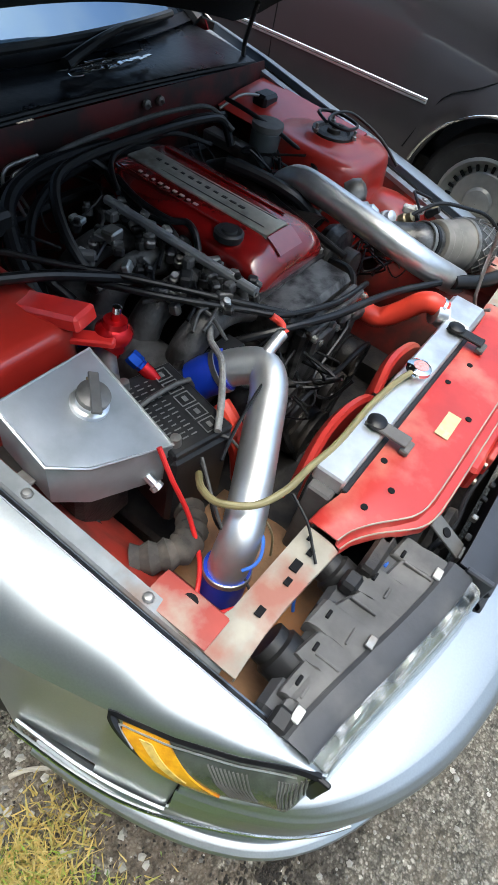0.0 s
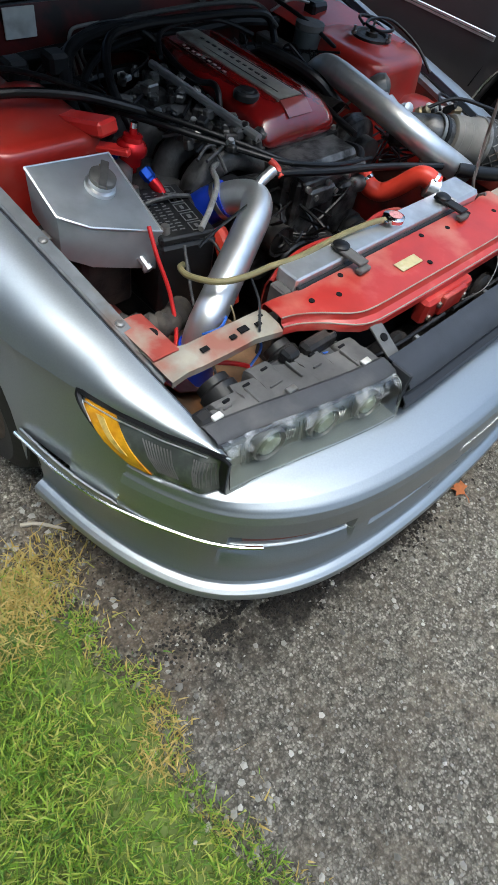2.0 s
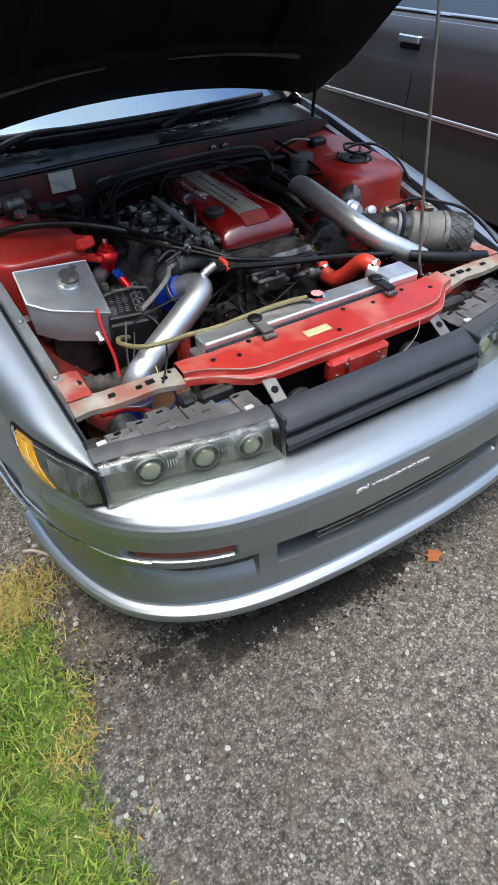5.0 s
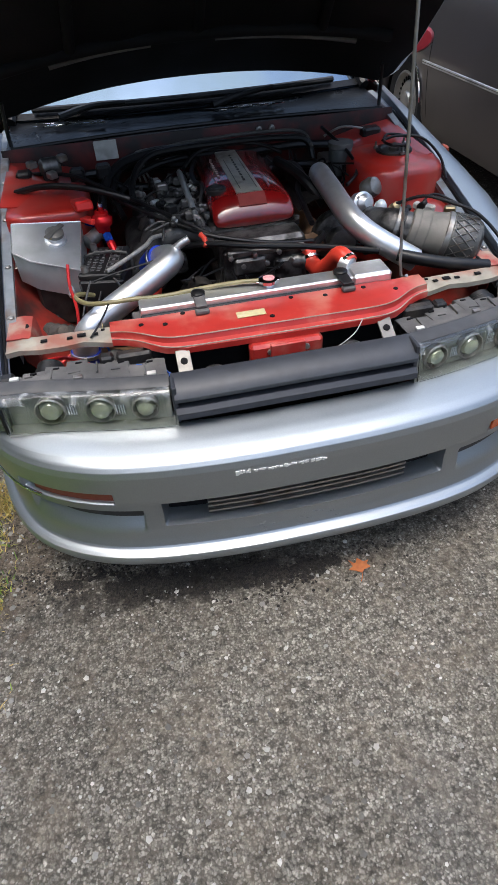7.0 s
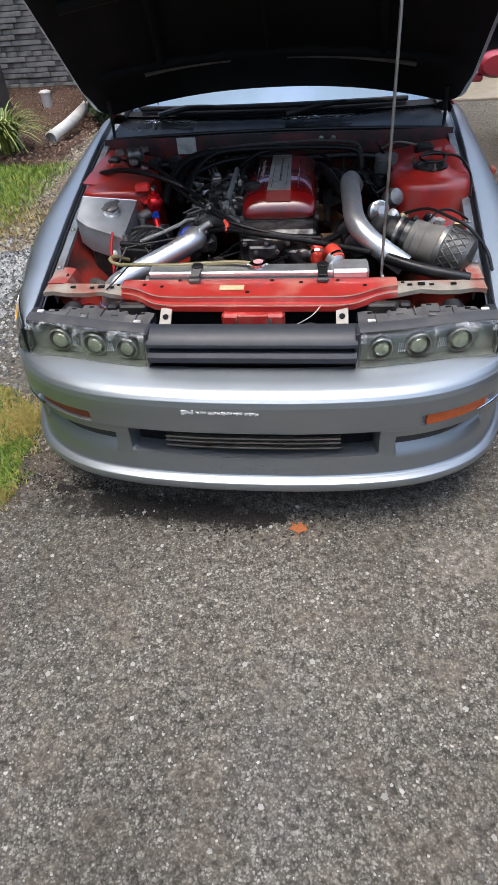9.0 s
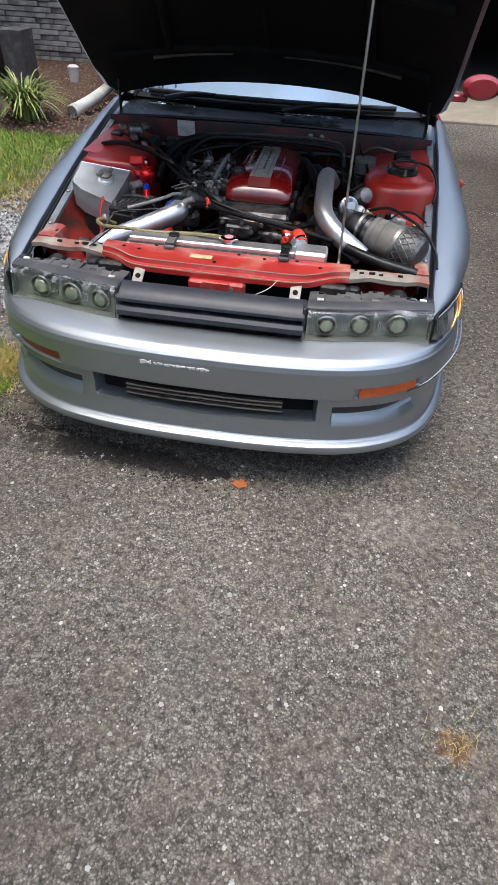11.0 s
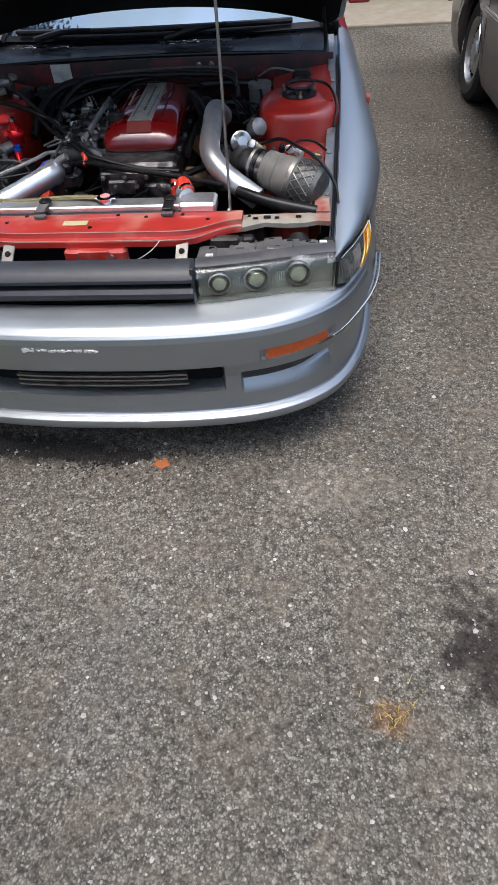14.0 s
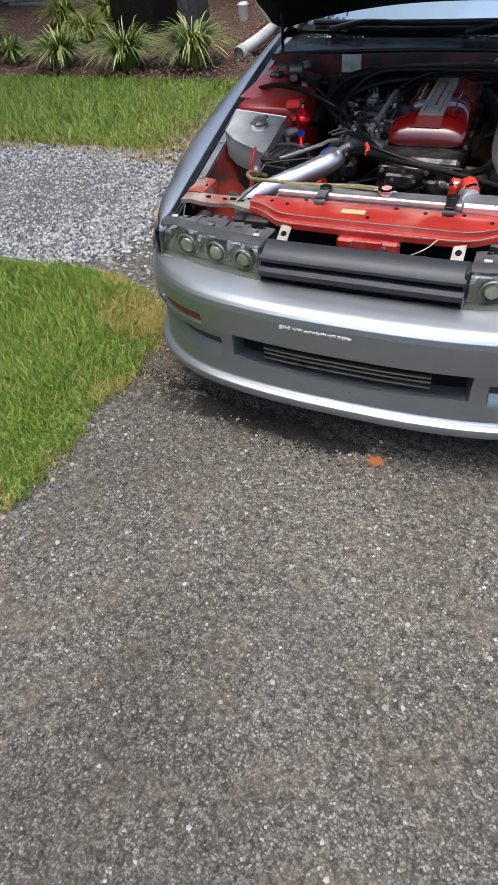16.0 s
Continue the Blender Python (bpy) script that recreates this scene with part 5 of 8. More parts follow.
    # wrap-round corner lamp
    def corner(a, t, out=0.0):
        """a runs from the headlight back along the side, t up the lamp."""
        y_end = 0.335 + 0.128 * t
        y = 0.205 + (y_end - 0.205) * a
        x = x_side(y) + (0.034 * (1 - t) + 0.010 * math.sin(math.pi * t)) * smooth_step(a, 0, 0.15) + out
        x = 0.708 + (x - 0.708) * smooth_step(a, -0.02, 0.10)
        return (s * x, y - 0.012 * (1 - t) * (1 - a), 0.545 + (0.073 + 0.006 * a) * t)

    cl_rows = [[corner(a, t) for a in np.linspace(0, 0.71, 24)] for t in np.linspace(0, 1, 9)]
    cl_ob = part("corner_light", Mesh().shell(cl_rows, 0.01 * s), smoke, car, "smoked corner light wrapping round the fender")
    part("amber_lens", Mesh().shell([[corner(a, t, 0.003) for a in np.linspace(0.70, 0.99 - 0.06 * smooth_step(t, 0.8, 1.0), 12)] for t in np.linspace(0.0, 1, 9)], 0.01 * s), amber, cl_ob, "amber indicator lens at the rear")
    part("clear_insert", Mesh().shell([[corner(0.79 + 0.07 * b + 0.02 * t, t, 0.0045) for b in np.linspace(0, 1, 5)] for t in np.linspace(0.30, 0.86, 8)], 0.002 * s), mat("pale_bulb_window", (0.72, 0.50, 0.14), 0.15, 0.2, 0.35, 70, coat=0.8) if s < 0 else bpy.data.materials["pale_bulb_window"], cl_ob, "pale bulb window in the amber lens")
    part("lamp_trim", Mesh().tube([corner(a, 0.93, 0.003) for a in np.linspace(0.1, 0.97, 14)] + [corner(0.985, 0.80, 0.003), corner(0.99, 0.65, 0.003)], 0.0015, 6, 2), alu, cl_ob, "thin bright lamp edge")
    part("lamp_gasket", Mesh().tube([corner(a, 1.03, 0.0) for a in np.linspace(0, 0.99, 14)] + [corner(1.012, 0.88, 0.001), corner(1.01, 0.70, 0.001), corner(1.005, 0.5, 0.001)], [0.0065] * 14 + [0.006, 0.004, 0.0015], 6, 2), rubber, cl_ob, "black rubber gasket")
    part("lamp_gap", Mesh().box((s * 0.7105, 0.2, 0.583), (0.008, 0.02, 0.085), None, 0.002), rubber, cl_ob, "black gap strip")
    ribs = Mesh()
    for k in range(18):
        a = 0.06 + 0.017 * k if k < 8 else 0.34 + 0.022 * (k - 8)
        ribs.tube([corner(a, 0.18, 0.001), corner(a, 0.5, 0.001), corner(a, 0.80, 0.001)], 0.0014, 5, 1)
    part("lens_ribs", ribs, grey_plastic, cl_ob, "fine vertical lens ribs")

grille = part("front_grille", Mesh().shell([[(x, face_y(x, 0.6) + dy, z) for x in np.linspace(-0.303, 0.303, 24)] for z, dy in ((0.643, 0.060), (0.643, 0.048), (0.640, 0.032), (0.634, 0.014), (0.626, 0.001), (0.617, -0.007), (0.610, -0.006), (0.607, 0.03))], 0.004), mat("satin_black_grille", (0.030, 0.033, 0.041), 0.42, 0.0, 0.2, 25, 0.05, 200), car, "satin black slatted front grille")
part("grille_slat", Mesh().shell([[(x, face_y(x, 0.56) + dy, z) for x in np.linspace(-0.303, 0.303, 24)] for z, dy in ((0.588, 0.03), (0.586, 0.002), (0.578, -0.006), (0.566, -0.008), (0.560, 0.0), (0.558, 0.03))], 0.004), grille.data.materials[0], grille)
part("grille_backing", Mesh().box((0, 0.175, 0.59), (0.60, 0.01, 0.11)), liner, grille, "dark grille backing")
for x in (-0.302, 0.302):
    part("grille_end", Mesh().box((x, face_y(x, 0.6) + 0.022, 0.596), (0.012, 0.05, 0.105), None, 0.004), grille.data.materials[0], grille)

# ---- engine bay panels ----
# upper radiator support: red in the middle, bare at the ends
sup_rows = []
fr = [(-0.43, 0.352), (-0.40, 0.342), (-0.365, 0.318), (-0.33, 0.285), (-0.30, 0.262), (-0.25, 0.250), (-0.1, 0.247), (0.1, 0.245), (0.25, 0.245), (0.30, 0.258), (0.33, 0.28), (0.365, 0.312), (0.40, 0.335), (0.43, 0.345)]
bk = lambda x: 0.400 + 0.018 * smooth_step(abs(x), 0.32, 0.42)
SUP = [(0.00, -0.018), (0.0, -0.002), (0.03, 0.0), (0.12, 0.003), (0.16, 0.016), (0.5, 0.018), (0.9, 0.018), (1.0, 0.012), (1.0, -0.02)]
support = part("radiator_support", Mesh().shell([[(x, y + (bk(x) - y) * t, 0.668 + dz - 0.010 * smooth_step(abs(x), 0.30, 0.43)) for x, y in fr] for t, dz in SUP], 0.003), red_bar, car, "red painted upper radiator support with worn edges", 50)
for s in (-1, 1):
    end = [(0.43, 0.352, 0.418), (0.5, 0.358, 0.420), (0.56, 0.364, 0.422), (0.62, 0.366, 0.424), (0.66, 0.364, 0.435), (0.695, 0.362, 0.46)]
    rows = [[(s * x, y0 + (y1 - y0) * t, 0.658 + dz + 0.006 * math.sin(x * 40) * (t < 0.2)) for x, y0, y1 in end] for t, dz in ((0.0, -0.016), (0.0, -0.002), (0.2, 0.0), (0.8, 0.004), (1.0, 0.0), (1.0, -0.03))]
    part("support_end", Mesh().shell(rows, 0.003 * s), primer, support, "bare beige end of the radiator support", 50)
    for x, y, r in ((0.47, 0.385, 0.006), (0.505, 0.39, 0.009), (0.535, 0.385, 0.006), (0.60, 0.39, 0.007), (0.45, 0.40, 0.004)):
        part("punched_hole", Mesh().box((s * x, y, 0.6635), (2.4 * r, 1.6 * r, 0.003), Matrix.Translation((0, 0, 0)), 0.001), liner, support, "dark punched hole")
    # corner gusset in red running back to the apron
    part("corner_gusset", Mesh().shell([[(s * x, y, z) for x, z in ((0.695, 0.663), (0.655, 0.663), (0.638, 0.659), (0.632, 0.645), (0.630, 0.59))] for y in (0.415, 0.46, 0.53)], 0.003 * s), worn_pink, support, "faded red corner gusset worn to primer", 50)
    part("gusset_hole", Mesh().lathe([(0.013, 0), (0.013, 0.003)], (s * 0.655, 0.475, 0.662), seg=14), liner, support, "dark round hole")
for x, y in ((-0.35, 0.36), (-0.29, 0.34), (-0.24, 0.38), (0.05, 0.375), (0.14, 0.36), (0.25, 0.37), (0.33, 0.34), (-0.02, 0.30)):
    part("punched_hole", Mesh().lathe([(0.0065, 0), (0.0065, 0.002)], (x, y, 0.6855 - 0.010 * smooth_step(abs(x), 0.30, 0.43)), seg=10), liner, support, "dark punched hole")
part("spec_label", Mesh().box((-0.07, 0.325, 0.688), (0.075, 0.028, 0.002), None, 0.0008), yellow_label, support, "yellowed spec sticker")
# paint worn through along the pressed edges
for t, dz in ((0.02, 0.0), (0.16, 0.016)):
    part("worn_edge", Mesh().tube([(x, y + (bk(x) - y) * t, 0.6685 + dz - 0.010 * smooth_step(abs(x), 0.30, 0.43)) for x, y in fr], 0.0016, 5, 3), primer, support, "bare edge where paint is worn off")
# hood latch block below the support, in red
latch = part("hood_latch", Mesh().box((0, 0.245, 0.618), (0.19, 0.035, 0.062), None, 0.008), red_bar, car, "red hood latch block")
part("latch_plate", Mesh().box((0, 0.223, 0.628), (0.09, 0.012, 0.05), None, 0.004), red_bar, latch)
for x in (-0.075, -0.045, 0.05, 0.075):
    part("latch_bolt", Mesh().lathe([(0.008, 0), (0.008, 0.006), (0.001, 0.008)], (x, 0.2275, 0.606 if abs(x) > 0.06 else 0.63), (0, -1, 0), 8), steel, latch, "dull bolt head")
for s in (-1, 1):
    br = part("grille_bracket", Mesh().box((s * 0.262, 0.222, 0.640), (0.036, 0.075, 0.005), Matrix.Translation((0, 0.222, 0.64)) @ Matrix.Rotation(radians(28), 4, "X") @ Matrix.Translation((0, -0.222, -0.64)), 0.002), dull_cap, car, "bare steel grille bracket")
    part("bracket_hole", Mesh().lathe([(0.009, 0), (0.009, 0.003)], (s * 0.262, 0.226, 0.6445), (0, -0.45, 0.9), 12), liner, br, "dark bolt hole")
    part("bracket_leg", Mesh().box((s * 0.262, 0.185, 0.60), (0.03, 0.006, 0.05), None, 0.002), dull_cap, br)
# lower parts seen between support and grille
part("front_crash_bar", Mesh().box((0, 0.262, 0.50), (1.0, 0.04, 0.09), None, 0.012), grime, car, "dark crash bar")
part("condenser_panel", Mesh().box((0, 0.30, 0.50), (0.72, 0.02, 0.30), None, 0.006), liner, car, "dark condenser panel")
for s in (-1, 1):
    part("fan_shroud_tab", Mesh().box((s * 0.38, 0.30, 0.56), (0.09, 0.03, 0.18), None, 0.01), grime, car, "dark lower support upright")

# aprons, strut towers, firewall
for s in (-1, 1):
    ap = []
    for y in np.linspace(0.42, 1.36, 24):
        xe, ze = x_edge(y), z_edge(y)
        ap.append([(s * (xe - 0.045), y, ze - 0.03), (s * (xe - 0.05), y, ze - 0.075), (s * (xe - 0.09), y, ze - 0.13), (s * (0.56 if y > 0.7 else 0.57), y, 0.50), (s * 0.50, y, 0.36), (s * 0.46, y, 0.22)])
    apron = part("inner_apron", Mesh().shell(ap, 0.003 * s), grimy_apron, car, "grimy red inner fender apron", 50)
    tw = []
    cx, cy = (0.60 if s > 0 else -0.578), 1.03
    for z, r, q in ((0.50, 0.142, 7.0), (0.66, 0.136, 7.0), (0.772, 0.131, 7.0), (0.786, 0.129, 7.0), (0.793, 0.123, 7.0), (0.795, 0.105, 6.0), (0.7955, 0.08, 4.0), (0.7958, 0.001, 2.0)) if s < 0 else ((0.50, 0.172, 3.6), (0.66, 0.160, 3.6), (0.772, 0.148, 3.4), (0.787, 0.143, 3.2), (0.795, 0.134, 3.0), (0.799, 0.112, 2.8), (0.800, 0.082, 2.2), (0.808, 0.074, 2.0), (0.811, 0.045, 2.0), (0.811, 0.001, 2.0)):
        ring = []
        for k in range(36):
            a = 2 * math.pi * k / 36
            c, d = math.cos(a), math.sin(a)
            f = (abs(c) ** q + abs(d) ** q) ** (-1 / q)
            ring.append((cx + r * f * c * 0.98, cy + r * f * d * 1.08, z))
        tw.append(ring)
    tower = part("strut_tower", Mesh().ring(tw, True, False), red_paint, apron, "red strut tower", 45)
    part("strut_top_mount", Mesh().lathe([(0.062, 0), (0.062, 0.008), (0.046, 0.010), (0.04, 0.004), (0.02, 0.004), (0.018, 0.014), (0.009, 0.015), (0.009, 0.024), (0.001, 0.025)], (cx, cy, 0.808), seg=20), grime, apron, "dark strut top plate") if s > 0 else None
    for k in range(3 if s > 0 else 0):
        a = 0.6 + 2.094 * k
        part("strut_bolt", Mesh().lathe([(0.008, 0), (0.008, 0.008), (0.004, 0.01), (0.004, 0.022), (0.001, 0.023)], (cx + 0.062 * math.cos(a), cy + 0.062 * math.sin(a), 0.814), seg=8), steel, apron, "steel strut bolt")
    # shelf between tower and fender, behind the tower
    part("apron_shelf", Mesh().shell([[(s * x, y, z + 0.05 * (y - 1.0)) for x, z in ((0.72, 0.80), (0.68, 0.795), (0.60, 0.785), (0.50, 0.76))] for y in np.linspace(0.98, 1.36, 6)], 0.003 * s), red_paint, apron, "red shelf beside the firewall", 50)
# small red bulge ahead of the tower on the filter's side
part("apron_bulge", Mesh().lathe([(0.10, -0.12), (0.098, 0.0), (0.08, 0.02), (0.04, 0.03), (0.001, 0.032)], (0.66, 0.80, 0.675), (0.1, -0.1, 1), 20), red_paint, car, "worn red apron bulge")
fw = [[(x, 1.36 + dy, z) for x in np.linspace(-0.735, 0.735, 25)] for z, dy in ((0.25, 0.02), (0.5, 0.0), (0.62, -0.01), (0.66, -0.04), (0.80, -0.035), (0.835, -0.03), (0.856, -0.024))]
# red darkened to stand in for the raised hood's shade, with grime over it
firewall = part("firewall", Mesh().shell(fw, 0.004), mat("grimy_shaded_red", (0.105, 0.008, 0.007), 0.5, 0, 0.35, 12, 0.1, 80, dirt=(0.014, 0.007, 0.006), dirt_scale=7, dirt_at=0.47), car, "red firewall", 50)
part("firewall_label", Mesh().box((-0.372, 1.317, 0.826), (0.082, 0.004, 0.064), None, 0.001), white_label, firewall, "pale data sticker")
for x in (0.20, 0.25):
    part("firewall_stud", Mesh().lathe([(0.012, 0), (0.012, 0.008), (0.005, 0.01), (0.001, 0.02)], (x, 1.322, 0.835), (0, -1, 0), 8), steel, firewall, "bright stud")
for z, y in ((0.765, 1.295), (0.70, 1.28)):
    part("wiring_loom", Mesh().tube([(-0.55 + 0.15 * k, y + random.uniform(-0.015, 0.015), z + random.uniform(-0.012, 0.012)) for k in range(8)], 0.014, 8, 4), rubber, firewall, "black taped wiring loom")
firewall.location.y += 0.042
# floor of the bay: frame rails and dirty tray on the battery side
for s in (-1, 1):
    part("frame_rail", Mesh().box((s * 0.43, 0.8, 0.30), (0.09, 1.1, 0.12), None, 0.01), grime, car, "dark frame rail")
tray = [[(x, y, 0.47 + 0.012 * noise.noise((x * 20, y * 20, 1)) + 0.05 * smooth_step(-0.58 - x, 0, 0.08)) for x in np.linspace(-0.66, -0.34, 16)] for y in np.linspace(0.30, 0.62, 16)]
part("front_tray", Mesh().shell(tray, 0.004), dirt_brown, car, "rusty brown dirty tray", 50)
part("bay_floor", Mesh().box((0, 0.85, 0.2), (1.1, 1.0, 0.02)), grime, car, "dark oily floor of the bay")

# odds and ends behind the grille
part("horn", Mesh().lathe([(0.001, 0), (0.035, 0.002), (0.042, 0.008), (0.042, 0.02), (0.03, 0.028), (0.012, 0.03), (0.001, 0.031)], (0.17, 0.235, 0.575), (0, -1, 0.3), 20), grime, car, "dark round horn")
part("horn", Mesh().lathe([(0.001, 0), (0.035, 0.002), (0.042, 0.008), (0.042, 0.02), (0.03, 0.028), (0.012, 0.03), (0.001, 0.031)], (-0.19, 0.235, 0.57), (0, -1, 0.3), 20), grime, car, "dark round horn")
part("latch_cable", Mesh().tube([(0.05, 0.215, 0.61), (0.11, 0.20, 0.625), (0.17, 0.215, 0.65), (0.20, 0.24, 0.672)], 0.0014, 6, 4), steel, car, "thin bare latch cable")
part("condenser_line", Mesh().tube([(-0.27, 0.23, 0.585), (-0.20, 0.215, 0.60), (-0.10, 0.22, 0.59), (-0.02, 0.215, 0.60)], 0.006, 8, 4), black, car, "black condenser line")
part("condenser_line", Mesh().tube([(0.27, 0.23, 0.58), (0.22, 0.21, 0.605), (0.12, 0.22, 0.585), (0.02, 0.215, 0.595)], 0.005, 8, 4), black, car, "black condenser line")
for k in range(9):
    x = -0.22 + 0.055 * k + random.uniform(-0.012, 0.012)
    part("grille_clip", Mesh().box((x, 0.19 + random.uniform(-0.006, 0.01), 0.618 + random.uniform(-0.012, 0.012)), (random.uniform(0.008, 0.02), 0.012, random.uniform(0.006, 0.014)), None, 0.002), random.choice((steel, cast, black)), car, "small dull grille clip")


# ---- engine ----
engine = thing("engine", (0.05, 0.9, 0.22), "inline four-cylinder engine with a red valve cover", "engine")
part("engine_block", Mesh().box((0.05, 0.93, 0.45), (0.30, 0.52, 0.34), None, 0.02), grime, engine, "oily dark engine block")
part("cylinder_head", Mesh().box((0.05, 0.94, 0.665), (0.27, 0.50, 0.10), None, 0.012), cast, engine, "dirty cast cylinder head")
# valve cover: rounded, with a flat nose at the front
vc = []
for y, x0, x1, zt, zb in ((0.738, -0.055, 0.155, 0.735, 0.722), (0.742, -0.072, 0.170, 0.749, 0.715), (0.752, -0.079, 0.178, 0.763, 0.712), (0.768, -0.081, 0.180, 0.777, 0.712), (0.785, -0.081, 0.180, 0.788, 0.712), (0.81, -0.081, 0.180, 0.795, 0.712), (0.86, -0.081, 0.180, 0.797, 0.712), (1.19, -0.080, 0.180, 0.803, 0.720), (1.205, -0.075, 0.175, 0.797, 0.720), (1.21, -0.07, 0.17, 0.78, 0.722)):
    ring, n = [], 30
    for k in range(n):
        a = 2 * math.pi * k / n
        c, d = math.cos(a), math.sin(a)
        q = 3.6
        f = (abs(c) ** q + abs(d) ** q) ** (-1 / q)
        hw = 0.5 * (x1 - x0) * (1 - 0.10 * (d > 0.2) * smooth_step(d, 0.2, 1))
        ring.append((0.5 * (x0 + x1) + hw * f * c, y, 0.5 * (zt + zb) + 0.5 * (zt - zb) * min(1, max(-1, f * d))))
    vc.append(ring)
cover = part("valve_cover", Mesh().ring(vc), rocker_red, engine, "glossy red wrinkle-finish valve cover", 50)
part("cover_flange", Mesh().prism([(-0.09, 0.735), (0.190, 0.735), (0.190, 1.212), (-0.09, 1.212)], 0.702, 0.715), cast, cover, "cast flange with bolts")
for k in range(4):
    for x in (-0.084, 0.186):
        part("cover_bolt", Mesh().lathe([(0.008, 0), (0.008, 0.012), (0.001, 0.014)], (x, 0.75 + 0.14 * k, 0.713), seg=8), steel, cover, "small bolt head")
# plate along the top, with raised lettering too worn to read
top_z = lambda y: 0.7965 + 0.0065 * (y - 0.80) / 0.4
part("coil_plate", Mesh().shell([[(x, y, top_z(y) + dz) for x, dz in ((0.005, -0.004), (0.007, 0.002), (0.010, 0.0035), (0.085 - 0.02 * (y - 0.8), 0.0035), (0.089 - 0.02 * (y - 0.8), 0.002), (0.091 - 0.02 * (y - 0.8), -0.004))] for y in np.linspace(0.80, 1.195, 8)], 0.003), plate_grey, cover, "worn grey plate with raised lettering")
part("coil_plate_nose", Mesh().shell([[(x, y, z) for x in (0.006, 0.03, 0.065, 0.092)] for y, z in ((0.757, 0.7735), (0.768, 0.7815), (0.782, 0.7905), (0.797, 0.7975))], 0.003), mat("polished_red_panel", (0.24, 0.05, 0.045), 0.16, 0.0, 0.1, 30, coat=1.0), cover, "polished worn front panel")
lt = Mesh()
for k in range(11):
    y = 0.90 + 0.024 * k
    lt.box((0.05, y, top_z(y) + 0.0045), (random.uniform(0.005, 0.009), random.uniform(0.009, 0.018), 0.002), None, 0.0006)
for k in range(2):
    lt.box((0.022 + 0.052 * k, 1.0, top_z(1.0) + 0.0045), (0.002, 0.36, 0.0015), None, 0.0005)
part("plate_lettering", lt, grime, cover, "row of dark raised bars")
lt = Mesh()
for k in range(9):
    y = 0.97 + 0.020 * k
    lt.box((-0.022 + random.uniform(-0.002, 0.002), y, top_z(y) + 0.0005), (0.008, random.uniform(0.007, 0.013), 0.002), None, 0.0006)
part("side_lettering", lt, mat("pale_worn_letters", (0.33, 0.29, 0.26), 0.5), cover, "row of pale raised bars")
part("cover_groove", Mesh().tube([(-0.038, 0.83, top_z(0.83)), (-0.038, 1.0, top_z(1.0)), (-0.038, 1.18, top_z(1.18))], 0.0025, 6, 3), rocker_red, cover, "raised red rib")
part("cover_groove", Mesh().tube([(0.118, 0.83, top_z(0.83)), (0.118, 1.0, top_z(1.0)), (0.116, 1.18, top_z(1.18))], 0.0025, 6, 3), rocker_red, cover, "raised red rib")
part("oil_cap", Mesh().lathe([(0.032, -0.01), (0.032, 0.003), (0.027, 0.007), (0.018, 0.006), (0.016, 0.010), (0.001, 0.010)], (-0.048, 0.858, 0.797), seg=22), black, cover, "black oil filler cap")
part("breather_hose", Mesh().tube([(-0.06, 1.20, 0.79), (-0.085, 1.15, 0.785), (-0.095, 1.05, 0.765), (-0.092, 0.99, 0.768), (-0.095, 0.95, 0.75), (-0.105, 0.93, 0.73)], 0.007, 8, 4), rubber, cover, "black breather hose")
cover.location.y += 0.042
cover.location.z += 0.004
# front cover, pulleys
fc = Mesh()
fc.box((0.05, 0.672, 0.60), (0.26, 0.03, 0.20), None, 0.012)
fc.box((0.0, 0.655, 0.655), (0.10, 0.03, 0.05), None, 0.01)
fc.box((0.12, 0.655, 0.62), (0.09, 0.03, 0.09), None, 0.01)
fc.box((0.05, 0.665, 0.694), (0.24, 0.035, 0.02), None, 0.006)
part("front_cover", fc, cast, engine, "dirty cast front cover")
for k in range(7):
    part("cover_bolt", Mesh().lathe([(0.008, 0), (0.008, 0.01), (0.001, 0.012)], (-0.06 + 0.037 * k, 0.647, 0.69 - 0.03 * (k % 2)), (0, -1, 0), 8), steel, engine, "small bolt head")
for x, z, r, y in ((0.03, 0.34, 0.075, 0.60), (-0.10, 0.52, 0.055, 0.61), (0.19, 0.50, 0.045, 0.61), (0.04, 0.50, 0.05, 0.60), (-0.16, 0.60, 0.04, 0.62)):
    part("pulley", Mesh().lathe([(r * 0.3, 0.045), (r * 0.35, 0.05), (r * 0.8, 0.045), (r, 0.05), (r, 0.04), (r * 0.93, 0.03), (r, 0.02), (r, 0.0), (r * 0.3, 0.0)], (x, y + 0.04, z), (0, -1, 0), 26), grime, engine, "dark grooved pulley")
part("drive_belt", Mesh().tube([(0.105, 0.605, 0.34), (0.235, 0.605, 0.50), (0.19, 0.605, 0.545), (0.04, 0.605, 0.55), (-0.10, 0.605, 0.575), (-0.155, 0.605, 0.52), (-0.045, 0.605, 0.34), (0.03, 0.605, 0.265), (0.105, 0.605, 0.34)], 0.007, 6, 4), rubber, engine, "black drive belt")
part("alternator", Mesh().lathe([(0.03, 0), (0.062, 0.01), (0.066, 0.03), (0.066, 0.10), (0.055, 0.12), (0.02, 0.125)], (-0.16, 0.64, 0.53), (0, 1, 0), 22), cast, engine, "dirty alternator")
part("power_steering_pump", Mesh().lathe([(0.03, 0), (0.05, 0.01), (0.05, 0.09), (0.02, 0.1)], (0.19, 0.64, 0.50), (0, 1, 0), 20), grime, engine, "grimy pump")
part("thermostat_housing", Mesh().tube([(0.10, 0.68, 0.64), (0.14, 0.66, 0.645), (0.19, 0.648, 0.645)], 0.024, 12, 4), cast, engine, "cast thermostat neck")
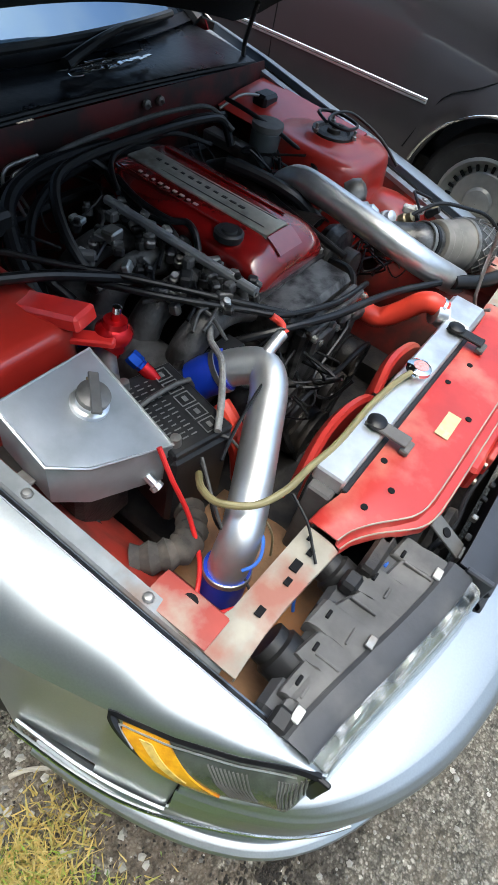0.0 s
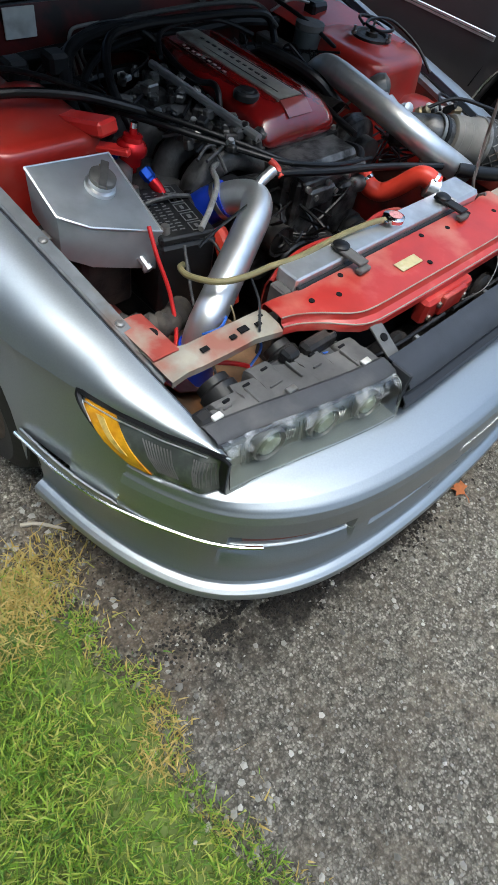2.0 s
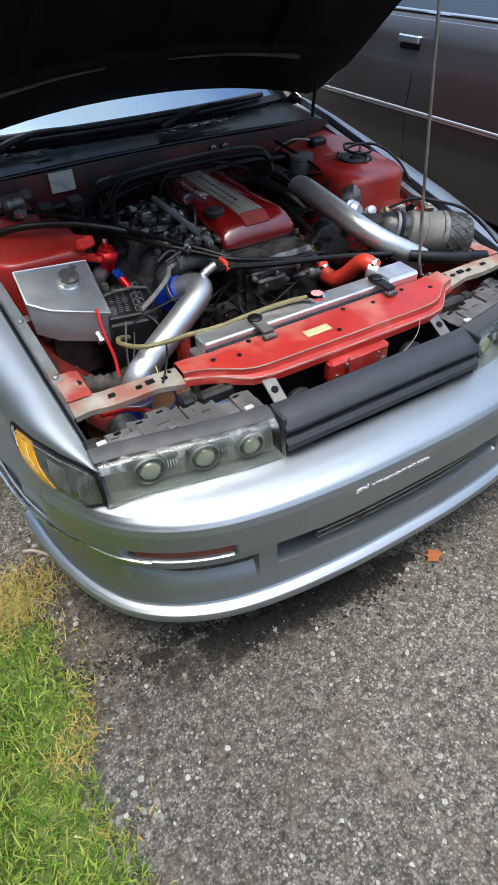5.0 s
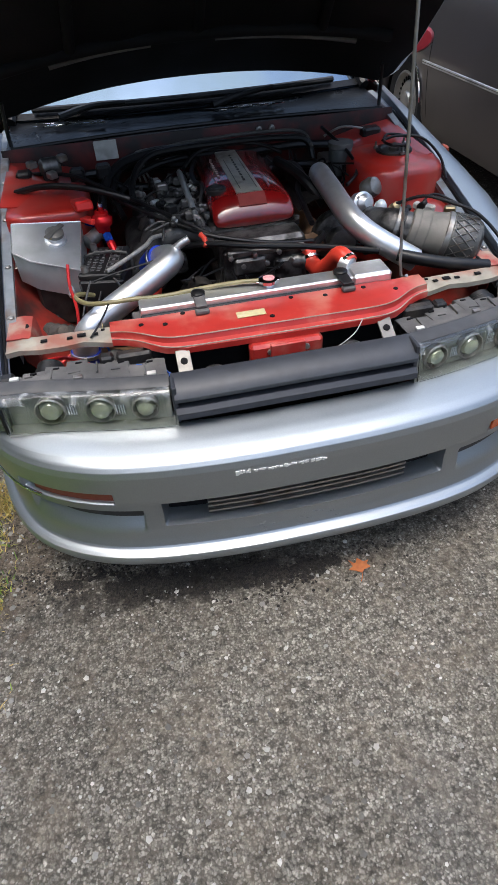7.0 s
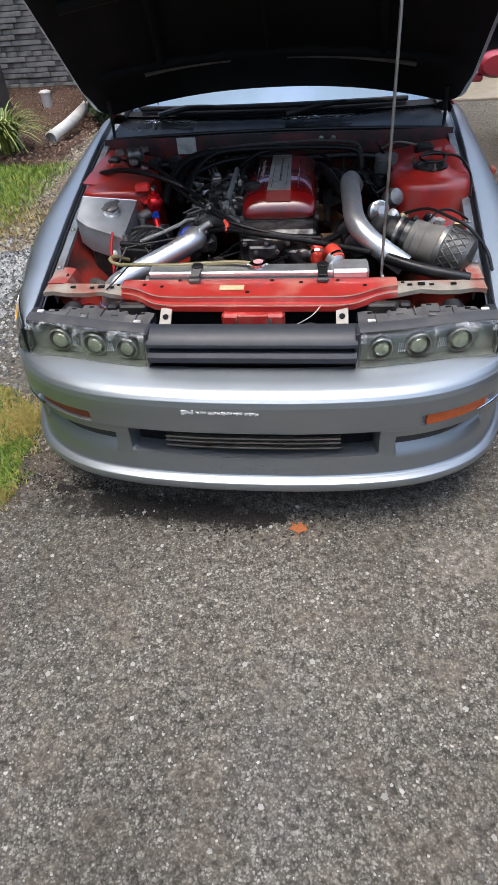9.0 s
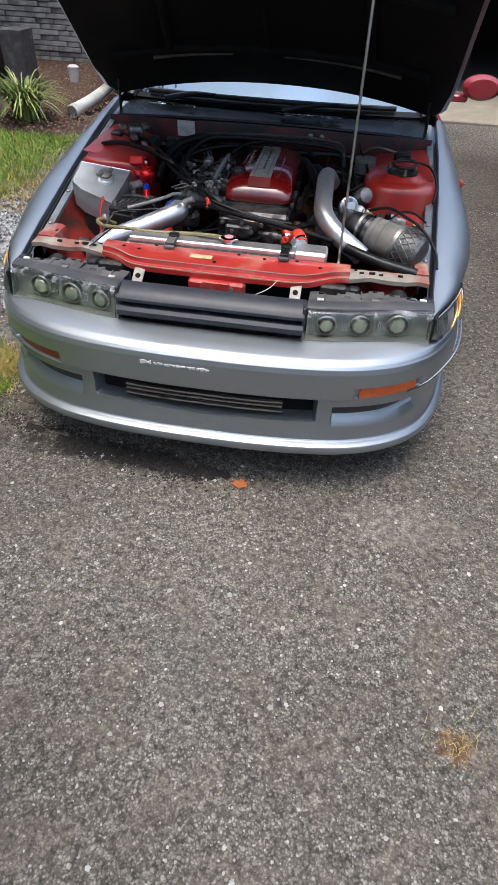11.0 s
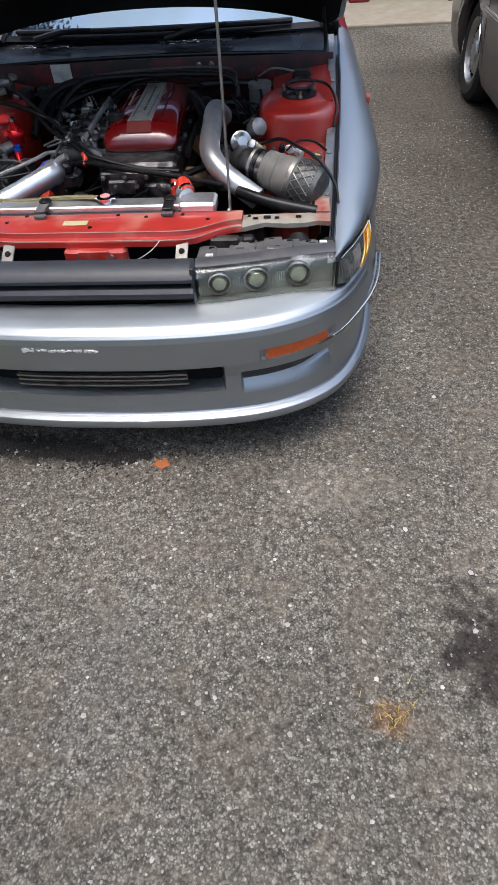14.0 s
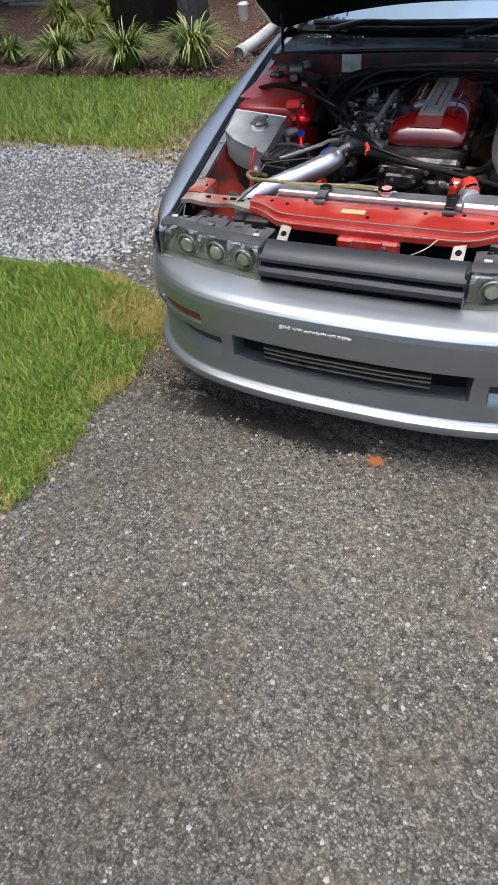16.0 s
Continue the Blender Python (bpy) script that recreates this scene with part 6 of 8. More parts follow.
# intake side: runners, plenum, rail
for k in range(4):
    y = 0.80 + 0.105 * k
    part("intake_runner", Mesh().tube([(-0.08, y, 0.685), (-0.14, y, 0.715), (-0.20, y + 0.005, 0.72), (-0.26, y + 0.01, 0.69), (-0.285, y + 0.012, 0.63)], [0.030, 0.030, 0.032, 0.034, 0.036], 14, 4), dusty_cast, engine, "dusty grey cast intake runner")
    part("injector", Mesh().lathe([(0.009, 0), (0.009, 0.03), (0.013, 0.032), (0.013, 0.055), (0.008, 0.06), (0.001, 0.062)], (-0.105, y, 0.708), (-0.4, 0, 1), 10), black if k % 2 else steel, engine, "fuel injector")
    part("injector_plug", Mesh().box((-0.150, y + 0.012, 0.765), (0.026, 0.02, 0.024), Matrix.Translation((0, 0, 0)), 0.004), grey_plastic, engine, "grey injector plug")
part("fuel_rail", Mesh().tube([(-0.135, 0.76, 0.775), (-0.135, 0.95, 0.778), (-0.135, 1.16, 0.782)], 0.010, 10, 3), alu_sheet, engine, "dull aluminium fuel rail")
part("plenum", Mesh().lathe([(0.02, 0), (0.055, 0.01), (0.062, 0.04), (0.062, 0.38), (0.05, 0.42), (0.02, 0.425)], (-0.30, 0.76, 0.60), (0, 1, 0), 22), dusty_cast, engine, "dusty grey cast plenum")
tb = part("throttle_body", Mesh().lathe([(0.042, 0), (0.046, 0.004), (0.046, 0.012), (0.040, 0.016), (0.040, 0.06), (0.05, 0.062), (0.05, 0.075), (0.03, 0.078)], (-0.275, 0.73, 0.635), (0, 1, 0), 22), cast, engine, "cast throttle body")
part("throttle_motor", Mesh().box((-0.225, 0.745, 0.69), (0.06, 0.05, 0.035), None, 0.008), black, tb, "black sensor box")
part("idle_valve", Mesh().box((-0.215, 0.76, 0.645), (0.07, 0.07, 0.06), None, 0.015), cast, tb, "cast idle valve")
for k in range(18):
    y = 0.78 + 0.40 * random.random()
    x = random.uniform(-0.30, -0.10)
    part("sensor_plug", Mesh().box((x, y, 0.742 + random.uniform(-0.01, 0.03)), (random.uniform(0.018, 0.04), random.uniform(0.018, 0.035), random.uniform(0.015, 0.03)), Matrix.Translation((x, y, 0.74)) @ Matrix.Rotation(random.uniform(0, 3), 4, "Z") @ Matrix.Translation((-x, -y, -0.74)), 0.004), random.choice((cast, black, grey_plastic, steel, cast)), engine, "small sensor plug")
for k in range(64):
    y, x = 0.765 + 0.0066 * k, -0.118 + random.uniform(-0.022, 0.022) - (k % 2) * random.uniform(0.02, 0.15)
    m4 = Matrix.Translation((x, y, 0.765 + random.uniform(-0.014, 0.012) - 0.10 * max(0, -0.14 - x))) @ Matrix.Rotation(random.uniform(0, 3), 4, "Z") @ Matrix.Rotation(random.uniform(-0.5, 0.5), 4, "X")
    if k % 3:
        lump = Mesh().box((0, 0, 0), (random.uniform(0.014, 0.032), random.uniform(0.012, 0.026), random.uniform(0.012, 0.024)), m4, 0.004)
    else:
        lump = Mesh().lathe([(0.006, -0.014), (0.011, -0.012), (0.011, 0.004), (0.007, 0.006), (0.007, 0.014), (0.001, 0.015)], m4.translation, (random.uniform(-0.6, 0.2), random.uniform(-0.3, 0.3), 1), 10)
    part("rail_fitting", lump, random.choice((cast, alu_sheet, steel, dusty_cast, pale_hose, cast, black)), engine, "dusty fitting along the fuel rail")
for k in range(7):
    y0, x0 = random.uniform(0.76, 1.1), random.uniform(-0.3, -0.16)
    pts = [(x0 + 0.04 * q + random.uniform(-0.015, 0.015), y0 + 0.03 * q + random.uniform(-0.02, 0.02), 0.748 + 0.012 * math.sin(1.2 * q)) for q in range(4)]
    part("vacuum_hose", Mesh().tube(pts, random.uniform(0.003, 0.005), 6, 4), random.choice((rubber, rubber, wire_grey)), engine, "thin vacuum hose")
# turbo side
part("exhaust_manifold", Mesh().tube([(0.19, 1.12, 0.62), (0.26, 1.05, 0.61), (0.28, 0.95, 0.61), (0.26, 0.82, 0.62), (0.2, 0.78, 0.63)], 0.035, 12, 4), dirt_brown, engine, "rusty exhaust manifold")
turbo = part("turbocharger", Mesh().lathe([(0.02, 0), (0.075, 0.01), (0.085, 0.03), (0.08, 0.06), (0.045, 0.075), (0.045, 0.11), (0.03, 0.115)], (0.33, 0.86, 0.635), (0, -1, 0), 26), cast, engine, "cast turbocharger housing")
part("heat_shield", Mesh().shell([[(0.21 + 0.12 * u, y, 0.72 + 0.03 * math.sin(math.pi * u) - 0.02 * v) for u in np.linspace(0, 1, 8)] for v, y in ((0, 0.85), (0.3, 0.95), (1, 1.1))], 0.003), grime, turbo, "dark heat shield")
part("turbo_elbow", Mesh().tube([(0.22, 1.16, 0.74), (0.255, 1.10, 0.76), (0.265, 1.0, 0.74), (0.30, 0.93, 0.72)], 0.032, 14, 5), rubber, turbo, "black ribbed turbo elbow")

# ---- loose equipment in the bay ----
# radiator
rad = thing("radiator", (0, 0.43, 0.28), "polished aluminium radiator behind the red support", "radiator")
part("radiator_core", Mesh().box((-0.02, 0.435, 0.47), (0.70, 0.045, 0.40), None, 0.004), grey_plastic, rad, "dark finned core")
part("top_tank", Mesh().box((-0.055, 0.435, 0.682), (0.585, 0.058, 0.036), None, 0.004), alu, rad, "polished top tank")
part("tank_lip", Mesh().box((-0.055, 0.402, 0.674), (0.585, 0.012, 0.020), None, 0.003), black, rad, "black seal strip")
part("end_tank", Mesh().box((0.29, 0.445, 0.683), (0.115, 0.085, 0.042), None, 0.008), alu, rad, "polished end tank")
part("tank_neck", Mesh().lathe([(0.027, 0), (0.027, 0.028), (0.022, 0.03)], (0.25, 0.474, 0.694), (-0.55, 0.75, 0.15), 18), alu, rad, "round hose neck")
capt = part("radiator_cap", Mesh().lathe([(0.017, 0), (0.017, 0.008), (0.026, 0.010), (0.026, 0.018), (0.018, 0.021), (0.001, 0.022)], (0.002, 0.435, 0.70), seg=20), chrome, rad, "chrome filler cap with a red and white sticker")
part("cap_sticker", Mesh().lathe([(0.016, 0), (0.012, 0.002), (0.001, 0.0022)], (0.004, 0.433, 0.722), seg=16), mat("pink_white_sticker", (0.65, 0.3, 0.3), 0.5, 0, 0.4, 200), capt, "pink and white sticker")
part("cap_ear", Mesh().box((0.002, 0.435, 0.713), (0.066, 0.012, 0.004), None, 0.0015), chrome, capt)
for x in (-0.19, 0.205):
    b = part("radiator_bracket", Mesh().box((x, 0.405, 0.706), (0.03, 0.085, 0.007), None, 0.003), grey_plastic if x < 0 else black, rad, "dark radiator bracket")
    part("bracket_bush", Mesh().lathe([(0.019, 0), (0.019, 0.008), (0.012, 0.012), (0.001, 0.012)], (x, 0.43, 0.705), seg=16), rubber, b, "rubber bush")
    part("bracket_foot", Mesh().box((x, 0.362, 0.694), (0.036, 0.018, 0.012), None, 0.003), grey_plastic, b)
for x0, x1 in ((-0.335, -0.06), (-0.05, 0.17)):
    rows = [[(x0 + (x1 - x0) * u, 0.470 + d + 0.018 * math.sin(math.pi * u), z - 0.03 * (2 * u - 1) ** 4) for u in np.linspace(0, 1, 12)] for d, z in ((0.0, 0.60), (0.0, 0.668), (0.006, 0.676), (0.016, 0.674), (0.026, 0.655), (0.030, 0.58))]
    part("fan_shroud", Mesh().shell(rows, 0.004), red_bar, rad, "red electric fan shroud")

# red silicone radiator hose
hose = solo("radiator_hose", Mesh().tube([(0.185, 0.665, 0.665), (0.190, 0.635, 0.640), (0.205, 0.600, 0.635), (0.220, 0.565, 0.665), (0.230, 0.535, 0.702), (0.238, 0.512, 0.714), (0.252, 0.482, 0.702)], 0.0245, 16, 5), silicone_red, "red silicone radiator hose", "hose")
for p, q in (((0.187, 0.652, 0.654), (0.1, -0.75, -0.6)), ((0.247, 0.494, 0.7075), (0.35, -0.9, -0.3))):
    part("hose_clamp", Mesh().lathe([(0.025, 0), (0.0265, 0.001), (0.0265, 0.009), (0.025, 0.010)], p, q, 20, False), chrome, hose, "bright hose clamp")

# intercooler charge pipe
CP = [(-0.288, 0.754, 0.651), (-0.282, 0.742, 0.664), (-0.250, 0.700, 0.695), (-0.232, 0.660, 0.708), (-0.258, 0.624, 0.700), (-0.33, 0.582, 0.675), (-0.42, 0.532, 0.646), (-0.488, 0.497, 0.617), (-0.514, 0.490, 0.580), (-0.522, 0.489, 0.53), (-0.523, 0.489, 0.47)]
pipe = solo("charge_pipe", Mesh().tube(CP, 0.036, 24, 6), alu, "polished aluminium charge pipe with a side port", "pipe")
part("side_port", Mesh().tube([(-0.235, 0.665, 0.72), (-0.205, 0.665, 0.742), (-0.175, 0.665, 0.756)], 0.012, 12, 3), alu, pipe, "small aluminium side port")
part("blue_coupler", Mesh().tube([(-0.292, 0.761, 0.643), (-0.281, 0.741, 0.665), (-0.262, 0.715, 0.686)], 0.041, 22, 4), silicone_blue, pipe, "blue silicone coupler")
part("lower_coupler", Mesh().tube([(-0.520, 0.489, 0.552), (-0.523, 0.489, 0.51), (-0.523, 0.489, 0.465)], 0.042, 22, 4), silicone_blue, pipe, "blue lower coupler")
for p in ((-0.268, 0.723, 0.679), (-0.520, 0.489, 0.545)):
    part("pipe_clamp", Mesh().lathe([(0.0415, -0.006), (0.0435, -0.005), (0.0435, 0.005), (0.0415, 0.006)], p, (0.45, -0.6, 0.62) if p[0] > -0.4 else (0.15, 0.12, 0.95), 24, False), steel, pipe, "steel band clamp")

# turbo intake pipe
ip = solo("intake_pipe", Mesh().tube([(0.325, 1.0, 0.755), (0.308, 0.955, 0.790), (0.302, 0.90, 0.795), (0.304, 0.80, 0.782), (0.306, 0.70, 0.768), (0.318, 0.635, 0.752), (0.352, 0.585, 0.727), (0.40, 0.55, 0.700), (0.47, 0.518, 0.662)], 0.034, 24, 6), alu, "long bent aluminium pressure pipe", "pipe")
part("pipe_hose", Mesh().tube([(0.41, 0.515, 0.690), (0.47, 0.480, 0.682), (0.54, 0.455, 0.672), (0.60, 0.44, 0.665), (0.655, 0.43, 0.658)], 0.018, 14, 5), rubber, ip, "black rubber hose")

# cone filter
FA, FB = Vector((0.49, 0.625, 0.715)), Vector((0.70, 0.52, 0.665))
ax = (FB - FA).normalized()
filt = solo("air_filter", Mesh().lathe([(0.050, 0.0), (0.056, 0.004), (0.059, 0.02), (0.057, 0.024), (0.062, 0.05), (0.060, 0.054), (0.066, 0.09), (0.070, 0.10), (0.070, 0.12)], FA, ax, 30), mat("tan_dusty_plastic", (0.20, 0.187, 0.165), 0.6, 0.1, 0.25, 20, 0.15, 100, dirt=(0.10, 0.09, 0.075), dirt_scale=9), "tan air filter canister with a wire mesh end", "air filter")
part("filter_mesh", Mesh().lathe([(0.071, 0.12), (0.073, 0.15), (0.073, 0.185), (0.066, 0.202), (0.045, 0.213), (0.001, 0.217)], FA, ax, 30), mat("filter_wire", (0.12, 0.12, 0.115), 0.45, 0.6, 0.3, 60, 0.3, 300), filt, "dark wire mesh")
wm = Mesh()
q = Vector((0, 0, 1)).rotation_difference(ax).to_matrix()
for d in (1, -1):
    for k in range(18):
        a0 = 2 * math.pi * k / 18
        wm.tube([FA + q @ Vector((0.0755 * math.cos(a0 + d * 0.6 * t), 0.0755 * math.sin(a0 + d * 0.6 * t), 0.122 + 0.066 * t)) for t in (0, 0.33, 0.67, 1)], 0.0016, 4, 2)
part("mesh_wire", wm, steel, filt, "crossed steel wires")
part("filter_neck", Mesh().tube([FA + ax * 0.02, FA - ax * 0.04, (0.43, 0.68, 0.715), (0.41, 0.74, 0.70)], 0.045, 18, 4), cast, filt, "cast meter neck")
part("band_clamp", Mesh().lathe([(0.071, 0.100), (0.0735, 0.102), (0.0735, 0.116), (0.071, 0.118)], FA, ax, 30, False), steel, filt, "steel band clamp")
valve = solo("bypass_valve", Mesh().lathe([(0.02, -0.05), (0.024, -0.02), (0.034, -0.015), (0.036, 0.015), (0.028, 0.02), (0.03, 0.03), (0.016, 0.045)], (0.40, 0.80, 0.735), (0.25, -0.9, 0.35), 20), alu, "round aluminium bypass valve", "valve")
part("valve_mouth", Mesh().lathe([(0.024, 0.031), (0.024, 0.033)], (0.40, 0.80, 0.735), (0.25, -0.9, 0.35), 16), liner, valve, "dark valve mouth")
for k in range(3):
    a = 2.1 * k
    part("valve_bolt", Mesh().box((0.40 + 0.03 * math.cos(a), 0.785, 0.735 + 0.03 * math.sin(a)), (0.008, 0.02, 0.008), None, 0.002), steel, valve)
vv = solo("wastegate_actuator", Mesh().lathe([(0.012, -0.03), (0.03, -0.025), (0.034, 0.0), (0.028, 0.02), (0.01, 0.028)], (0.455, 0.855, 0.76), (0.5, -0.7, 0.5), 18), steel, "small steel wastegate actuator", "actuator")
part("actuator_rod", Mesh().tube([(0.455, 0.855, 0.76), (0.42, 0.90, 0.72), (0.38, 0.93, 0.66)], 0.005, 6, 3), steel, vv)

for q0, m0 in ((0.005, steel), (-0.03, rubber), (-0.045, steel)):
    part("neck_clamp", Mesh().lathe([(0.047, q0), (0.050, q0 + 0.001), (0.050, q0 + 0.011), (0.047, q0 + 0.012)], FA, ax, 24, False), m0, filt, "band clamp on the filter neck")
for p in ((0.60, 0.72, 0.725), (0.57, 0.735, 0.73), (0.66, 0.70, 0.72)):
    solo("wire_connector", Mesh().box(p, (0.035, 0.022, 0.02), Matrix.Translation(p) @ Matrix.Rotation(p[0] * 9, 4, "Z") @ Matrix.Translation([-c for c in p]), 0.004), white_label if p[0] < 0.62 else brass, "small pale wire connector on the apron", "connector", "wire connectors on the apron")
for x, y, z, r, m0 in ((0.445, 0.745, 0.742, 0.020, alu_sheet), (0.475, 0.705, 0.748, 0.017, brass), (0.425, 0.70, 0.735, 0.015, steel), (0.51, 0.70, 0.738, 0.013, cast), (0.545, 0.665, 0.762, 0.011, black)):
    solo("vacuum_fitting", Mesh().lathe([(r * 0.6, -0.022), (r, -0.018), (r, -0.002), (r * 0.75, 0.002), (r * 0.75, 0.016), (r * 0.35, 0.019), (0.001, 0.020)], (x, y, z), (0.3 * math.sin(40 * x), -0.7, 0.7), 14), m0, "small round fitting beside the filter neck", "fitting", "fittings beside the filter neck")
# aluminium surge tank on the battery side
tank_top = [(-0.672, 0.832, 0.800), (-0.478, 0.852, 0.775), (-0.492, 0.652, 0.714), (-0.628, 0.695, 0.742), (-0.676, 0.728, 0.760)]
cx, cy = sum(p[0] for p in tank_top) / 5, sum(p[1] for p in tank_top) / 5
low = [(cx + (x - cx) * 0.98, cy + (y - cy) * 0.98, z - 0.088) for x, y, z in tank_top]
mid = [(x, y, z - 0.002) for x, y, z in tank_top]
hi = [(cx + (x - cx) * 0.97, cy + (y - cy) * 0.97, z + 0.001) for x, y, z in tank_top]
tank = solo("surge_tank", Mesh().ring([low, mid, hi]), alu_sheet, "welded aluminium sheet tank with a filler cap", "tank")
part("weld_bead", Mesh().tube([*tank_top, tank_top[0]], 0.0028, 6, 1), alu, tank, "bright welded edge")
tn = Vector((0.11, -0.30, 0.95)).normalized()
tc0 = Vector((-0.553, 0.772, 0.7635))
part("filler_neck", Mesh().lathe([(0.031, -0.004), (0.030, 0.004), (0.024, 0.006), (0.024, 0.018), (0.02, 0.019)], tc0, tn, 22), alu, tank, "round filler neck")
fcap = part("filler_cap", Mesh().lathe([(0.024, 0.015), (0.026, 0.017), (0.026, 0.026), (0.017, 0.029), (0.008, 0.031), (0.001, 0.031)], tc0, tn, 22), dull_cap, tank, "dull grey filler cap with two ears")
part("cap_ear", Mesh().box((0, 0, 0.029), (0.074, 0.016, 0.006), Matrix.Translation(tc0) @ Vector((0, 0, 1)).rotation_difference(Vector(tn)).to_matrix().to_4x4() @ Matrix.Rotation(0.9, 4, "Z"), 0.002), dull_cap, fcap)
part("cap_ear", Mesh().box((0, 0, 0.024), (0.062, 0.014, 0.004), Matrix.Translation(tc0) @ Vector((0, 0, 1)).rotation_difference(tn).to_matrix().to_4x4() @ Matrix.Rotation(1.0, 4, "Z"), 0.0015), brass, fcap)
part("tank_bracket", Mesh().box((-0.70, 0.77, 0.70), (0.05, 0.03, 0.004), None, 0.0015), steel, tank, "steel mounting tab")
part("tank_foot", Mesh().box((-0.58, 0.76, 0.60), (0.12, 0.10, 0.17), None, 0.01), grime, tank, "dark bracket under the tank")
part("tank_fitting", Mesh().lathe([(0.008, 0), (0.008, 0.02), (0.012, 0.021), (0.012, 0.03), (0.006, 0.032)], (-0.535, 0.668, 0.66), (0.1, -0.8, -0.5), 8), alu, tank, "small fitting")

# battery
bt = thing("battery", (-0.40, 0.71, 0.50), "black car battery with a printed label", "battery")
bm4 = Matrix.Translation((-0.425, 0.715, 0.6)) @ Matrix.Rotation(radians(-12), 4, "Z")
part("battery_case", Mesh().box((0, 0, 0), (0.13, 0.19, 0.18), bm4, 0.008), black, bt, "black battery case")
part("battery_lid", Mesh().box((0, 0, 0.098), (0.124, 0.184, 0.018), bm4, 0.005), black, bt)
lb = Mesh()
for k in range(5):
    for sx in (-1, 1):
        lb.box((0.028 + sx * 0.014, -0.068 + 0.034 * k, 0.1085), (0.002, 0.028, 0.0015), bm4, 0.0004)
        lb.box((0.028, -0.068 + 0.034 * k + sx * 0.013, 0.1085), (0.028, 0.002, 0.0015), bm4, 0.0004)
    lb.box((0.028, -0.068 + 0.034 * k, 0.1085), (0.008, 0.012, 0.0015), bm4, 0.0004)
for k in range(14):
    for q in range(3):
        lb.box((-0.042 + 0.018 * q, -0.070 + 0.0105 * k, 0.1085), (random.uniform(0.006, 0.015), 0.0022, 0.0015), bm4, 0.0003)
part("battery_label", lb, mat("pale_print", (0.15, 0.15, 0.147), 0.5), bt, "pale printed boxes and bars")["kind"] = "stuff"
for y in (-0.07, 0.075):
    part("battery_terminal", Mesh().lathe([(0.011, 0), (0.009, 0.018), (0.001, 0.019)], bm4 @ Vector((-0.045, y, 0.105)), seg=14), steel, bt, "lead terminal")
part("battery_strap", Mesh().tube([bm4 @ Vector(p) for p in ((-0.07, 0.02, 0.05), (-0.06, 0.02, 0.112), (0.06, 0.03, 0.112), (0.07, 0.03, 0.03))], 0.005, 6, 3), wire_grey, bt, "thin hold-down rod")

# red fuel pressure regulator with blue fittings
reg = solo("fuel_regulator", Mesh().lathe([(0.016, -0.045), (0.016, -0.03), (0.024, -0.028), (0.024, -0.008), (0.031, -0.006), (0.033, 0.004), (0.031, 0.012), (0.022, 0.02), (0.02, 0.03), (0.008, 0.031), (0.008, 0.045), (0.001, 0.046)], (-0.415, 0.86, 0.765), (0.1, -0.05, 1), 24), anod_red, "red anodised fuel pressure regulator", "regulator")
part("regulator_screw", Mesh().lathe([(0.008, 0.044), (0.008, 0.056), (0.004, 0.058), (0.001, 0.058)], (-0.415, 0.86, 0.765), (0.1, -0.05, 1), 12), chrome, reg, "bright adjuster screw")
fitp = Vector((-0.412, 0.835, 0.742))
fw_ = Vector((0.25, -0.75, -0.55)).normalized()
part("hose_fitting", Mesh().lathe([(0.012, 0), (0.014, 0.004), (0.014, 0.022), (0.011, 0.025), (0.011, 0.03)], fitp + fw_ * 0.01, fw_, 6), anod_blue, reg, "blue anodised fitting")
part("hose_fitting", Mesh().lathe([(0.013, 0.03), (0.013, 0.046), (0.010, 0.062), (0.009, 0.075)], fitp + fw_ * 0.01, fw_, 14), anod_red, reg, "red anodised hose end")
part("hose_fitting", Mesh().lathe([(0.011, 0), (0.011, 0.03), (0.009, 0.032)], (-0.44, 0.875, 0.755), (-0.8, 0.5, 0.1), 6), anod_blue, reg, "blue anodised fitting")
rb = solo("strut_brace_bracket", Mesh().box((0, 0, 0), (0.055, 0.17, 0.03), Matrix.Translation((-0.475, 0.955, 0.79)) @ Matrix.Rotation(radians(12), 4, "Z") @ Matrix.Rotation(radians(-14), 4, "X"), 0.006), mat("bright_red_powdercoat", (0.72, 0.03, 0.025), 0.35, 0, 0.06, 30, coat=0.3), "bright red strut brace bracket bolted on the tower", "bracket")
part("bracket_arm", Mesh().box((0, 0, 0), (0.03, 0.09, 0.014), Matrix.Translation((-0.455, 0.875, 0.768)) @ Matrix.Rotation(radians(30), 4, "Z") @ Matrix.Rotation(radians(-8), 4, "X"), 0.004), rb.data.materials[0], rb)
for y in (0.90, 0.93):
    part("bracket_hole", Mesh().lathe([(0.008, 0), (0.008, 0.003)], (-0.47 + 0.3 * (y - 0.9), y, 0.797), (0.1, 0.2, 1), 12), liner, rb, "dark hole")
fp = solo("metal_filter", Mesh().lathe([(0.012, -0.035), (0.021, -0.03), (0.021, 0.03), (0.012, 0.035)], (-0.452, 0.842, 0.725), (0.6, 0.75, 0.1), 18), steel, "small steel fuel filter", "filter")

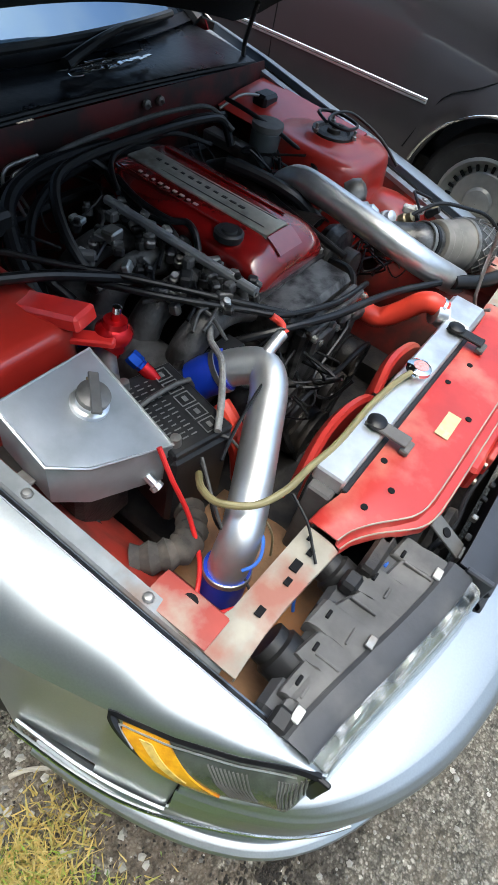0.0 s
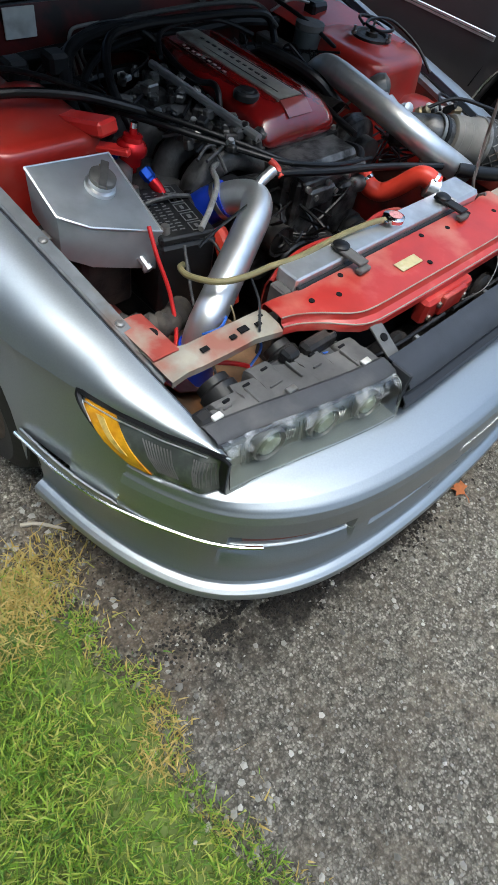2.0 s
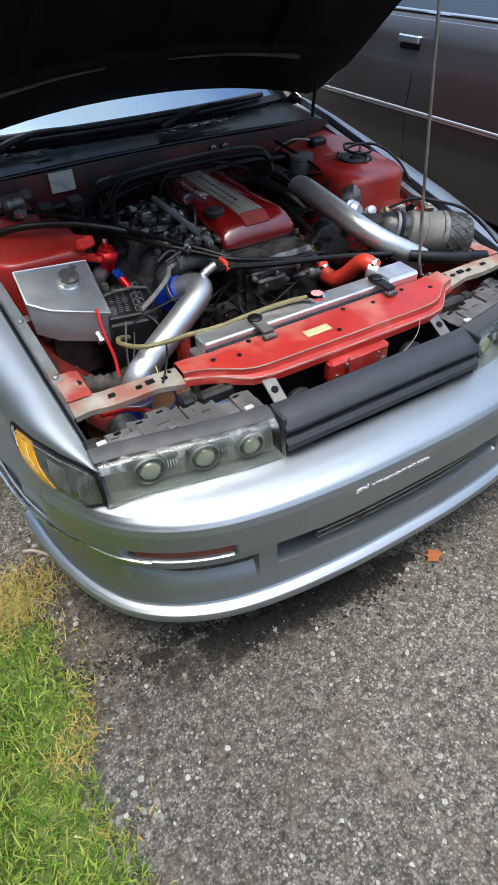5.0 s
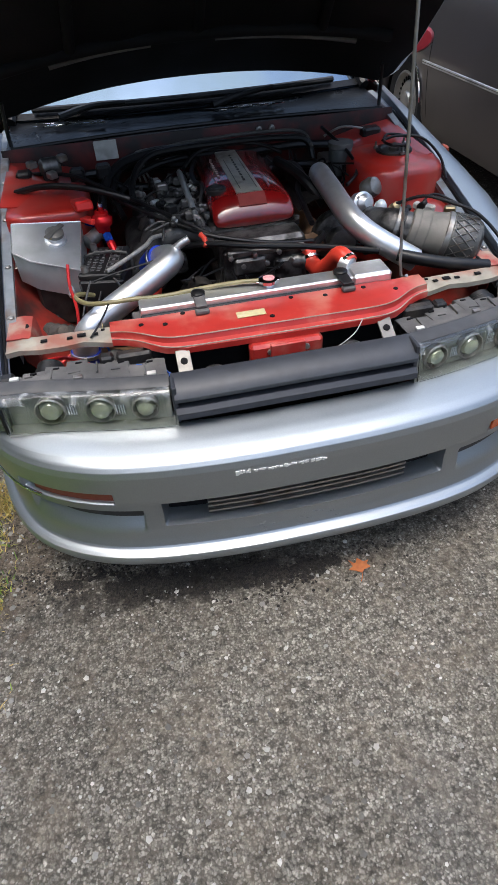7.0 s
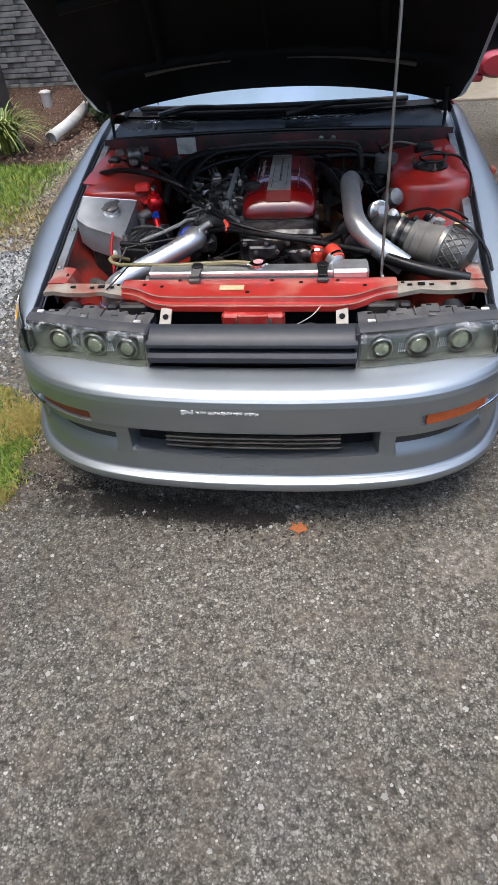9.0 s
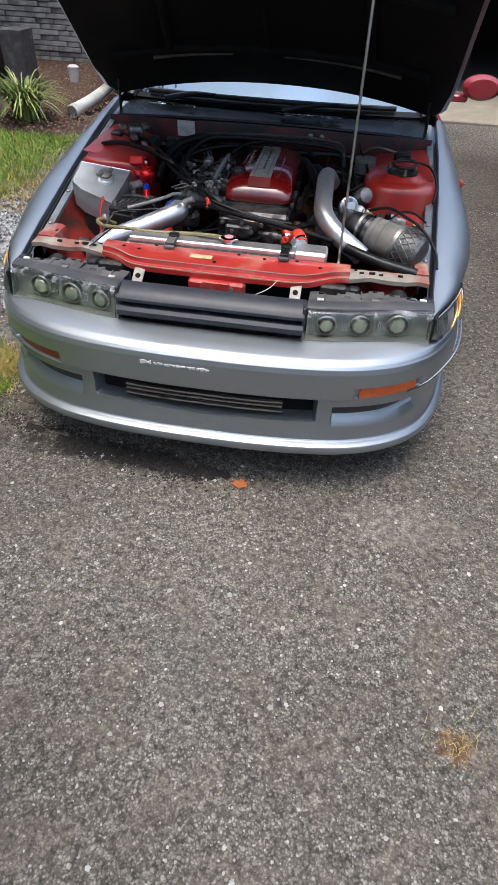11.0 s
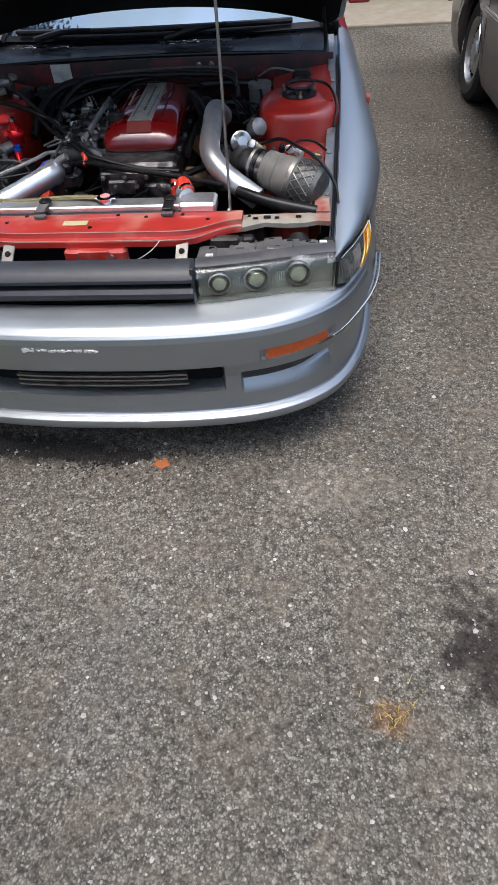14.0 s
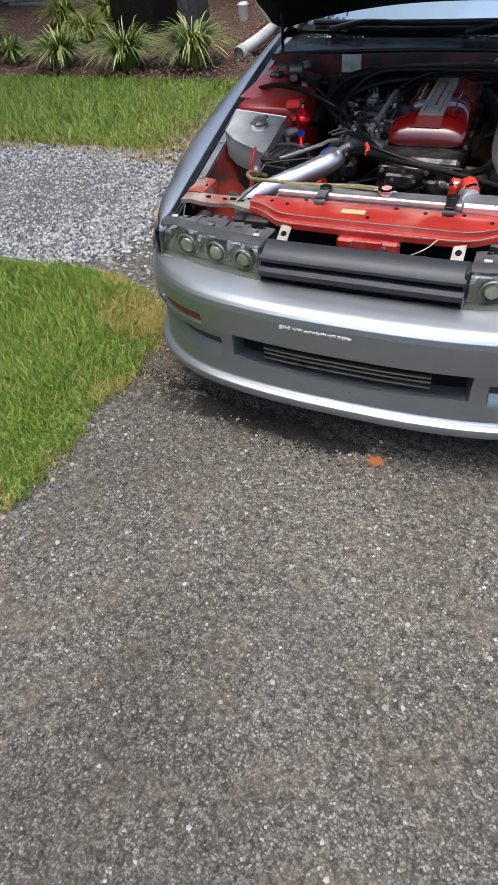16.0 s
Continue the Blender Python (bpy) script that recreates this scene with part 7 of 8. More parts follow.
# reservoir and other firewall items
res = solo("brake_reservoir", Mesh().lathe([(0.040, 0), (0.042, 0.01), (0.042, 0.085), (0.036, 0.092)], (0.452, 1.155, 0.715), seg=22), mat("smoky_plastic", (0.09, 0.10, 0.10), 0.35, 0, 0.2, 20), "smoky plastic fluid reservoir", "reservoir")
part("reservoir_cap", Mesh().lathe([(0.044, 0.09), (0.044, 0.105), (0.03, 0.108), (0.001, 0.108)], (0.452, 1.155, 0.715), seg=22), grey_plastic, res, "grey cap")
part("reservoir_bracket", Mesh().box((0.452, 1.25, 0.72), (0.05, 0.20, 0.03), None, 0.005), steel, res)
wm1 = solo("wiper_motor", Mesh().lathe([(0.02, 0), (0.03, 0.01), (0.03, 0.06), (0.02, 0.07)], (-0.60, 1.22, 0.83), (1, 0.2, 0), 18), cast, "small electric motor with bright brackets", "motor")
for p in ((-0.62, 1.2, 0.85), (-0.52, 1.22, 0.855), (-0.56, 1.17, 0.82)):
    part("motor_bracket", Mesh().box(p, (0.03, 0.03, 0.022), Matrix.Translation(p) @ Matrix.Rotation(0.6, 4, "Z") @ Matrix.Translation([-c for c in p]), 0.004), steel, wm1, "bright bracket")
for k in range(4):
    solo("solenoid", Mesh().box((-0.66 + 0.09 * k, 1.24 - 0.02 * k, 0.80 + 0.01 * (k % 2)), (0.05, 0.05, 0.045), None, 0.008), black, "small black solenoid on the firewall", "solenoid", "solenoids on the firewall")
solo("relay_cover", Mesh().box((0.61, 1.275, 0.80), (0.07, 0.05, 0.05), None, 0.008), black, "black relay cover beside the tower", "relay box")


# hoses and wires: a name, a path, a radius, a surface, a label
HOSES = [
    ("vacuum_line", [(-0.66, 1.28, 0.80), (-0.50, 1.16, 0.815), (-0.38, 1.02, 0.80), (-0.28, 0.90, 0.785), (-0.18, 0.78, 0.765), (-0.08, 0.69, 0.735)], 0.0065, rubber, "black rubber hose across the bay"),
    ("heater_hose", [(-0.24, 0.80, 0.66), (-0.19, 0.74, 0.70), (-0.12, 0.685, 0.725), (0.0, 0.64, 0.722), (0.12, 0.615, 0.715), (0.24, 0.585, 0.705), (0.36, 0.535, 0.70)], 0.009, rubber, "black rubber hose before the valve cover"),
    ("wiring_loom", [(-0.36, 0.98, 0.78), (-0.28, 0.86, 0.775), (-0.17, 0.76, 0.752), (-0.10, 0.70, 0.74), (0.06, 0.665, 0.712), (0.2, 0.66, 0.70)], 0.007, rubber, "black taped wiring loom behind the engine"),
    ("overflow_hose", [(0.0, 0.435, 0.712), (-0.06, 0.45, 0.712), (-0.16, 0.46, 0.706), (-0.28, 0.46, 0.70), (-0.36, 0.468, 0.70), (-0.424, 0.472, 0.698), (-0.479, 0.494, 0.692), (-0.512, 0.540, 0.688), (-0.505, 0.578, 0.680), (-0.47, 0.61, 0.655)], 0.0065, hose_yellow, "yellowed clear overflow hose"),
    ("grey_hose", [(-0.42, 0.62, 0.715), (-0.36, 0.66, 0.725), (-0.30, 0.71, 0.735), (-0.27, 0.76, 0.735), (-0.21, 0.80, 0.72)], 0.0065, pale_hose, "pale grey braided hose beside the battery"),
    ("battery_cable", [(-0.525, 0.655, 0.735), (-0.53, 0.62, 0.69), (-0.525, 0.58, 0.62), (-0.545, 0.53, 0.55), (-0.60, 0.49, 0.52), (-0.63, 0.46, 0.52)], 0.0045, wire_red, "red battery cable hanging from the tank"),
    ("red_wire", [(-0.62, 0.46, 0.56), (-0.57, 0.42, 0.585), (-0.52, 0.385, 0.585), (-0.47, 0.37, 0.555)], 0.005, wire_red, "red cable along the tray"),
    ("blue_wire", [(-0.47, 0.42, 0.60), (-0.45, 0.40, 0.61), (-0.45, 0.38, 0.59), (-0.49, 0.37, 0.56), (-0.50, 0.36, 0.53)], 0.003, wire_blue, "thin blue wire on the charge pipe"),
    ("blue_wire", [(-0.36, 0.255, 0.62), (-0.33, 0.235, 0.605), (-0.30, 0.245, 0.60), (-0.33, 0.27, 0.61), (-0.38, 0.28, 0.62)], 0.0028, wire_blue, "thin blue wire loop behind the headlight"),
    ("sensor_wire", [(-0.47, 0.61, 0.70), (-0.50, 0.55, 0.65), (-0.515, 0.50, 0.60), (-0.52, 0.45, 0.55), (-0.53, 0.41, 0.52)], 0.003, wire_grey, "thin grey wire down to the tray"),
    ("support_wire", [(-0.425, 0.46, 0.70), (-0.445, 0.415, 0.688), (-0.468, 0.385, 0.672), (-0.482, 0.368, 0.664)], 0.0025, rubber, "thin black wire over the support"),
    ("cross_hose", [(-0.46, 0.58, 0.71), (-0.40, 0.60, 0.715), (-0.32, 0.62, 0.72), (-0.27, 0.63, 0.725)], 0.003, rubber, "thin grey hose across the battery"),
    ("heater_hose", [(0.20, 1.20, 0.76), (0.12, 1.25, 0.79), (-0.02, 1.27, 0.80), (-0.20, 1.25, 0.79), (-0.32, 1.18, 0.76), (-0.38, 1.08, 0.70)], 0.010, rubber, "black heater hose behind the engine"),
    ("heater_hose", [(0.36, 1.20, 0.80), (0.34, 1.27, 0.835), (0.22, 1.285, 0.845), (0.05, 1.285, 0.845), (-0.15, 1.28, 0.835), (-0.3, 1.26, 0.80)], 0.006, wire_grey, "worn metal line along the firewall"),
    ("tower_wire", [(0.56, 1.04, 0.842), (0.60, 1.09, 0.845), (0.65, 1.06, 0.842), (0.63, 0.98, 0.842), (0.57, 0.98, 0.842), (0.56, 1.03, 0.845), (0.62, 1.05, 0.848), (0.70, 1.03, 0.838), (0.73, 0.94, 0.80), (0.72, 0.86, 0.755)], 0.0045, rubber, "black wire looped on the strut tower"),
    ("filter_wire", [(0.47, 0.70, 0.76), (0.54, 0.66, 0.79), (0.60, 0.60, 0.785), (0.66, 0.55, 0.765), (0.71, 0.50, 0.715), (0.72, 0.44, 0.68)], 0.005, rubber, "black wire over the filter"),
    ("clutch_line", [(0.42, 1.28, 0.84), (0.43, 1.20, 0.83), (0.46, 1.10, 0.80), (0.46, 1.0, 0.77), (0.40, 0.93, 0.75)], 0.006, rubber, "black hose beside the tower"),
    ("heater_hose", [(-0.05, 1.21, 0.78), (-0.10, 1.27, 0.82), (-0.22, 1.27, 0.83), (-0.33, 1.22, 0.80), (-0.37, 1.12, 0.75), (-0.35, 1.03, 0.70)], 0.011, rubber, "black heater hose behind the engine"),
    ("heater_hose", [(0.10, 1.22, 0.77), (0.02, 1.29, 0.80), (-0.12, 1.30, 0.81), (-0.28, 1.29, 0.79), (-0.42, 1.24, 0.74), (-0.45, 1.12, 0.68)], 0.010, rubber, "black heater hose behind the engine"),
    ("vacuum_line", [(0.24, 1.18, 0.80), (0.16, 1.23, 0.825), (0.04, 1.24, 0.83), (-0.06, 1.22, 0.82), (-0.12, 1.14, 0.80)], 0.006, rubber, "black vacuum line over the engine's rear"),
    ("wiring_loom", [(0.30, 1.15, 0.74), (0.27, 1.06, 0.755), (0.235, 0.95, 0.75), (0.225, 0.84, 0.735), (0.22, 0.74, 0.72)], 0.009, rubber, "black loom along the valve cover"),
    ("brake_line", [(0.44, 1.31, 0.80), (0.50, 1.29, 0.83), (0.58, 1.28, 0.82), (0.66, 1.26, 0.80), (0.70, 1.20, 0.79)], 0.004, steel, "thin steel brake line on the firewall"),
    ("sensor_wire", [(0.56, 0.70, 0.74), (0.60, 0.74, 0.755), (0.65, 0.76, 0.745), (0.69, 0.72, 0.73)], 0.004, rubber, "thin black wire over the apron bulge"),
    ("heater_pipe", [(-0.31, 1.00, 0.72), (-0.30, 1.10, 0.79), (-0.235, 1.195, 0.832), (-0.12, 1.232, 0.838), (0.08, 1.238, 0.838), (0.25, 1.238, 0.833), (0.345, 1.23, 0.818), (0.365, 1.205, 0.76)], 0.011, rubber, "dull black heater pipe behind the engine"),
    ("heater_hose", [(-0.42, 1.02, 0.70), (-0.40, 1.12, 0.77), (-0.33, 1.215, 0.815), (-0.20, 1.262, 0.826), (-0.02, 1.268, 0.824)], 0.015, rubber, "thick black heater hose at the firewall"),
    ("breather_pipe", [(-0.075, 1.19, 0.80), (-0.10, 1.10, 0.795), (-0.098, 1.02, 0.79), (-0.082, 0.985, 0.795), (-0.088, 0.955, 0.785), (-0.10, 0.93, 0.755)], 0.0075, rubber, "black breather pipe beside the valve cover"),
    ("turbo_hose", [(0.20, 1.10, 0.80), (0.235, 1.02, 0.79), (0.262, 0.94, 0.772), (0.285, 0.90, 0.745), (0.30, 0.86, 0.72)], 0.017, rubber, "black rubber hose beside the valve cover"),
    ("wiring_loom", [(-0.68, 1.10, 0.80), (-0.58, 1.05, 0.825), (-0.46, 1.00, 0.822), (-0.36, 0.96, 0.80), (-0.27, 0.93, 0.77)], 0.010, rubber, "black loom over the strut tower"),
    ("brake_line", [(-0.19, 1.30, 0.829), (-0.23, 1.30, 0.828), (-0.268, 1.30, 0.822), (-0.281, 1.298, 0.798), (-0.276, 1.296, 0.765), (-0.27, 1.29, 0.725)], 0.0042, steel, "bent steel brake line on the firewall"),
    ("brake_line", [(-0.19, 1.298, 0.811), (-0.225, 1.298, 0.812), (-0.255, 1.298, 0.806), (-0.266, 1.296, 0.781), (-0.258, 1.294, 0.755), (-0.247, 1.288, 0.72)], 0.0042, steel, "bent steel brake line on the firewall"),
    ("brake_line", [(-0.19, 1.296, 0.796), (-0.22, 1.296, 0.798), (-0.243, 1.296, 0.791), (-0.25, 1.294, 0.77), (-0.24, 1.292, 0.745), (-0.228, 1.286, 0.715)], 0.0038, steel, "bent steel brake line on the firewall"),
    ("blue_wire", [(-0.545, 0.455, 0.62), (-0.53, 0.445, 0.628), (-0.505, 0.447, 0.625), (-0.478, 0.462, 0.625), (-0.468, 0.48, 0.615), (-0.47, 0.49, 0.59)], 0.003, wire_blue, "thin blue wire round the charge pipe"),
    ("yellow_wire", [(-0.46, 0.50, 0.655), (-0.455, 0.48, 0.64), (-0.46, 0.455, 0.62), (-0.475, 0.44, 0.59)], 0.0022, brass, "thin yellow wire beside the charge pipe"),
    ("sensor_wire", [(-0.47, 0.69, 0.69), (-0.43, 0.65, 0.70), (-0.40, 0.61, 0.69), (-0.385, 0.59, 0.665)], 0.0028, wire_grey, "thin grey wire over the battery"),
    ("sensor_wire", [(-0.46, 0.72, 0.69), (-0.44, 0.66, 0.675), (-0.46, 0.60, 0.64), (-0.49, 0.55, 0.60), (-0.48, 0.52, 0.56)], 0.0028, rubber, "thin black wire past the battery"),
    ("sensor_wire", [(-0.30, 0.90, 0.75), (-0.26, 0.86, 0.765), (-0.235, 0.80, 0.755), (-0.245, 0.74, 0.73)], 0.004, wire_grey, "grey wire beside the throttle body"),
    ("pump_hose", [(0.27, 0.79, 0.66), (0.25, 0.73, 0.675), (0.20, 0.69, 0.67), (0.13, 0.668, 0.655)], 0.012, rubber, "black hose before the engine"),
    ("red_clip", [(-0.135, 0.715, 0.745), (-0.125, 0.70, 0.735), (-0.125, 0.68, 0.72)], 0.008, silicone_red, "small red cable clip on a loom"),
    ("lower_red_hose", [(-0.29, 0.70, 0.62), (-0.30, 0.66, 0.60), (-0.315, 0.62, 0.56), (-0.32, 0.60, 0.50)], 0.022, silicone_red, "red silicone lower hose"),
]
for name, pts, r, m, label in HOSES:
    solo(name, Mesh().tube(pts, r, 10, 6), m, label, "wire" if "wire" in name or "cable" in name else "hose")
# loose thin wiring
for k in range(26):
    x, y = random.choice(((0.45, 0.75), (0.5, 0.68), (0.0, 0.62), (-0.3, 1.12), (0.38, 1.1), (-0.15, 1.24), (0.25, 1.24), (-0.12, 0.64)))
    pts = [(x + random.uniform(-0.10, 0.10), y + random.uniform(-0.09, 0.09), random.uniform(0.56, 0.67) + 0.12 * (y > 1)) for q in range(5)]
    solo("loose_wire", Mesh().tube(pts, random.uniform(0.002, 0.0045), 6, 5), rubber, "thin loose black wiring in the bay", "wire", "loose wiring in the engine bay")
# dusty intake duct on the tray side
DUCT = [Vector((-0.62 + 0.15 * t, 0.615 - 0.05 * math.sin(math.pi * t), 0.555 + 0.02 * math.sin(math.pi * t) - 0.02 * t)) for t in np.linspace(0, 1, 15)]
solo("dusty_duct", Mesh().tube(DUCT, [0.030 - 0.007 * (k % 2) for k in range(15)], 14, 2), mat("dusty_cloth", (0.05, 0.044, 0.039), 0.85, 0, 0.4, 30, 0.6, 60, dirt=(0.10, 0.085, 0.07), dirt_scale=20), "dusty corrugated grey duct on the tray", "duct")


# ---- the parked sedan ----
SX = 1.80
sedan = thing("sedan", (SX + 0.9, 2.0, 0), "dark grey four-door sedan with chrome side trims", "car")


def sedan_row(y, z0=0.28):
    prof = [(0.06, 0.20), (0.02, 0.30), (0.0, 0.45), (-0.012, 0.60), (-0.008, 0.68), (0.0, 0.80), (0.015, 0.93), (0.035, 1.01), (0.07, 1.05)]
    taper = 0.10 * smooth_step(-0.1 - y, 0, 0.5) + 0.12 * smooth_step(y - 4.1, 0, 0.6)
    row = []
    for dx, z in prof:
        for yc in (0.68, 3.50):
            if abs(y - yc) < 0.37 and z < 0.31 + math.sqrt(0.37 ** 2 - (y - yc) ** 2):
                z = min(0.69, 0.31 + math.sqrt(0.37 ** 2 - (y - yc) ** 2)) + 0.002 * (z - 0.2)
        row.append((SX + dx + taper, y, z))
    return row


ys = sorted(set(list(np.linspace(-0.55, 4.7, 90)) + [0.31, 1.05, 3.13, 3.87]))
part("side_panel", Mesh().shell([sedan_row(y) for y in ys], -0.004), sedan_paint, sedan, "dark grey glossy side panel", 50)
part("far_side_panel", Mesh().shell([[(2 * (SX + 0.9) - x, y, z) for x, y, z in sedan_row(y)] for y in ys], 0.004), sedan_paint, sedan, "dark grey glossy side panel", 50)
deck = [[(SX + 0.07 + 1.66 * u, y, z + 0.03 * math.sin(math.pi * u)) for u in np.linspace(0, 1, 9)] for y, z in ((-0.55, 0.6), (-0.52, 0.9), (-0.4, 0.985), (0.4, 1.0), (0.9, 1.0))]
part("trunk_lid", Mesh().shell(deck, 0.004), sedan_paint, sedan, "dark grey trunk lid")
deck = [[(SX + 0.07 + 1.66 * u, y, z + 0.03 * math.sin(math.pi * u)) for u in np.linspace(0, 1, 9)] for y, z in ((3.2, 1.0), (3.6, 0.99), (4.5, 0.93), (4.68, 0.85), (4.7, 0.4))]
part("sedan_hood", Mesh().shell(deck, 0.004), sedan_paint, sedan, "dark grey hood")
cab = []
for y, z, i in ((0.85, 1.0, 0.0), (1.0, 1.15, 0.10), (1.2, 1.36, 0.2), (1.4, 1.42, 0.22), (2.3, 1.42, 0.22), (2.6, 1.35, 0.19), (3.0, 1.1, 0.07), (3.25, 1.0, 0.0)):
    cab.append([(SX + 0.07 + i + (1.66 - 2 * i) * u, y, z + 0.03 * math.sin(math.pi * u)) for u in np.linspace(0, 1, 9)])
part("roof", Mesh().shell(cab, 0.01), sedan_paint, sedan, "dark grey roof")
for s in (0, 1):
    rows = [[((SX + 0.075 + 0.2 * t) if s == 0 else (SX + 1.725 - 0.2 * t), max(y, 0.9 + 0.4 * t) if y < 2 else min(y, 3.2 - 0.75 * t), 1.05 + 0.33 * t) for t in (0, 0.5, 1)] for y in np.linspace(0.9, 3.2, 12)]
    part("side_window", Mesh().shell(rows, 0.004), window_glass, sedan, "dark side window")
for y0, y1 in ((1.06, 3.15), (-0.15, 0.28), (3.94, 4.3)):
    strip = part("chrome_strip", Mesh().box((SX - 0.014, 0.5 * (y0 + y1), 0.628), (0.012, y1 - y0, 0.024), None, 0.004), alu, sedan, "bright chrome side strip")
    part("strip_groove", Mesh().box((SX - 0.0195, 0.5 * (y0 + y1), 0.628), (0.003, y1 - y0 - 0.01, 0.004), None, 0.001), grey_plastic, strip, "dull groove along the strip")
for z, x0 in ((1.035, 0.06), (1.068, 0.075)):
    part("belt_trim", Mesh().tube([(SX + x0, y, z) for y in (0.2, 1.0, 1.8, 2.5, 3.2)], 0.007, 8, 3), chrome, sedan, "chrome belt line trim")
for y in (1.90, 3.06):
    part("door_gap", Mesh().tube([(SX + dx - 0.0012, y + 0.02 * (z - 0.6), z) for dx, z in ((0.02, 0.30), (0.0, 0.45), (-0.012, 0.60), (0.0, 0.80), (0.045, 0.985))], 0.0035, 6, 3), liner, sedan, "dark door gap")
part("door_gap", Mesh().tube([(SX + dx - 0.0012, y, z) for dx, y, z in ((0.0, 1.10, 0.42), (-0.011, 1.00, 0.66), (-0.006, 0.86, 0.75), (0.015, 0.66, 0.90), (0.037, 0.58, 1.02))], 0.0035, 6, 4), liner, sedan, "dark door gap")
for y in (1.96, 0.80):
    h = part("door_handle", Mesh().box((SX + 0.002, y, 0.955), (0.03, 0.16, 0.035), None, 0.006), chrome, sedan, "chrome door handle")
    part("handle_recess", Mesh().box((SX + 0.008, y, 0.922), (0.018, 0.14, 0.03), None, 0.004), liner, h, "dark handle recess")
for y in (0.68, 3.50):
    wheel("wheel", (SX + 0.14, y, 0.31), -1, sedan, 0.31, 0.2, 0.2, mat("pale_alloy", (0.42, 0.42, 0.40), 0.35, 0.7, 0.1, 30) if y < 1 else bpy.data.materials["pale_alloy"], 26, "black tyre on a slotted pale alloy wheel")
    wheel("wheel", (SX + 1.66, y, 0.31), 1, sedan, 0.31, 0.2, 0.2, bpy.data.materials["pale_alloy"], 26, "black tyre on a slotted pale alloy wheel")
    part("wheel_trim", Mesh().tube([(SX - 0.008, y + 0.375 * math.cos(a), 0.31 + 0.375 * math.sin(a)) for a in np.linspace(0.2, math.pi - 0.2, 14)], 0.008, 6, 2), chrome, sedan, "chrome wheel arch trim")
    part("wheel_liner", Mesh().shell([[(x, y + 0.38 * math.cos(a), 0.31 + 0.38 * math.sin(a)) for a in np.linspace(0, math.pi, 14)] for x in (SX + 0.02, SX + 0.3)], 0.003), liner, sedan, "dark wheel housing")
part("sedan_underbody", Mesh().box((SX + 0.9, 2.05, 0.32), (1.5, 4.9, 0.16), None, 0.03), grime, sedan, "dark underbody")
part("rear_bumper", Mesh().box((SX + 0.9, -0.58, 0.45), (1.6, 0.14, 0.14), None, 0.03), chrome, sedan, "chrome rear bumper")
part("front_bumper", Mesh().box((SX + 0.9, 4.74, 0.45), (1.6, 0.14, 0.14), None, 0.03), chrome, sedan, "chrome front bumper")

sedan.location.y += 0.12

# ---- house ----
WY = 7.7
mortar = mat("dark_wall_joint", (0.10, 0.095, 0.09), 0.95, 0, 0.3, 20, 0.4, 60)
solo("wall_house", Mesh().box((-6.0, WY + 0.3, 1.6), (13.4, 0.5, 3.2), None, 0.01), mortar, "house wall faced with stacked grey ledge stone", "wall", kind="structure")
wall_house = bpy.data.objects["wall_house"]
solo("wall_garage", Mesh().box((6.4, WY + 0.3, 1.6), (4.0, 0.5, 3.2), None, 0.01), mortar, "plain house wall beside the garage opening", "wall", kind="structure")
solo("wall_header", Mesh().box((2.55, WY + 0.3, 2.75), (3.7, 0.5, 0.9), None, 0.01), mortar, "wall above the garage opening", "wall", kind="structure")
# near-black boards and floor put the unlit garage's shade into their colour
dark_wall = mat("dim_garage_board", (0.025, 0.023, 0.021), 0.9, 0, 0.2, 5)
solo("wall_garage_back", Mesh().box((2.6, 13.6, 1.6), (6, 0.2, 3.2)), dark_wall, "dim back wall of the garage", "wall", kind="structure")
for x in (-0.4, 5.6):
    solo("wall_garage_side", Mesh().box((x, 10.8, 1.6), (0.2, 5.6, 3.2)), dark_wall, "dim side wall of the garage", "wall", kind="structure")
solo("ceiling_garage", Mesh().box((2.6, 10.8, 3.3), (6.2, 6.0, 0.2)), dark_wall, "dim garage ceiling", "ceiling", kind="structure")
solo("garage_floor", Mesh().box((2.6, 10.7, 0.0), (5.8, 5.7, 0.05), None, 0.01), mat("shaded_garage_slab", (0.045, 0.042, 0.038), 0.8, 0, 0.3, 5), "garage floor darkened for the unlit interior", "floor", kind="structure")
solo("garage_slab", Mesh().box((2.6, 6.92, 0.0), (6.6, 1.84, 0.06), None, 0.01), concrete, "pale concrete garage threshold slab", "slab", kind="structure")
crate = solo("storage_crate", Mesh().box((1.7, 9.0, 0.28), (0.6, 0.5, 0.5), None, 0.02), black, "black crate on the garage floor", "crate")
can = solo("paint_can", Mesh().lathe([(0.11, 0), (0.11, 0.22), (0.115, 0.225), (0.1, 0.235), (0.001, 0.235)], (1.35, 8.6, 0.03), seg=20), mat("dim_white_tin", (0.45, 0.45, 0.45), 0.5), "pale tin on the garage floor", "can")
roof = Mesh().shell([[(x, WY - 0.5 + 3.5 * t, 3.15 + 1.6 * t) for x in (-13, 9)] for t in (0, 1)], 0.12)
solo("roof_house", roof, mat("dark_shingle", (0.06, 0.058, 0.055), 0.9, 0, 0.3, 8), "dark shingled house roof", "roof", kind="structure")

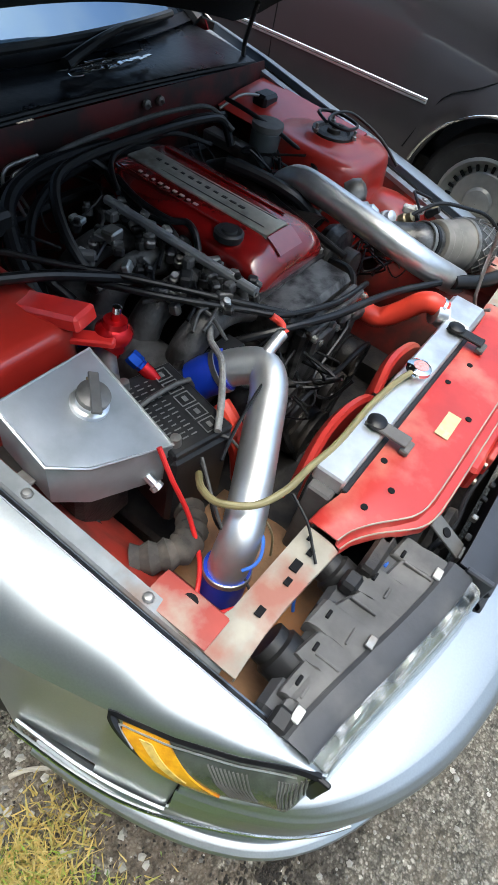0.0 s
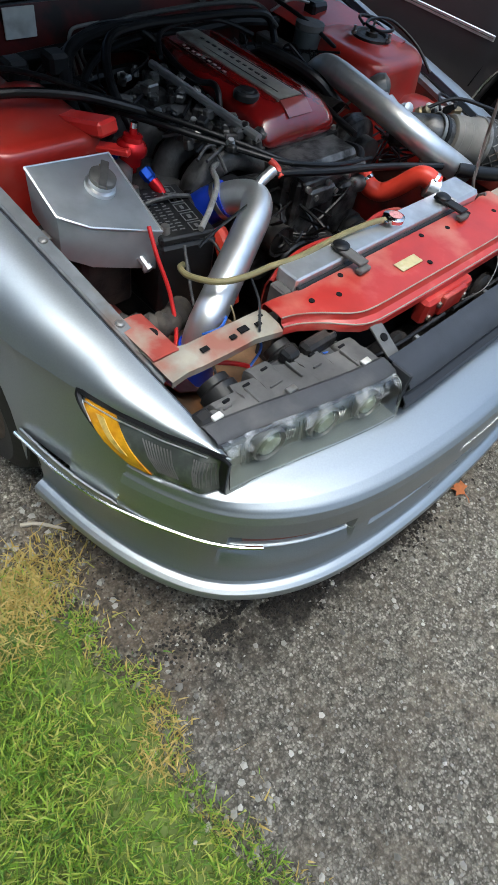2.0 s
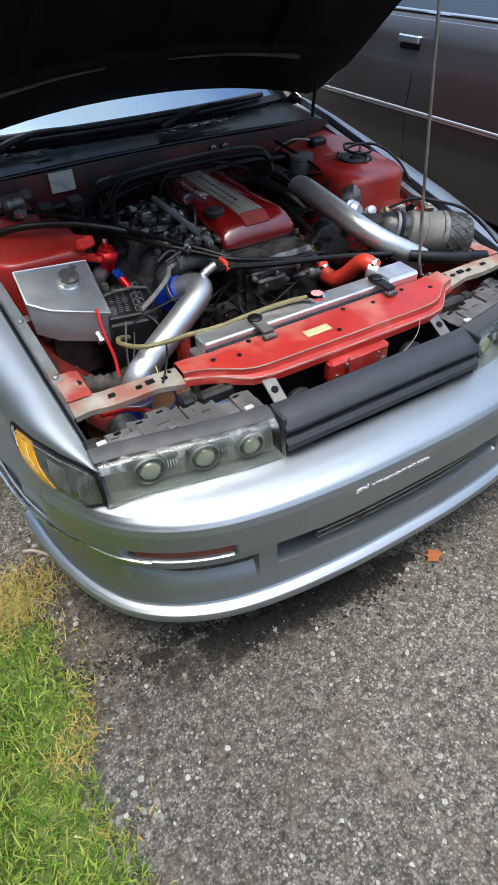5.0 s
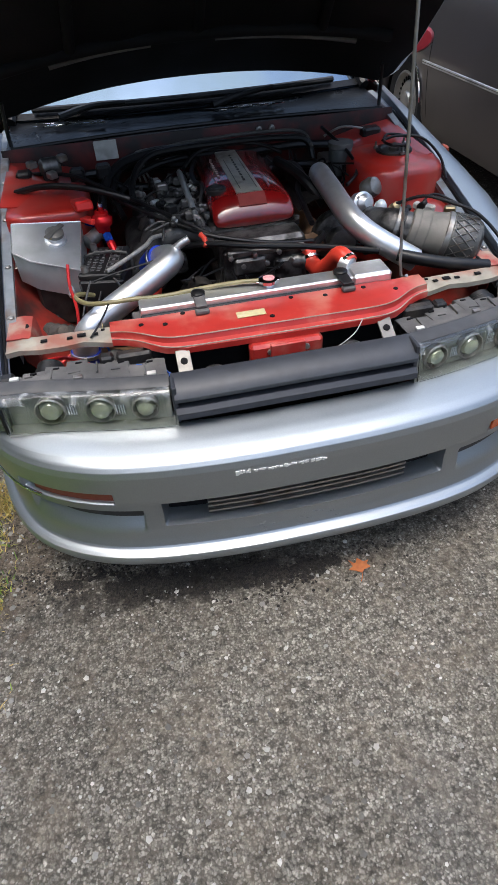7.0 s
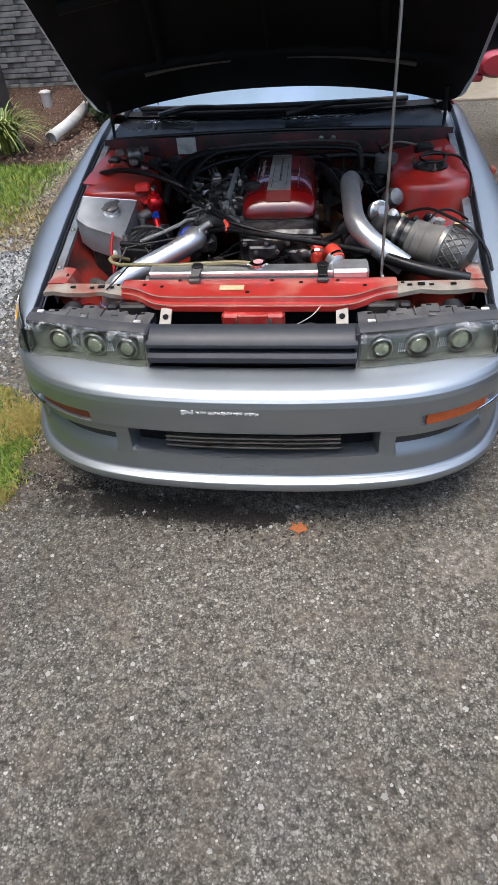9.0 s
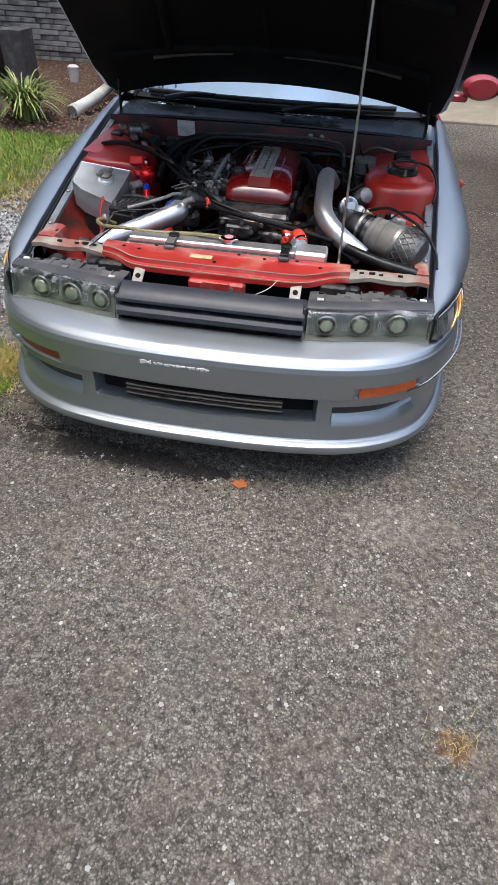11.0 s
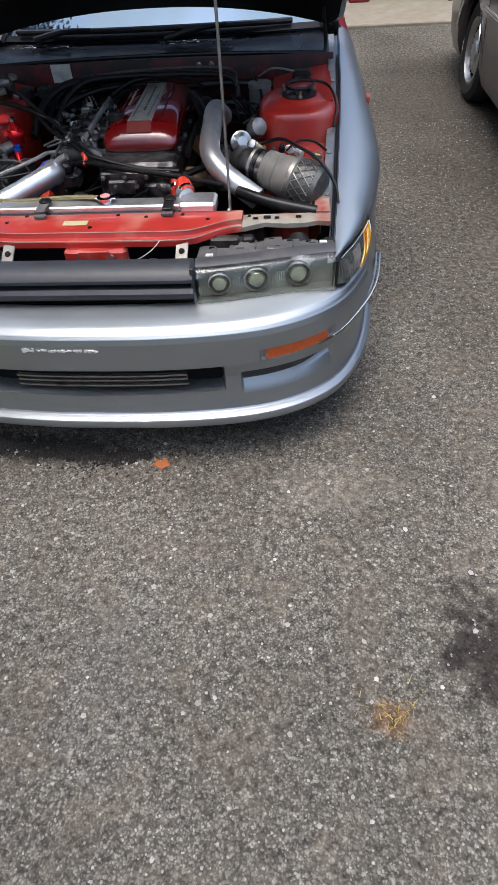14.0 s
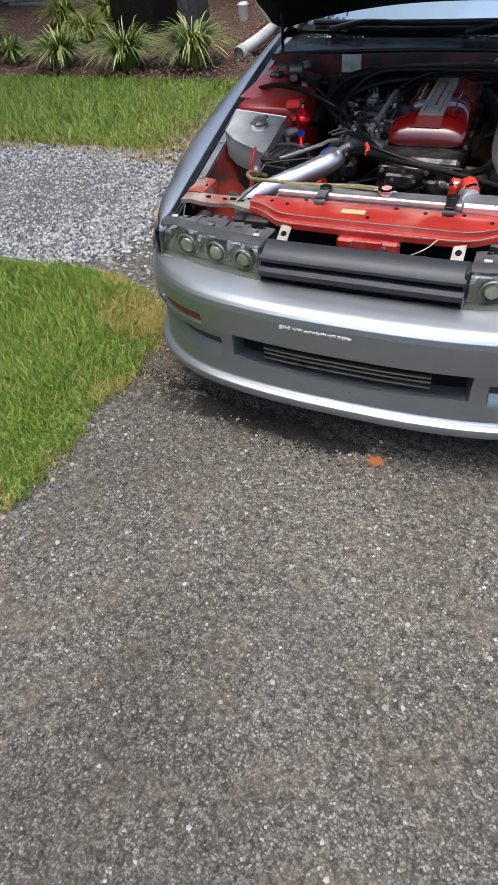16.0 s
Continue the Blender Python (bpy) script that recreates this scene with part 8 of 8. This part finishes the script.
# downspout, bucket, bin
dn = solo("downspout", Mesh().tube([(-2.50, 7.55, 1.4), (-2.47, 7.45, 0.75), (-2.40, 6.9, 0.42), (-2.35, 6.0, 0.22), (-2.36, 5.3, 0.14), (-2.42, 4.75, 0.10)], 0.055, 12, 5), mat("white_pvc", (0.68, 0.67, 0.62), 0.45, 0, 0.08, 10, dirt=(0.5, 0.48, 0.42), dirt_scale=5), "white plastic downspout lying on the mulch", "downspout")
part("spout_end", Mesh().lathe([(0.058, 0), (0.064, 0.01), (0.064, 0.09), (0.056, 0.1)], (-2.41, 4.80, 0.102), (-0.1, -1, -0.06), 14, False), dn.data.materials[0], dn, "white pipe collar")
pot = solo("white_bucket", Mesh().lathe([(0.055, 0), (0.066, 0.15), (0.071, 0.155), (0.071, 0.17), (0.064, 0.17), (0.045, 0.185), (0.001, 0.187)], (-3.04, 6.3, 0.06), seg=20), mat("white_plastic", (0.72, 0.69, 0.66), 0.5, 0, 0.06, 20), "small white lidded bucket on the mulch", "bucket")
trash = thing("trash_bin", (-4.15, 5.9, 0.03), "black wheeled trash bin", "bin")
part("bin_body", Mesh().prism([(-4.42, 5.62), (-3.88, 5.62), (-3.86, 6.2), (-4.44, 6.2)], 0.06, 1.0, None, 1.1), black, trash, "black plastic body")
part("bin_lid", Mesh().box((-4.15, 5.9, 1.03), (0.64, 0.68, 0.06), None, 0.02), black, trash)
trash2 = solo("grey_bin", Mesh().prism([(-3.70, 5.9), (-3.45, 5.9), (-3.45, 6.2), (-3.70, 6.2)], 0.06, 0.6, None, 1.05), grey_plastic, "small dark grey bin by the wall", "bin")
util = solo("utility_box", Mesh().box((-4.0, WY + 0.0, 1.02), (0.16, 0.1, 0.32), None, 0.02), mat("beige_outlet", (0.42, 0.38, 0.28), 0.6), "beige utility box on the stone wall", "box")
vent = solo("wall_vent", Mesh().box((-3.25, WY + 0.02, 0.62), (0.36, 0.06, 0.2), None, 0.01), liner, "dark crawl-space vent in the stone wall", "vent")

# strap-leaved plants along the bed
leaf_mats = [bits("strap_leaves", [(0.06, 0.11, 0.018), (0.14, 0.21, 0.035), (0.26, 0.32, 0.075), (0.46, 0.45, 0.18)], 0.5), bits("young_leaves", [(0.14, 0.2, 0.03), (0.25, 0.3, 0.05), (0.4, 0.4, 0.1)], 0.5)]


def clump(x, y, size, n, m):
    me = Mesh()
    for k in range(n):
        a, b = random.uniform(0, 6.28), random.uniform(0.35, 1.0)
        L, w = size * random.uniform(0.7, 1.15), random.uniform(0.007, 0.014)
        c, d = math.cos(a), math.sin(a)
        r0 = size * 0.18 * random.random()
        rows = []
        for t in np.linspace(0, 1, 6):
            out = r0 + L * b * (0.25 * t + 0.55 * t * t)
            up = L * (1.15 * t - (0.25 + 0.75 * b) * t * t)
            ww = w * (1 - 0.85 * t * t)
            rows.append([(x + c * out - d * ww, y + d * out + c * ww, 0.05 + max(0, up)), (x + c * out + d * ww, y + d * out - c * ww, 0.05 + max(0, up))])
        me.grid(rows)
    ob = new("border_plant", bpy.data.meshes.new("border_plant"))
    ob.data.from_pydata(me.v, [], me.f)
    ob.data.materials.append(m)
    return tagged(ob, "arching strap-leaved green and cream border plant in mulch", "plant", "border plants before the house")


for x, y, sz, k in ((-5.1, 4.5, 0.36, 0), (-4.3, 4.35, 0.52, 0), (-3.5, 4.35, 0.55, 0), (-2.78, 4.45, 0.60, 0), (-5.7, 4.6, 0.4, 0), (-4.7, 5.4, 0.45, 1), (-5.6, 6.2, 0.5, 1), (-6.3, 5.4, 0.5, 1), (-5.0, 6.4, 0.5, 1)):
    clump(x, y, sz * 1.06, 320, leaf_mats[k])

# ---- small things on the driveway ----
lf = Mesh()
prof = [(0.0, 0.0), (0.012, 0.012), (0.03, 0.012), (0.022, 0.022), (0.034, 0.04), (0.016, 0.036), (0.004, 0.055), (-0.008, 0.036), (-0.028, 0.045), (-0.02, 0.024), (-0.036, 0.016), (-0.014, 0.012)]
top = [(0.145 + x, -0.07 + y, 0.012 + 0.010 * noise.noise((x * 60, y * 60, 1)) + 0.12 * abs(x)) for x, y in prof]
lf.ring([[(x, y, z - 0.0012) for x, y, z in top], top])
lf.tube([(0.145, -0.07, 0.011), (0.14, -0.085, 0.010), (0.132, -0.095, 0.008)], 0.0012, 5, 2)
solo("fallen_leaf", lf, mat("orange_leaf", (0.40, 0.125, 0.035), 0.7, 0, 0.25, 60), "dry orange fallen leaf on the asphalt", "leaf")
solo("dry_stick", Mesh().tube([(-0.928, 0.645, 0.008), (-0.903, 0.630, 0.012), (-0.878, 0.606, 0.011), (-0.846, 0.566, 0.008)], [0.006, 0.005, 0.005, 0.003], 7, 4), mat("bleached_stick", (0.45, 0.41, 0.34), 0.8, 0, 0.15, 60), "pale bleached stick on the asphalt", "stick")
tuft = [(0.84 + random.gauss(0, 0.035), -0.82 + random.gauss(0, 0.03), 0.003, 0.5) for k in range(80)]
scatter_blades("dry_tuft", tuft, straw_mat, "tuft of dry yellow grass in the asphalt", 0.035, 0.0013, 2.2)
# ledge stones of the house wall
stone_mat = mat("grey_ledge_stone", (0.27, 0.262, 0.245), 0.9, 0, 0.3, 8, 0.6, 30, dirt=(0.42, 0.41, 0.38), dirt_scale=6, dirt_at=0.56)
info = stone_mat.node_tree.nodes["Object Info"]
hs = stone_mat.node_tree.nodes["Hue/Saturation/Value"]
mul = stone_mat.node_tree.nodes.new("ShaderNodeMath")
mul.operation = "MULTIPLY_ADD"
mul.inputs[1].default_value, mul.inputs[2].default_value = 0.9, 0.55
stone_mat.node_tree.links.new(info.outputs["Random"], mul.inputs[0])
mul2 = stone_mat.node_tree.nodes.new("ShaderNodeMath")
mul2.operation = "MULTIPLY"
stone_mat.node_tree.links.new(mul.outputs["Value"], mul2.inputs[0])
stone_mat.node_tree.links.new(stone_mat.node_tree.nodes["Map Range"].outputs["Result"], mul2.inputs[1])
stone_mat.node_tree.links.new(mul2.outputs["Value"], hs.inputs["Value"])
shapes = []
for k in range(8):
    L, H = (0.18, 0.26, 0.34, 0.22, 0.42, 0.30, 0.15, 0.38)[k], 0.062
    shapes.append((L, Mesh().box((0, 0, 0), (L - 0.008, 0.09, H - 0.007), None, 0.006).data("ledge_stone", stone_mat)))
rest = Mesh()
count = 0
for r in range(48):
    z = 0.05 + 0.062 * r
    x = -8.0 + random.uniform(0, 0.2)
    while x < 0.6:
        k = random.randrange(8)
        L, me = shapes[k]
        y = WY + 0.02 - random.uniform(0, 0.035)
        cx = x + L / 2
        if -4.6 < cx < -2.6 and z < 1.7 and count < 290:
            ob = new("ledge_stone", me)
            ob.location = Vector((cx, y, z + 0.031)) - wall_house.location
            ob.parent = wall_house
            count += 1
        else:
            rest.box((cx, y, z + 0.031), (L - 0.008, 0.09, 0.055), None, 0.006)
        x += L
tagged(part("ledge_stone_rest", rest, stone_mat, wall_house), kind="stuff")
